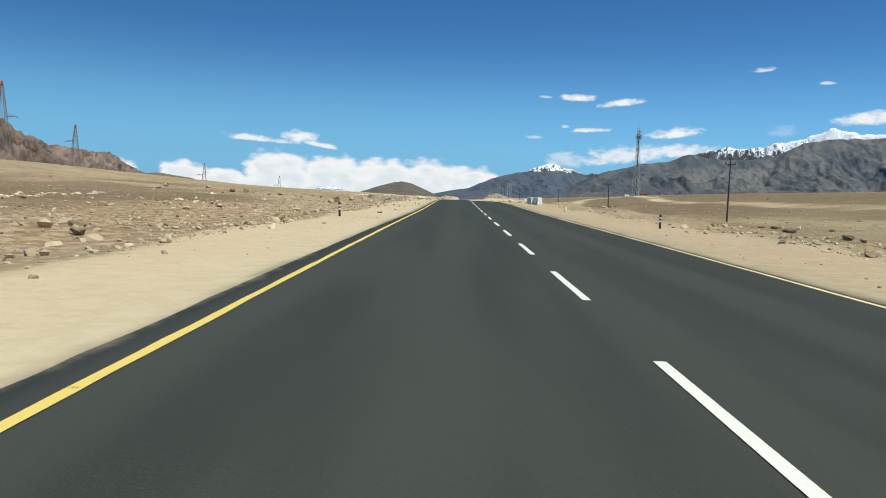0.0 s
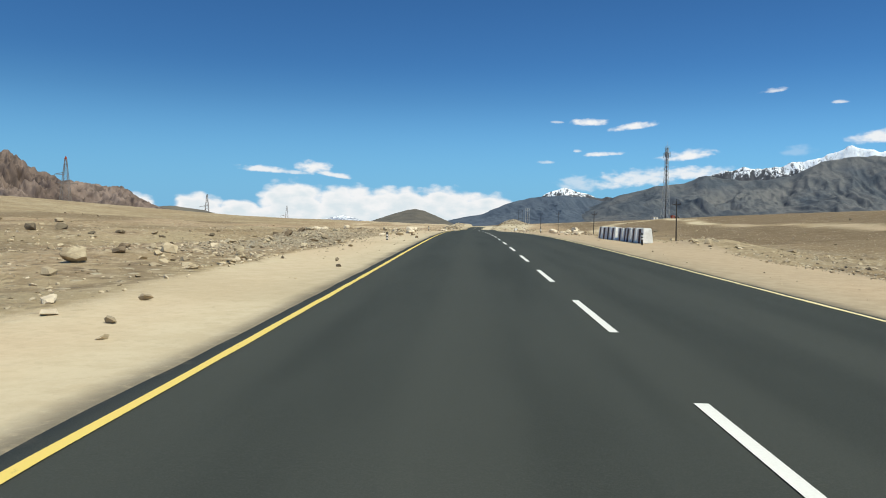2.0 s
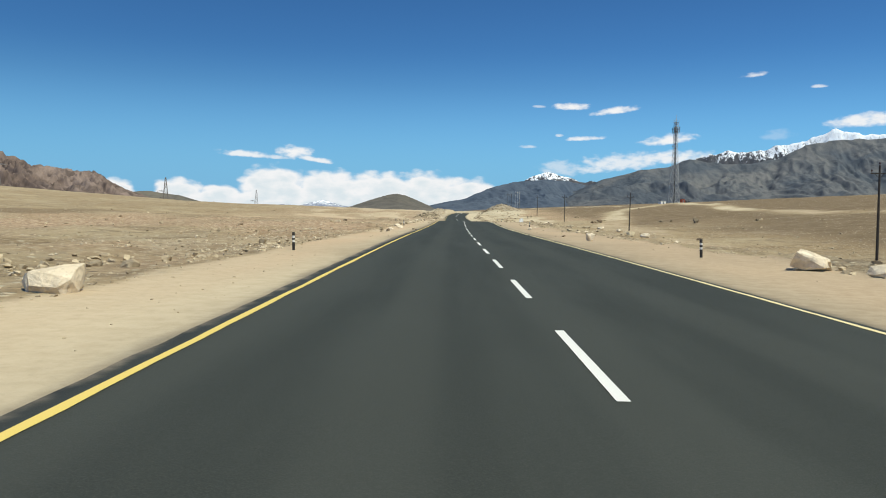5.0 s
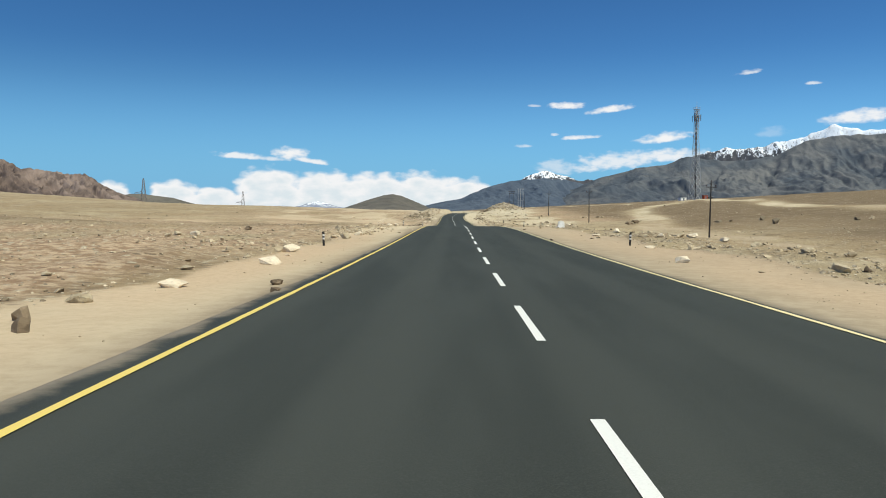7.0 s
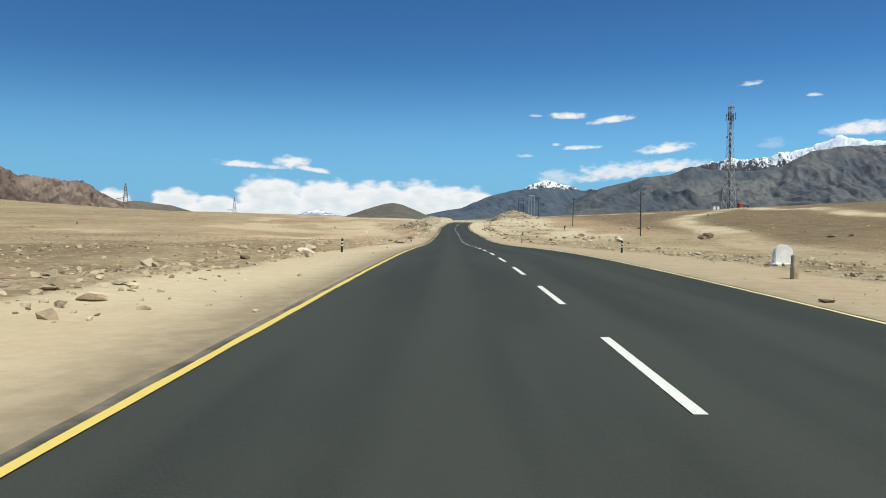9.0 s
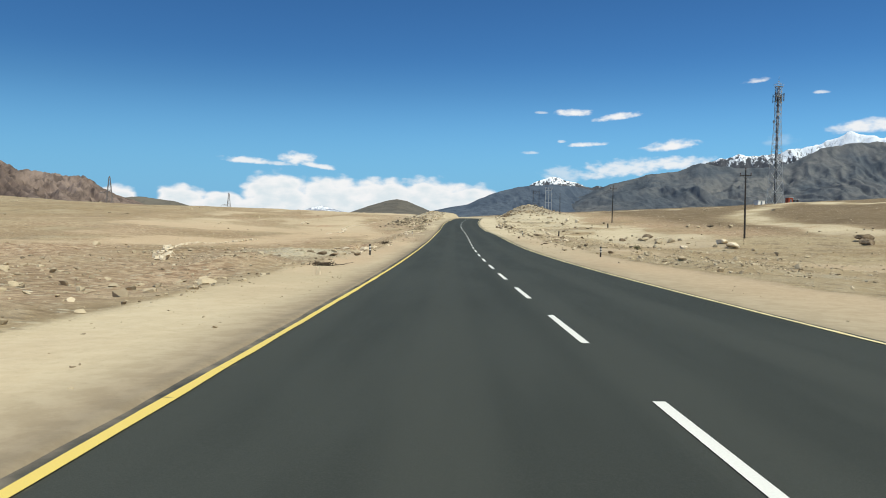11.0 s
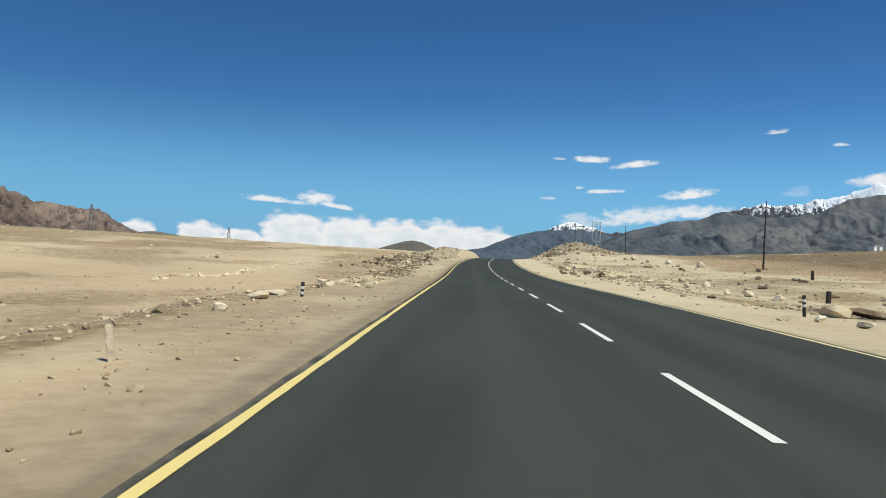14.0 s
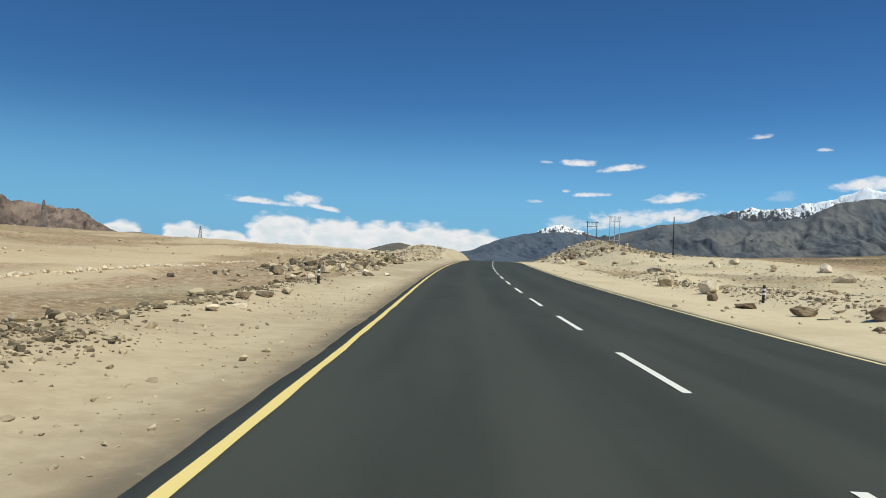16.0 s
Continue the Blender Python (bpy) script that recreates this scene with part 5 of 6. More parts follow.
loose(12.3, 324.3, 0.36, 0.20, M_ROCK_DARK)
loose(13.7, 327.9, 0.27, 0.23, M_ROCK_DARK)
boulder(12.0, 372.8, 1.09, 0.35, M_ROCK)
boulder(8.5, 328.2, 0.43, 0.17, M_ROCK_WHITE)
boulder(12.7, 356.7, 0.52, 0.37, M_ROCK_WHITE)
boulder(11.9, 371.6, 0.73, 0.31, M_ROCK_DARK)
boulder(9.0, 357.8, 0.44, 0.17, M_ROCK)
boulder(10.7, 357.4, 0.52, 0.19, M_ROCK_WHITE)
boulder(9.0, 351.8, 0.44, 0.15, M_ROCK)
boulder(8.4, 348.9, 0.39, 0.11, M_ROCK_DARK)
boulder(25.6, 411.1, 1.12, 0.73, M_ROCK_WHITE)
loose(21.7, 400.6, 0.59, 0.37, M_ROCK_WHITE)
loose(20.2, 365.8, 0.65, 0.30, M_ROCK_WHITE)
boulder(17.0, 356.4, 0.73, 0.23, M_ROCK_DARK)
boulder(9.6, 386.7, 0.94, 0.56, M_ROCK_WHITE)
boulder(9.0, 377.3, 0.80, 0.34, M_ROCK_DARK)
loose(6.7, 342.0, 0.17, 0.11, M_ROCK_DARK)
boulder(23.8, 423.6, 1.04, 0.52, M_ROCK_WHITE)
loose(29.8, 391.8, 0.73, 0.35, M_ROCK_DARK)
boulder(9.6, 342.3, 0.46, 0.21, M_ROCK_DARK)
loose(26.6, 386.3, 0.67, 0.28, M_ROCK_WHITE)
boulder(11.1, 397.5, 0.43, 0.34, M_ROCK)
loose(24.0, 400.0, 0.48, 0.33, M_ROCK_WHITE)
loose(24.2, 416.5, 0.80, 0.58, M_ROCK_WHITE)
boulder(23.9, 429.4, 0.93, 0.57, M_ROCK)
boulder(8.9, 373.7, 0.34, 0.14, M_ROCK_DARK)
boulder(14.1, 442.8, 1.46, 0.58, M_ROCK_WHITE)
boulder(19.7, 493.1, 1.60, 0.80, M_ROCK_DARK)
boulder(17.9, 461.1, 1.39, 0.70, M_ROCK)
boulder(12.7, 448.6, 0.93, 0.74, M_ROCK_WHITE)
boulder(19.6, 460.1, 1.04, 0.69, M_ROCK_DARK)
boulder(18.8, 443.3, 0.89, 0.53, M_ROCK)
boulder(16.7, 429.2, 1.01, 0.41, M_ROCK_WHITE)
boulder(16.0, 434.0, 1.07, 0.43, M_ROCK)
boulder(19.6, 430.5, 0.93, 0.41, M_ROCK_WHITE)
boulder(22.3, 438.8, 1.03, 0.51, M_ROCK)
boulder(20.3, 437.3, 0.84, 0.56, M_ROCK)
boulder(-9.9, 400.6, 0.80, 0.61, M_ROCK_DARK)
boulder(-8.1, 395.8, 0.48, 0.43, M_ROCK_WHITE)
loose(-10.5, 407.6, 0.45, 0.54, M_ROCK)
boulder(-6.5, 397.3, 0.87, 0.54, M_ROCK)
boulder(-7.7, 410.3, 0.93, 0.56, M_ROCK_WHITE)
boulder(-7.8, 394.7, 0.71, 0.33, M_ROCK_DARK)
boulder(-4.4, 373.4, 0.39, 0.26, M_ROCK_DARK)
boulder(-4.2, 374.5, 0.54, 0.14, M_ROCK_DARK)
boulder(-4.0, 375.7, 0.35, 0.21, M_ROCK)
boulder(-6.3, 414.9, 0.66, 0.27, M_ROCK_DARK)
boulder(-4.9, 411.4, 0.69, 0.44, M_ROCK)
boulder(-4.2, 415.0, 1.00, 0.37, M_ROCK_DARK)
boulder(-3.7, 440.6, 1.14, 0.37, M_ROCK_WHITE)
boulder(-5.2, 399.4, 0.64, 0.36, M_ROCK)
boulder(-3.8, 391.3, 0.65, 0.22, M_ROCK_DARK)
boulder(-4.3, 394.4, 0.70, 0.23, M_ROCK_WHITE)
boulder(-5.5, 396.3, 0.48, 0.31, M_ROCK)
boulder(-8.7, 409.2, 0.61, 0.46, M_ROCK)
boulder(-6.9, 394.5, 0.47, 0.30, M_ROCK_WHITE)
boulder(-3.9, 371.4, 0.36, 0.12, M_ROCK_WHITE)
boulder(-4.1, 370.3, 0.35, 0.12, M_ROCK_WHITE)
boulder(-4.6, 370.9, 0.36, 0.12, M_ROCK)
boulder(-4.7, 369.6, 0.28, 0.09, M_ROCK_DARK)
boulder(-3.0, 392.2, 0.44, 0.18, M_ROCK_WHITE)
boulder(-4.2, 398.8, 0.51, 0.28, M_ROCK)
boulder(23.1, 58.7, 1.08, 0.45, M_ROCK_DARK)
loose(30.9, 68.3, 0.75, 0.48, M_ROCK_DARK)
boulder(9.5, 23.6, 0.42, 0.23, M_ROCK_DARK)
boulder(8.2, 19.9, 0.44, 0.21, M_ROCK_DARK)
loose(8.8, 23.3, 0.21, 0.14, M_ROCK)
loose(8.4, 22.9, 0.23, 0.12, M_ROCK_WHITE)
loose(24.9, 68.2, 0.72, 0.41, M_ROCK)
loose(25.8, 67.8, 0.83, 0.41, M_ROCK_DARK)
loose(26.6, 68.3, 0.73, 0.37, M_ROCK)
loose(27.8, 67.6, 0.63, 0.37, M_ROCK)
boulder(10.3, 37.2, 0.43, 0.16, M_ROCK_DARK)
loose(11.3, 38.3, 0.39, 0.17, M_ROCK)
boulder(-8.9, 17.4, 0.37, 0.20, M_ROCK_DARK)
loose(-5.9, 14.0, 0.17, 0.19, M_ROCK)
boulder(-6.8, 16.4, 0.29, 0.13, M_ROCK)
boulder(-6.0, 21.7, 0.26, 0.23, M_ROCK_WHITE)
loose(-39.7, 105.3, 0.96, 0.48, M_ROCK_DARK)
loose(-15.1, 31.0, 0.33, 0.14, M_ROCK_WHITE)
loose(-7.0, 20.8, 0.20, 0.13, M_ROCK)
loose(-7.9, 20.1, 0.28, 0.13, M_ROCK)
boulder(-9.7, 57.3, 0.57, 0.49, M_ROCK_DARK)
boulder(-9.0, 59.7, 0.68, 0.38, M_ROCK)
boulder(-9.6, 53.9, 0.53, 0.31, M_ROCK)
boulder(8.7, 78.2, 0.46, 0.23, M_ROCK)
loose(8.9, 82.7, 0.33, 0.23, M_ROCK_WHITE)
loose(96.8, 245.5, 1.55, 0.93, M_ROCK_DARK)
boulder(-10.0, 82.8, 0.62, 0.37, M_ROCK_DARK)
boulder(-9.2, 82.7, 0.53, 0.26, M_ROCK)
boulder(-8.6, 81.6, 0.39, 0.19, M_ROCK)
loose(-8.1, 81.6, 0.31, 0.16, M_ROCK_WHITE)
boulder(-6.7, 70.8, 0.32, 0.26, M_ROCK)
loose(-16.5, 90.9, 0.45, 0.56, M_ROCK_DARK)
loose(-18.0, 86.9, 0.67, 0.31, M_ROCK_DARK)
boulder(-5.1, 99.4, 0.76, 0.38, M_ROCK_WHITE)
boulder(-5.3, 92.0, 0.58, 0.24, M_ROCK)
boulder(-9.3, 93.0, 0.66, 0.25, M_ROCK)
boulder(-10.6, 106.0, 0.78, 0.34, M_ROCK_WHITE)
boulder(-6.9, 106.5, 0.66, 0.21, M_ROCK_WHITE)
boulder(-6.3, 110.7, 0.64, 0.23, M_ROCK)
boulder(-5.7, 111.1, 0.54, 0.32, M_ROCK)
boulder(-6.2, 118.5, 0.93, 0.56, M_ROCK_WHITE)
loose(-5.7, 97.7, 0.23, 0.06, M_ROCK_DARK)
loose(-6.6, 101.3, 0.27, 0.14, M_ROCK_DARK)
loose(10.1, 111.4, 0.31, 0.18, M_ROCK_DARK)
boulder(8.4, 106.7, 0.32, 0.11, M_ROCK_DARK)
loose(7.2, 102.2, 0.18, 0.23, M_ROCK)
boulder(11.9, 156.5, 0.72, 0.41, M_ROCK_WHITE)
boulder(10.9, 156.1, 0.61, 0.36, M_ROCK)
boulder(6.4, 145.4, 0.52, 0.52, M_ROCK_WHITE)
boulder(7.4, 107.2, 0.35, 0.29, M_ROCK)
boulder(7.4, 111.0, 0.45, 0.30, M_ROCK_WHITE)
loose(6.6, 109.6, 0.24, 0.28, M_ROCK_DARK)
boulder(21.8, 221.6, 1.21, 0.48, M_ROCK_WHITE)
boulder(19.0, 215.7, 0.89, 0.39, M_ROCK)
boulder(40.3, 317.3, 2.10, 0.92, M_ROCK_DARK)
boulder(24.3, 220.3, 0.96, 0.48, M_ROCK_WHITE)
loose(11.1, 174.1, 0.40, 0.23, M_ROCK)
loose(26.8, 217.8, 0.83, 0.53, M_ROCK_WHITE)
loose(27.6, 213.5, 0.79, 0.45, M_ROCK)
loose(25.3, 209.7, 0.74, 0.42, M_ROCK_DARK)
boulder(8.9, 163.9, 0.43, 0.25, M_ROCK_WHITE)
boulder(9.4, 163.1, 0.45, 0.22, M_ROCK_WHITE)
loose(9.8, 163.4, 0.35, 0.25, M_ROCK)
loose(10.2, 163.3, 0.28, 0.16, M_ROCK_DARK)
boulder(8.9, 160.2, 0.34, 0.12, M_ROCK_DARK)
boulder(29.6, 200.6, 1.16, 0.48, M_ROCK_DARK)
boulder(21.3, 181.1, 0.99, 0.39, M_ROCK_WHITE)
loose(24.2, 187.1, 0.60, 0.45, M_ROCK)
loose(8.3, 156.1, 0.30, 0.20, M_ROCK_DARK)
boulder(6.2, 152.9, 0.29, 0.13, M_ROCK_DARK)
loose(5.8, 153.2, 0.09, 0.06, M_ROCK_DARK)
loose(-4.6, 158.9, 0.21, 0.26, M_ROCK_DARK)
boulder(-4.9, 158.0, 0.30, 0.14, M_ROCK)
boulder(-13.7, 206.2, 0.67, 0.34, M_ROCK_DARK)
boulder(-9.8, 159.9, 0.46, 0.14, M_ROCK_WHITE)
loose(-12.7, 187.8, 0.49, 0.24, M_ROCK_WHITE)
boulder(-4.9, 190.3, 0.64, 0.32, M_ROCK)
boulder(-4.8, 194.8, 0.55, 0.31, M_ROCK_WHITE)
boulder(11.9, 206.9, 0.63, 0.34, M_ROCK_WHITE)
loose(12.5, 206.4, 0.38, 0.29, M_ROCK_WHITE)
loose(13.0, 206.6, 0.39, 0.22, M_ROCK)
loose(42.8, 323.3, 1.34, 0.78, M_ROCK)
loose(54.2, 306.8, 2.06, 0.82, M_ROCK_DARK)
loose(62.0, 304.2, 1.86, 0.62, M_ROCK_DARK)
boulder(8.4, 196.2, 0.57, 0.14, M_ROCK_WHITE)
boulder(7.9, 193.1, 0.33, 0.14, M_ROCK)
boulder(7.4, 192.4, 0.26, 0.09, M_ROCK_DARK)
boulder(5.0, 189.8, 0.24, 0.10, M_ROCK_DARK)
loose(7.6, 196.6, 0.19, 0.10, M_ROCK)
boulder(25.2, 310.5, 1.68, 0.59, M_ROCK_WHITE)
loose(24.0, 311.4, 0.84, 0.51, M_ROCK_WHITE)
boulder(23.3, 328.2, 1.35, 0.67, M_ROCK)
boulder(37.7, 312.0, 2.09, 0.87, M_ROCK_DARK)
loose(56.3, 305.8, 0.89, 0.62, M_ROCK_DARK)
boulder(5.7, 209.6, 0.34, 0.09, M_ROCK_DARK)
loose(9.5, 216.6, 0.15, 0.09, M_ROCK_WHITE)
boulder(-4.8, 208.2, 0.54, 0.15, M_ROCK_WHITE)
loose(-5.8, 209.0, 0.27, 0.11, M_ROCK)
boulder(-5.3, 210.3, 0.30, 0.10, M_ROCK)
boulder(-4.5, 222.9, 0.52, 0.33, M_ROCK_WHITE)
boulder(-6.0, 220.8, 0.41, 0.15, M_ROCK_DARK)
loose(-5.0, 214.6, 0.18, 0.15, M_ROCK)
boulder(26.5, 316.8, 1.48, 0.54, M_ROCK_WHITE)
loose(41.1, 355.4, 1.27, 0.72, M_ROCK_WHITE)
boulder(23.0, 333.1, 1.67, 0.42, M_ROCK)
boulder(24.3, 332.0, 1.07, 0.36, M_ROCK_WHITE)
boulder(11.5, 286.1, 0.59, 0.32, M_ROCK)
loose(11.6, 289.3, 0.38, 0.22, M_ROCK)
boulder(21.0, 335.3, 0.98, 0.43, M_ROCK_DARK)
boulder(20.8, 310.4, 0.87, 0.31, M_ROCK_WHITE)
loose(7.8, 276.5, 0.17, 0.10, M_ROCK)
loose(23.1, 296.4, 0.56, 0.42, M_ROCK)
loose(15.4, 283.9, 0.44, 0.20, M_ROCK_WHITE)
boulder(9.9, 288.5, 0.42, 0.21, M_ROCK_DARK)
boulder(-5.9, 283.0, 0.43, 0.15, M_ROCK_WHITE)
boulder(-4.4, 282.9, 0.34, 0.21, M_ROCK_WHITE)
boulder(-4.3, 279.9, 0.50, 0.19, M_ROCK_DARK)
boulder(-4.8, 271.1, 0.34, 0.13, M_ROCK_DARK)
boulder(-4.4, 270.9, 0.28, 0.12, M_ROCK_DARK)
boulder(11.5, 306.0, 0.60, 0.29, M_ROCK_DARK)
loose(10.9, 303.1, 0.24, 0.16, M_ROCK_DARK)
loose(16.4, 311.2, 0.54, 0.30, M_ROCK_DARK)
loose(11.2, 298.4, 0.31, 0.24, M_ROCK_DARK)
boulder(24.4, 326.9, 0.96, 0.56, M_ROCK)
loose(25.9, 328.7, 0.75, 0.42, M_ROCK_WHITE)
boulder(10.7, 312.1, 0.58, 0.21, M_ROCK_WHITE)
boulder(8.7, 303.9, 0.44, 0.12, M_ROCK_DARK)
loose(7.2, 297.0, 0.20, 0.09, M_ROCK_WHITE)
loose(42.1, 367.2, 1.44, 0.79, M_ROCK_DARK)
loose(37.9, 360.0, 0.79, 0.40, M_ROCK_WHITE)
loose(78.8, 431.4, 1.51, 0.75, M_ROCK_WHITE)
boulder(9.2, 297.6, 0.42, 0.13, M_ROCK_WHITE)
loose(19.3, 334.2, 0.64, 0.43, M_ROCK_DARK)
boulder(10.3, 315.1, 0.61, 0.18, M_ROCK_WHITE)
boulder(10.7, 321.3, 0.49, 0.30, M_ROCK)
boulder(13.7, 349.7, 0.54, 0.45, M_ROCK_WHITE)
boulder(9.2, 327.0, 0.51, 0.20, M_ROCK_DARK)
boulder(25.6, 397.4, 0.97, 0.97, M_ROCK_WHITE)
boulder(8.2, 306.6, 0.48, 0.15, M_ROCK_DARK)
boulder(7.6, 303.7, 0.43, 0.14, M_ROCK_WHITE)
boulder(9.2, 311.1, 0.31, 0.28, M_ROCK_WHITE)
loose(37.9, 365.2, 1.24, 0.62, M_ROCK_WHITE)
loose(-12.0, 328.0, 0.36, 0.33, M_ROCK_WHITE)
boulder(-4.4, 325.1, 0.42, 0.26, M_ROCK_WHITE)
boulder(-4.0, 317.5, 0.29, 0.19, M_ROCK_DARK)
boulder(-3.8, 309.2, 0.24, 0.12, M_ROCK_DARK)
loose(-3.8, 306.8, 0.18, 0.11, M_ROCK)
boulder(-4.7, 338.0, 0.48, 0.20, M_ROCK_WHITE)
boulder(-3.8, 337.7, 0.42, 0.17, M_ROCK_WHITE)
boulder(-3.3, 337.3, 0.37, 0.12, M_ROCK)
boulder(-3.6, 341.8, 0.27, 0.16, M_ROCK_WHITE)
boulder(-3.6, 344.2, 0.33, 0.18, M_ROCK)
boulder(-3.6, 346.4, 0.34, 0.20, M_ROCK_WHITE)
boulder(-3.5, 349.9, 0.38, 0.23, M_ROCK)
boulder(10.6, 373.2, 0.90, 0.27, M_ROCK_DARK)
boulder(10.1, 370.2, 0.66, 0.26, M_ROCK_DARK)
boulder(9.5, 366.6, 0.41, 0.25, M_ROCK)
boulder(9.8, 375.0, 0.78, 0.35, M_ROCK_DARK)
boulder(8.6, 380.2, 0.90, 0.25, M_ROCK_DARK)
boulder(8.7, 383.5, 0.38, 0.38, M_ROCK_DARK)
boulder(9.9, 393.8, 1.04, 0.83, M_ROCK)
boulder(19.6, 396.6, 1.24, 0.66, M_ROCK)
loose(23.4, 398.5, 0.74, 0.49, M_ROCK_WHITE)
boulder(21.8, 390.7, 1.07, 0.32, M_ROCK_DARK)
loose(22.7, 413.0, 0.61, 0.51, M_ROCK_WHITE)
boulder(20.3, 417.6, 0.75, 0.54, M_ROCK_WHITE)
boulder(-8.9, 384.0, 0.72, 0.30, M_ROCK)
loose(-3.4, 355.8, 0.21, 0.13, M_ROCK_DARK)
loose(-3.6, 358.2, 0.21, 0.14, M_ROCK_DARK)
boulder(10.6, 191.2, 0.58, 0.29, M_ROCK_WHITE)
loose(14.5, 201.6, 0.52, 0.33, M_ROCK)
boulder(9.4, 171.3, 0.55, 0.21, M_ROCK)
boulder(10.2, 171.6, 0.38, 0.25, M_ROCK_DARK)
boulder(6.5, 174.2, 0.52, 0.26, M_ROCK_WHITE)
boulder(23.4, 210.9, 1.36, 0.45, M_ROCK)
loose(55.4, 282.8, 1.64, 0.62, M_ROCK_DARK)
loose(69.8, 284.2, 1.52, 0.76, M_ROCK_DARK)
loose(66.1, 273.1, 1.40, 0.80, M_ROCK)
boulder(10.2, 174.8, 0.53, 0.16, M_ROCK)
boulder(-4.9, 166.2, 0.54, 0.14, M_ROCK_WHITE)
boulder(-4.7, 161.0, 0.24, 0.24, M_ROCK_DARK)
boulder(-4.6, 172.4, 0.64, 0.26, M_ROCK_WHITE)
boulder(-2.9, 165.4, 0.25, 0.13, M_ROCK_DARK)
boulder(-4.1, 287.3, 0.26, 0.11, M_ROCK)
boulder(-5.5, 291.2, 0.30, 0.13, M_ROCK_DARK)
boulder(-5.7, 292.1, 0.52, 0.23, M_ROCK_WHITE)
boulder(-5.6, 293.3, 0.44, 0.22, M_ROCK_DARK)
boulder(-5.7, 294.5, 0.36, 0.18, M_ROCK)
boulder(-5.7, 295.4, 0.60, 0.30, M_ROCK_WHITE)
boulder(-5.8, 297.4, 0.69, 0.33, M_ROCK_WHITE)
boulder(-5.7, 298.3, 0.44, 0.22, M_ROCK_WHITE)
boulder(-5.5, 298.8, 0.38, 0.29, M_ROCK)
boulder(-6.7, 293.9, 0.64, 0.21, M_ROCK_WHITE)
boulder(-7.3, 293.9, 0.57, 0.16, M_ROCK_WHITE)
boulder(-6.6, 294.1, 0.31, 0.15, M_ROCK_DARK)
boulder(-4.1, 296.3, 0.24, 0.15, M_ROCK_WHITE)
boulder(-3.9, 296.4, 0.28, 0.08, M_ROCK_WHITE)
boulder(-3.9, 297.0, 0.26, 0.09, M_ROCK)
boulder(-5.4, 299.3, 0.42, 0.27, M_ROCK_WHITE)
boulder(-5.3, 300.1, 0.41, 0.21, M_ROCK_WHITE)
boulder(-4.0, 297.6, 0.27, 0.11, M_ROCK_DARK)
boulder(-5.5, 298.9, 0.33, 0.20, M_ROCK)
boulder(-4.1, 299.6, 0.28, 0.10, M_ROCK)
boulder(-4.1, 299.2, 0.19, 0.07, M_ROCK_WHITE)
for y, d, w, h in ((459, 9.6, 1.2, 0.6), (462.5, 10.6, 1.5, 0.9), (466, 9.9, 1.3, 0.7), (470, 11.4, 1.6, 1.0), (475, 10.2, 1.2, 0.8)):
    # dark blocks at the road end of the heap
    boulder(round(float(road_x(y)) + d, 1), y, w, h, M_ROCK_DARK)
for tone, rocks in LOOSE.items():
    at_xy = np.array([r[:2] for r in rocks])
    litter("scattered_rocks", at_xy, np.array([r[2] for r in rocks]), M_LITTER if tone == "pale" else M_LITTER_DARK, f"{tone} rocks scattered over the desert floor", 24, 0.2)
rs = np.random.RandomState(21)
block_l = np.stack([rs.uniform(-15, -8.6, 40), rs.uniform(406, 440, 40)], 1)
block_r = np.stack([rs.uniform(9.5, 24, 60), rs.uniform(446, 535, 60)], 1)
cut_r = np.stack([8.6 + np.minimum(rs.exponential(6.5, 70), 22), rs.uniform(186, 410, 70)], 1)
cut_l = np.stack([-7.6 - np.minimum(rs.exponential(6.0, 50), 20), rs.uniform(2, 300, 50)], 1)
for spots, mid_size, says in ((block_l, 0.8, "big blocks crowning the rubble on the plain's edge"), (block_r, 0.8, "big blocks crowning the rubble beside the bend"),
                              (cut_r, 0.34, "rocks pushed aside when the road was cut"), (cut_l, 0.32, "rocks scattered at the edge of the plain")):
    spots[:, 0] += road_x(spots[:, 1])
    litter("scattered_rocks", spots, grain_sizes(len(spots), mid_size, 0.35, 1.4, 22), M_LITTER, says, 22, 0.2)
for i in range(9):
    # dark stones that crown the bank on the plain's edge
    r = random.Random(950 + i)
    y = r.uniform(347, 366)
    w = r.uniform(0.18, 0.36)
    boulder(round(float(road_x(y)) - r.uniform(6.3, 6.9), 1), round(y, 1), w, w * 0.6, M_ROCK_DARK)
for x, y, w, h in ((-3.6, 341.9, 0.42, 0.14), (-4.2, 343.1, 0.45, 0.2), (-4.1, 344.6, 0.4, 0.22), (-4.5, 345.3, 0.34, 0.2), (-5.2, 343.6, 0.4, 0.16)):
    boulder(x, y, w, h, M_ROCK_WHITE if h < 0.17 else M_ROCK)
# dark rocks added in place of the shaded overhang of an eroded bank
for x, y, w in ((-5.2, 278.3, 0.55), (-5.9, 278.9, 0.6), (-6.6, 279.8, 0.5)):
    boulder(x, y, w, 0.2, M_ROCK_DARK)

# ---- roadside furniture ----
M_TWIG = plain("dry_twigs", (0.045, 0.034, 0.024), (0.10, 0.075, 0.05), 9, 0.9, 0, 0.2, 0.2, 0.004)


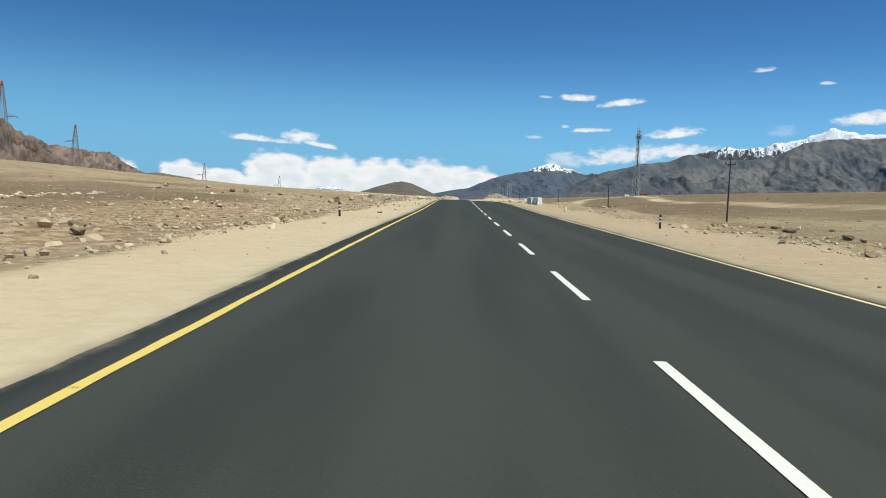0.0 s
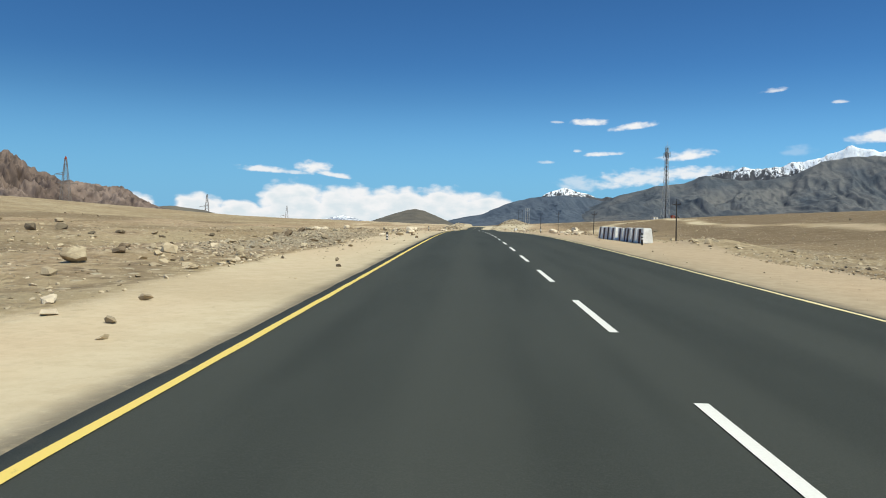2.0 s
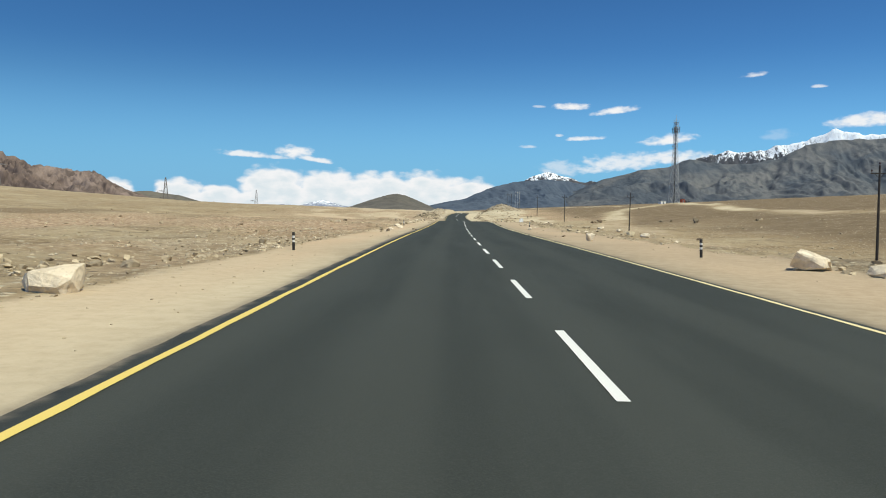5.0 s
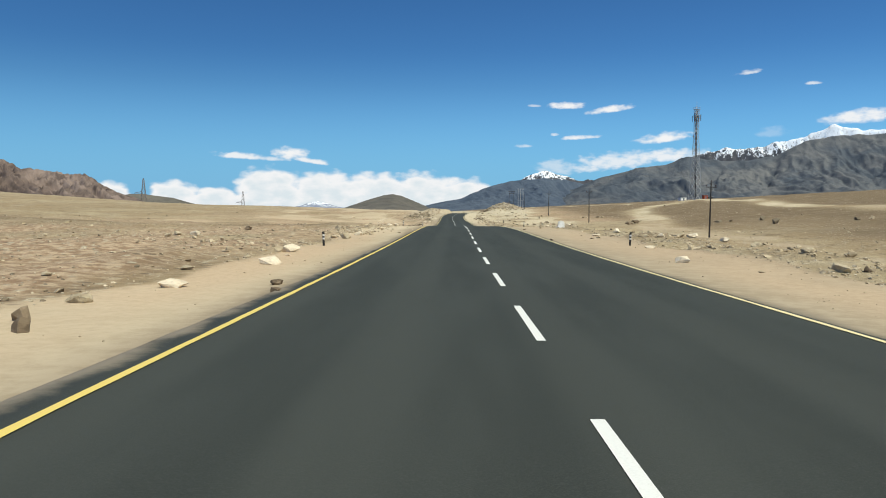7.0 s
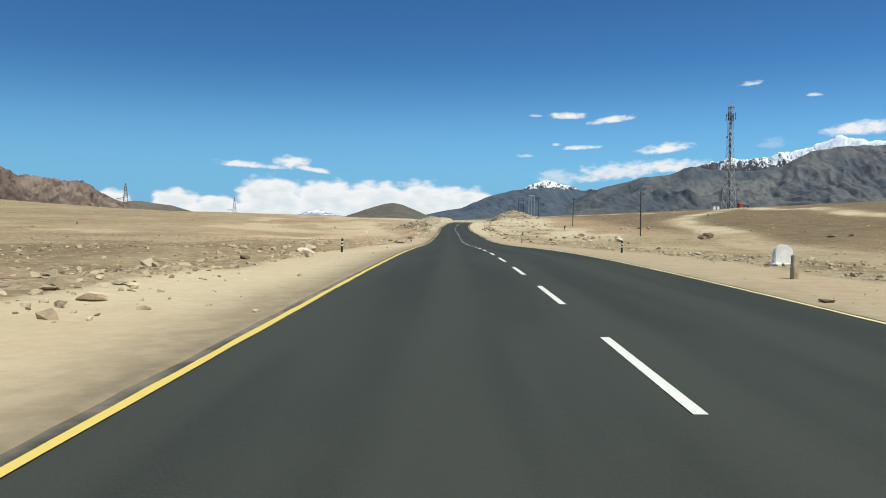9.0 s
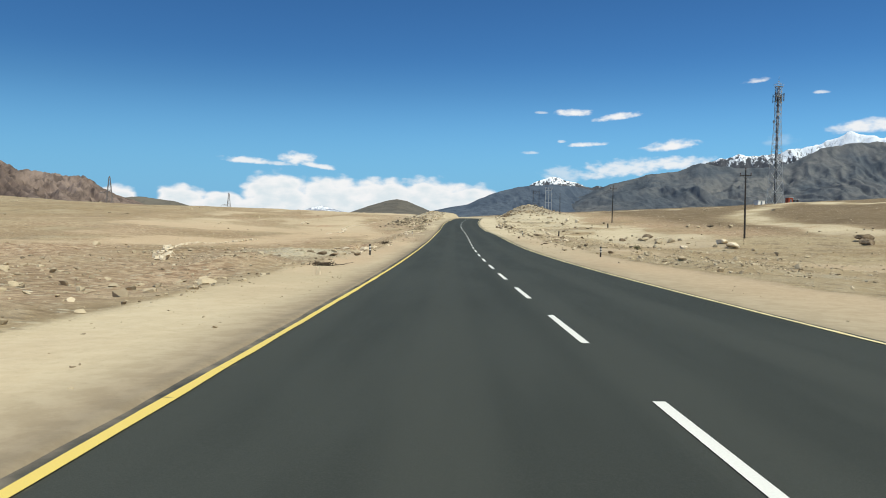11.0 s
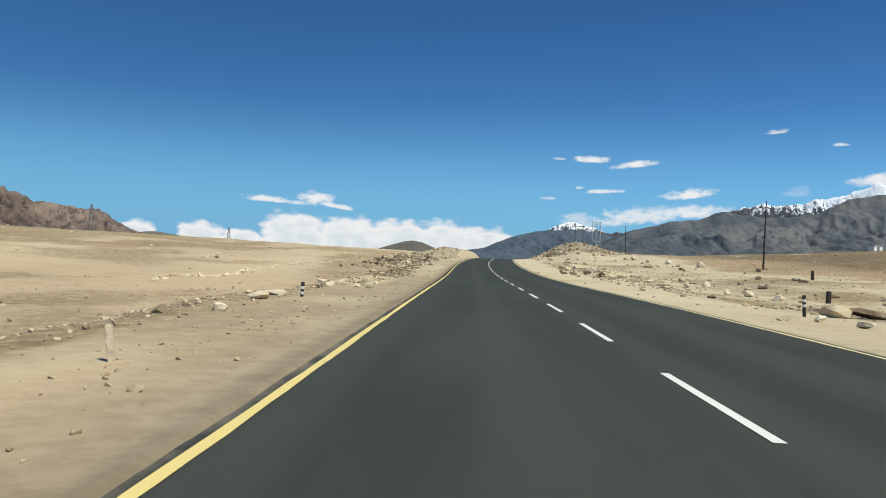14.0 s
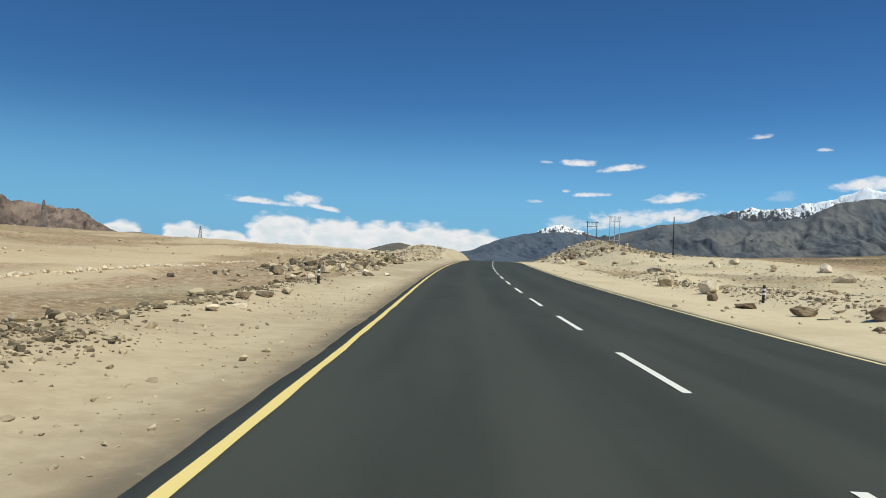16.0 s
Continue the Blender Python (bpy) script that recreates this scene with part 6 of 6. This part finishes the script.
def marker_post(x, y, lean=0.0, deep=0.0):
    """A round guide post: black with white bands."""
    ob = empty("marker_post", pose(x, y, gz(x, y) - 0.02 - deep, lean * 0.5, lean, 0), "short black roadside guide post with white bands", "post", "guide posts along the road")
    bm = bmesh.new()
    tube(bm, (0, 0, -0.1), (0, 0, 0.27), 0.045, 0.045, 12)
    part("base", bm, M_BLACK, ob, "black lower part")
    for z0, z1, mat, name in ((0.27, 0.34, M_POST_WHITE, "white_band"), (0.34, 0.40, M_BLACK, "black_band"),
                              (0.40, 0.47, M_POST_WHITE, "white_band"), (0.47, 0.55, M_BLACK, "black_band")):
        bm = bmesh.new()
        tube(bm, (0, 0, z0), (0, 0, z1), 0.0435 if mat is M_POST_WHITE else 0.045, 0.0435 if mat is M_POST_WHITE else 0.045, 12)
        part(name, bm, mat, ob)
    bm = bmesh.new()
    tube(bm, (0, 0, 0.55), (0, 0, 0.58), 0.048, 0.034, 12)
    part("cap", bm, M_BLACK, ob, "black cap")
    return ob


for y, d in ((32.2, -6.0), (80.6, -5.35), (131.5, -6.0), (183.0, -6.0), (228.8, -5.95), (280.6, -5.5), (330.6, -6.2), (381.0, -6.35)):
    marker_post(round(float(road_x(y)) + d, 2), y, random.Random(int(y)).uniform(-3, 3), 0.19 if y in (80.6, 330.6) else 0.0)
for y, d in ((33.0, 6.65), (80.3, 6.4), (131.0, 6.5), (184.9, 6.4), (234.3, 6.45), (283.4, 6.55), (331.5, 6.55), (381.5, 7.4)):
    marker_post(round(float(road_x(y)) + d, 2), y, random.Random(int(y) + 7).uniform(-3, 3))


def barrier_block(x, y, turn_deg, seed):
    """A tapered parapet block, whitewashed, with a maroon stripe up its road side."""
    r = random.Random(seed)
    ob = empty("barrier_block", pose(x, y, gz(x, y) - 0.03, r.uniform(-1, 1), r.uniform(-1.5, 1.5), turn_deg + r.uniform(-2.5, 2.5)),
               "whitewashed tapered concrete barrier block with a maroon stripe", "barrier", "barrier blocks along the verge")
    bm = bmesh.new()
    hl, hl2, w, w2, h = 0.66, 0.60, 0.27, 0.20, 0.76 + r.uniform(-0.02, 0.03)
    vs = box(bm, -1, -1, 0, 1, 1, 1)
    for v in vs:
        up = v.co.z > 0.5
        v.co = Vector((v.co.x * (w2 if up else w), v.co.y * (hl2 if up else hl), h if up else 0))
    bmesh.ops.bevel(bm, geom=bm.edges[:], offset=0.03, segments=2, affect="EDGES")
    bmesh.ops.subdivide_edges(bm, edges=[e for e in bm.edges if e.calc_length() > 0.3], cuts=4, use_grid_fill=True)
    for v in bm.verts:
        v.co += Vector((1, 0.6, 0.5)) * (noise.noise(v.co * 4 + Vector((seed, 0, 0))) * 0.008)
    part("block", bm, M_CONCRETE_WHITE, ob)
    for side in (-1, 1):
        bm = bmesh.new()
        q = [bm.verts.new((side * ((w + 0.004) + (w2 - w) * t), s * 0.20 + r.uniform(-0.01, 0.01), t * h)) for t in (0.03, 0.97) for s in (-1, 1)]
        f = bm.faces.new((q[0], q[1], q[3], q[2]))
        e = bmesh.ops.extrude_face_region(bm, geom=[f])
        for v in [g for g in e["geom"] if isinstance(g, bmesh.types.BMVert)]:
            v.co.x += side * 0.004
        bmesh.ops.recalc_face_normals(bm, faces=bm.faces)
        part("stripe", bm, M_MAROON, ob, "dark maroon painted stripe")
    return ob


for i in range(9):
    y = 82.7 + 1.5 * i
    barrier_block(round(7.55 + 0.018 * i + (0.16 if i in (3, 4) else 0), 2), round(y, 2), 0, 200 + i)


def kilometre_stone(x, y):
    """A whitewashed stone with a rounded head."""
    ob = empty("milestone", pose(x, y, gz(x, y) - 0.03, 0, 0, 6), "whitewashed milestone with a rounded top", "milestone")
    bm = bmesh.new()
    out = [(-0.30, 0), (0.30, 0), (0.29, 0.40)] + [(0.29 * math.cos(a), 0.40 + 0.25 * math.sin(a)) for a in np.linspace(0, math.pi, 13)[1:-1]] + [(-0.29, 0.40)]
    f = bm.faces.new([bm.verts.new((p[0], -0.09, p[1])) for p in out])
    e = bmesh.ops.extrude_face_region(bm, geom=[f])
    for v in [g for g in e["geom"] if isinstance(g, bmesh.types.BMVert)]:
        v.co.y += 0.18
    bmesh.ops.recalc_face_normals(bm, faces=bm.faces)
    bmesh.ops.bevel(bm, geom=[g for g in bm.edges if abs(g.verts[0].co.y - g.verts[1].co.y) < 0.01], offset=0.02, segments=2, affect="EDGES")
    part("stone", bm, M_CONCRETE_WHITE, ob)
    bm = bmesh.new()
    vs = box(bm, -0.38, -0.16, -0.05, 0.38, 0.16, 0.09)
    bmesh.ops.bevel(bm, geom=bm.edges[:], offset=0.02, segments=1, affect="EDGES")
    part("plinth", bm, M_CONCRETE_WHITE, ob)
    return ob


kilometre_stone(10.2, 221.5)


def stub(name, x, y, w, h, mat, label, lean_x=0.0, lean_y=0.0, taper=0.85):
    """A short squared post, set in the ground."""
    bm = bmesh.new()
    vs = box(bm, -w / 2, -w / 2, -0.15, w / 2, w / 2, h)
    for v in vs:
        if v.co.z > 0:
            v.co.x, v.co.y = v.co.x * taper, v.co.y * taper
    bmesh.ops.bevel(bm, geom=bm.edges[:], offset=w * 0.09, segments=2, affect="EDGES")
    ob = part(name, bm, mat, None)
    ob.matrix_basis = pose(x, y, gz(x, y), lean_x, lean_y, 8)
    return tagged(ob, label, "post")


stub("timber_post", 7.55, 214.8, 0.15, 0.52, M_ROCK, "weathered brownish post standing before a milestone")
stub("white_stub", 6.35, 55.6, 0.15, 0.36, M_ROCK_WHITE, "short whitish stub post on the verge", 0, 4)
stub("white_stub", -3.5, 264.1, 0.16, 0.25, M_ROCK_WHITE, "short whitish stone stub leaning on the sand", 3, -6, 0.8)
stub("pale_stub", -3.4, 318.7, 0.062, 0.36, M_ROCK_WHITE, "thin pale stub with dark stains, leaning slightly", 0, -7, 0.95)
stub("dark_stub", 14.3, 342.6, 0.17, 0.72, M_RUST, "thick dark square stub among the stones", 0, 2)
stub("dark_stub", 26.6, 372.0, 0.20, 0.75, M_RUST, "thick dark square stub among the stones", 0, -2)

bm = bmesh.new()
tube(bm, (-0.3, 0, 0.012), (0.3, 0.22, 0.014), 0.014, 0.011, 8)
rod = part("iron_rod", bm, M_RUST, None)
rod.matrix_basis = pose(9.1, 376.2, gz(9.1, 376.2))
tagged(rod, "thin rusty rod lying on the verge", "rod")


def dry_bush(x, y, w, h, seed, mat=None, label="dead dark bush of tangled dry twigs on the sand"):
    """A low tangle of twigs."""
    r = random.Random(seed)
    bm = bmesh.new()
    for _ in range(90):
        a = Vector((r.gauss(0, w * 0.3), r.gauss(0, w * 0.25), r.uniform(0, h * 0.35)))
        b = a + Vector((r.gauss(0, w * 0.22), r.gauss(0, w * 0.2), r.uniform(0.0, h * 0.4)))
        beam(bm, a, b, 0.022, 0.008)
    ob = part("dry_bush", bm, mat or M_TWIG, None)
    ob.matrix_basis = pose(x, y, gz(x, y) - 0.02)
    return tagged(ob, label, "bush")


dry_bush(-4.9, 303.0, 0.62, 0.42, 5)
# twigs added to fill in for the dark shade of a rooty hollow
dry_bush(-4.2, 269.4, 0.75, 0.3, 9, None, "dark tangle of twigs in place of a shaded hollow with roots")


def shrub(x, y, w, h, seed):
    """A small desert shrub: thin stems and many narrow leaves."""
    r = random.Random(seed)
    ob = empty("shrub", pose(x, y, gz(x, y)), "low grey-green desert shrub on the verge", "shrub", "desert shrubs")
    bm, bl = bmesh.new(), bmesh.new()
    for _ in range(26):
        a = r.uniform(0, 6.28)
        e = Vector((math.cos(a) * w * 0.5 * r.random(), math.sin(a) * w * 0.5 * r.random(), h * r.uniform(0.5, 1)))
        beam(bm, (0, 0, 0), e, 0.016, 0.006)
        for _ in range(14):
            c = e * r.uniform(0.5, 1.05) + Vector((r.gauss(0, 0.05), r.gauss(0, 0.05), r.gauss(0, 0.04)))
            u = Vector((r.gauss(0, 1), r.gauss(0, 1), r.gauss(0, 1))).normalized() * 0.045
            s = u.orthogonal().normalized() * 0.014
            bl.faces.new([bl.verts.new(p) for p in (c - u, c + s, c + u, c - s)])
    part("stems", bm, M_ROCK_DARK, ob)
    part("leaves", bl, M_SHRUB, ob)
    return ob


for i, (x, y, w) in enumerate(((-5.6, 421.5, 0.9), (-6.6, 423.0, 0.7), (12.6, 402.5, 0.6), (13.3, 296.0, 0.5))):
    shrub(x, y, w, w * 0.6, 60 + i)

# ---- poles, tower, pylons ----


def power_pole(x, y, h, turn_deg=0, arms=True):
    """A slim steel pole with a cross-arm and three pin insulators."""
    ob = empty("power_pole", pose(x, y, gz(x, y), 0, random.Random(int(y)).uniform(-0.8, 0.8), turn_deg), "slim dark steel power pole with a cross-arm", "power pole", "power poles across the plain")
    bm = bmesh.new()
    tube(bm, (0, 0, -0.4), (0, 0, h * 0.55), 0.105, 0.09, 10)
    tube(bm, (0, 0, h * 0.55), (0, 0, h), 0.085, 0.065, 10)
    part("shaft", bm, M_RUST, ob)
    if not arms:
        return tagged(ob, "slim dark steel power pole with a bare top")
    bm = bmesh.new()
    box(bm, -0.64, -0.04, h - 0.62, 0.64, 0.04, h - 0.54)
    arm = part("cross_arm", bm, M_RUST, ob)
    for px, pz in ((-0.57, h - 0.54), (0.57, h - 0.54), (0, h)):
        bm = bmesh.new()
        tube(bm, (px, 0, pz), (px, 0, pz + 0.16), 0.02, 0.02, 8)
        tube(bm, (px, 0, pz + 0.1), (px, 0, pz + 0.17), 0.075, 0.06, 10)
        tube(bm, (px, 0, pz + 0.17), (px, 0, pz + 0.25), 0.06, 0.03, 10)
        part("insulator", bm, M_INSUL, ob, "brown porcelain insulator")
    for s in (-1, 1):
        bm = bmesh.new()
        beam(bm, (s * 0.34, 0, h - 0.60), (s * 0.05, 0, h - 0.92), 0.03)
        part("stay", bm, M_RUST, arm)
    return ob


for x, y, h in ((30.9, 22.0, 7.6), (31.1, 94.2, 7.6), (31.2, 164.9, 7.2), (31.8, 246.2, 6.7), (32.2, 326.4, 7.4), (32.7, 398.2, 7.4), (32.9, 474.5, 5.9)):
    power_pole(x, y, h, -1, y != 474.5)


def h_frame(x, y, h, turn_deg, mat, legs, label):
    """A two-legged pole structure with beams and hanging insulators."""
    ob = empty("pole_structure", pose(x, y, gz(x, y), 0, 0, turn_deg), label, "power pole", "pole structures")
    for s in legs:
        bm = bmesh.new()
        tube(bm, (s * 1.2, 0, -0.4), (s * 1.2, 0, h), 0.1, 0.085, 8)
        part("leg", bm, mat, ob)
    for z, half_w in ((h - 0.25, 1.6), (h - 1.3, 1.3), (h * 0.45, 1.25)):
        bm = bmesh.new()
        box(bm, -half_w, -0.06, z - 0.06, half_w, 0.06, z + 0.06)
        part("beam", bm, mat, ob)
    for px in (-0.8, 0, 0.8):
        bm = bmesh.new()
        for k in range(5):
            tube(bm, (px, 0, h - 0.36 - 0.12 * k), (px, 0, h - 0.44 - 0.12 * k), 0.075, 0.05, 8)
        part("insulator", bm, M_INSUL, ob)
    return ob


h_frame(34.2, 552.0, 9.6, 4, M_RUST, (-1, 1), "two-legged dark steel pole structure with cross-beams")
h_frame(38.0, 543.0, 10.6, 4, M_GALV, (-1, 0, 1), "three-legged pale galvanised pole structure with cross-beams")


def lattice(bm_of, legs, heights, half_of, w_leg, w_brace):
    """Bays of cross bracing between four legs; bm_of gives the bmesh for each bay."""
    for k in range(len(heights) - 1):
        z0, z1 = heights[k], heights[k + 1]
        a, b = half_of(z0), half_of(z1)
        bm = bm_of(k)
        for i in range(4):
            (x0, y0), (x1, y1) = legs[i], legs[(i + 1) % 4]
            beam(bm, (x0 * a, y0 * a, z0), (x1 * b, y1 * b, z1), w_brace)
            beam(bm, (x1 * a, y1 * a, z0), (x0 * b, y0 * b, z1), w_brace)
            beam(bm, (x0 * b, y0 * b, z1), (x1 * b, y1 * b, z1), w_brace)


CORNERS = ((-1, -1), (1, -1), (1, 1), (-1, 1))


def telecom_tower(x, y, h):
    base = gz(x, y)
    ob = empty("telecom_tower", pose(x, y, base, 0, 0, 22), "tall galvanised lattice telecom tower with antenna panels", "telecom tower")
    h = h - base

    def half_w(z):
        return 2.2 + (0.85 - 2.2) * min(z / (h * 0.68), 1)
    hs = [0, 4.4, 8.4, 12, 15.3, 18.3, 21.1, 23.8, 26.3, 28.6, 30.8, 32.9, 34.9, 36.8, 38.6, 40.3]
    hs = [z * (h - 3.5) / 40.3 for z in hs]
    for cx, cy in CORNERS:
        bm = bmesh.new()
        for z0, z1 in zip(hs[:-1], hs[1:]):
            beam(bm, (cx * half_w(z0), cy * half_w(z0), z0 - 0.02), (cx * half_w(z1), cy * half_w(z1), z1 + 0.02), 0.14)
        leg = part("leg", bm, M_GALV, ob)
        bm = bmesh.new()
        box(bm, cx * 2.2 - 0.5, cy * 2.2 - 0.5, -1.2, cx * 2.2 + 0.5, cy * 2.2 + 0.5, 0.25)
        part("footing", bm, M_CONCRETE_WHITE, leg, "concrete footing")
    for z0, z1 in zip(hs[:-1], hs[1:]):
        a, b = half_w(z0), half_w(z1)
        for i in range(4):
            (x0, y0), (x1, y1) = CORNERS[i], CORNERS[(i + 1) % 4]
            for p, q in (((x0 * a, y0 * a, z0), (x1 * b, y1 * b, z1)), ((x1 * a, y1 * a, z0), (x0 * b, y0 * b, z1)), ((x0 * b, y0 * b, z1), (x1 * b, y1 * b, z1))):
                bm = bmesh.new()
                beam(bm, p, q, 0.1)
                part("brace", bm, M_GALV, ob)
    bm = bmesh.new()
    for s in (-0.34, 0.34):
        beam(bm, (s, -0.1, 0), (s, -0.1, hs[-1]), 0.09)
    for i in range(int(hs[-1] / 0.6)):
        beam(bm, (-0.34, -0.1, 0.5 + 0.6 * i), (0.34, -0.1, 0.5 + 0.6 * i), 0.05)
    part("ladder", bm, M_CABLE, ob, "dark ladder up the middle")
    bm = bmesh.new()
    box(bm, -0.42, 0.1, 0, 0.42, 0.26, hs[-2])
    part("cable_tray", bm, M_CABLE, ob, "dark bundle of cables")
    for zp in (hs[-3], hs[-1]):
        bm = bmesh.new()
        box(bm, -1.25, -1.25, zp, 1.25, 1.25, zp + 0.09)
        part("platform", bm, M_GALV, ob)
        bm = bmesh.new()
        for i in range(4):
            (x0, y0), (x1, y1) = CORNERS[i], CORNERS[(i + 1) % 4]
            beam(bm, (x0 * 1.25, y0 * 1.25, zp + 1), (x1 * 1.25, y1 * 1.25, zp + 1), 0.06)
            beam(bm, (x0 * 1.25, y0 * 1.25, zp), (x0 * 1.25, y0 * 1.25, zp + 1), 0.06)
        part("railing", bm, M_GALV, ob)
    for i, a in enumerate((20, 75, 140, 200, 260, 320)):
        ca, sa = math.cos(radians(a)), math.sin(radians(a))
        bm = bmesh.new()
        z0 = hs[-4] + (0.6 if i % 2 else 0)
        for v in box(bm, -0.22, -0.12, z0, 0.22, 0.12, z0 + 3.0):
            v.co = Vector((ca * 1.95 - sa * v.co.x + ca * v.co.y, sa * 1.95 + ca * v.co.x + sa * v.co.y, v.co.z))
        bmesh.ops.bevel(bm, geom=bm.edges[:], offset=0.05, segments=1, affect="EDGES")
        panel = part("antenna_panel", bm, M_PANEL, ob, "upright dark grey antenna panel")
        for dz in (0.5, 2.5):
            bm = bmesh.new()
            beam(bm, (ca * 0.9, sa * 0.9, z0 + dz), (ca * 1.9, sa * 1.9, z0 + dz), 0.08)
            part("bracket", bm, M_GALV, panel)
    for z0, a in ((hs[-6], 230), (hs[-7], 120)):
        ca, sa = math.cos(radians(a)), math.sin(radians(a))
        bm = bmesh.new()
        tube(bm, (ca * 1.2, sa * 1.2, z0), (ca * 1.65, sa * 1.65, z0), 0.5, 0.6, 16)
        part("dish", bm, M_GALV, ob, "round microwave dish")
    bm = bmesh.new()
    for cx, cy in CORNERS:
        beam(bm, (cx * 0.95, cy * 0.95, hs[-1]), (0, 0, h - 1.2), 0.09)
    beam(bm, (0, 0, h - 1.4), (0, 0, h + 0.6), 0.07)
    part("lightning_rod", bm, M_GALV, ob)
    return ob


telecom_tower(126.0, 544.5, 57.5)


def shelter(x, y, w, d, h, mat, name, label):
    ob = empty(name, pose(x, y, gz(x, y) - 0.1, 0, 0, 22), label, "shelter")
    bm = bmesh.new()
    box(bm, -w / 2, -d / 2, 0, w / 2, d / 2, h)
    bmesh.ops.bevel(bm, geom=bm.edges[:], offset=0.04, segments=1, affect="EDGES")
    part("wall", bm, mat, ob)
    bm = bmesh.new()
    box(bm, -w / 2 - 0.15, -d / 2 - 0.15, h, w / 2 + 0.15, d / 2 + 0.15, h + 0.14)
    part("roof", bm, M_GALV, ob)
    bm = bmesh.new()
    box(bm, -0.4, -d / 2 - 0.04, 0.1, 0.4, -d / 2 - 0.003, min(h - 0.25, 2.0))
    part("door", bm, M_PANEL, ob)
    return ob


shelter(118.6, 541.0, 3.4, 2.2, 2.0, M_CONCRETE_WHITE, "equipment_shelter", "small pale equipment shelter at the tower's foot")
shelter(129.5, 540.0, 2.2, 1.6, 2.6, M_REDPAINT, "generator_cabinet", "red generator cabinet at the tower's foot")
shelter(132.5, 543.0, 3.0, 2.0, 1.9, M_RUST, "equipment_shelter", "dark equipment shelter at the tower's foot")


def pylon(x, y, top, h, turn_deg):
    """A lattice transmission pylon with three pairs of arms."""
    ob = empty("pylon", pose(x, y, top - h, 0, 0, turn_deg), "steel lattice transmission pylon far across the plain", "pylon", "transmission pylons")

    def half_w(z):
        return 0.45 + 0.088 * (h - z)
    hs = [h - k for k in (0.06 * h, 5.2, 8.0, 11.0, 14.0, 17.4, 21.0)]
    while hs[-1] > 6:
        hs.append(hs[-1] - 5.0)
    hs = (hs + [0.0])[::-1]
    for cx, cy in CORNERS:
        bm = bmesh.new()
        for z0, z1 in zip(hs[:-1], hs[1:]):
            beam(bm, (cx * half_w(z0), cy * half_w(z0), z0), (cx * half_w(z1), cy * half_w(z1), z1), 0.28)
        part("leg", bm, M_PYLON, ob)
    bays = {}

    def bay(k):
        bays[k] = bmesh.new()
        return bays[k]
    lattice(bay, CORNERS, hs, half_w, 0.16, 0.12)
    for k in bays:
        part("bracing", bays[k], M_PYLON, ob)
    for drop, s, reach in ((14.2, -1, 7.8), (21.0, 1, 8.4), (21.0, -1, 6.4)):
        bm = bmesh.new()
        z = h - drop
        w = half_w(z)
        for oy in (-w, w):
            beam(bm, (s * w, oy, z), (s * reach, 0, z + 0.3), 0.3)
            beam(bm, (s * w * 0.9, oy * 0.9, z + 1.6), (s * reach, 0, z + 0.3), 0.3)
        arm = part("arm", bm, M_PYLON, ob)
        bm = bmesh.new()
        for k in range(7):
            tube(bm, (s * (reach + 0.1 * k), 0, z + 0.3 - 0.2 * k), (s * (reach + 0.1 * k), 0, z + 0.16 - 0.2 * k), 0.2, 0.12, 8)
        part("insulator", bm, M_INSUL, arm)
    bm = bmesh.new()
    w = half_w(hs[-1])
    for cx, cy in CORNERS:
        beam(bm, (cx * w, cy * w, hs[-1]), (cx * 0.2, cy * 0.2, h), 0.3)
    beam(bm, (0, 0, hs[-1]), (0, 0, h), 0.6)
    part("peak", bm, M_REDPAINT if y < 700 else M_PYLON, ob)
    return ob


for x, y, top in ((-273.0, 467.0, 61.0), (-310.3, 634.2, 49.6), (-287.5, 893.3, 31.6), (-250.6, 1116.3, 25.2)):
    pylon(x, y, top, max(26.0, top - gz(x, y)), 12)


# ---- lines of stones on the plain ----
stone_row([(-21.5, 34), (-21.7, 37.5), (-22.1, 42), (-23.2, 47), (-24.5, 53)], 190, 0.2, 301)
stone_row([(-15.6, 41.7), (-17.6, 49), (-18.4, 55)], 26, 0.2, 302)
stone_row([(-19.0, 58), (-21.5, 68), (-25.4, 88)], 40, 0.2, 306)
stone_row([(-11.0, 272), (-12.3, 276), (-14.2, 281.2), (-16.2, 287), (-19.6, 297), (-22.2, 306), (-23.0, 313), (-21.8, 318), (-19.8, 322)], 330, 0.25, 303)
stone_row([(-17.6, 354), (-16.8, 360), (-17.2, 367), (-17.6, 373), (-19.0, 380), (-20.0, 388), (-19.8, 395), (-18.2, 403), (-17.8, 413), (-17.6, 424)], 520, 0.25, 304)
stone_row([(-29.5, 396.8), (-30.4, 403.3), (-30.0, 411.0)], 40, 0.26, 305)
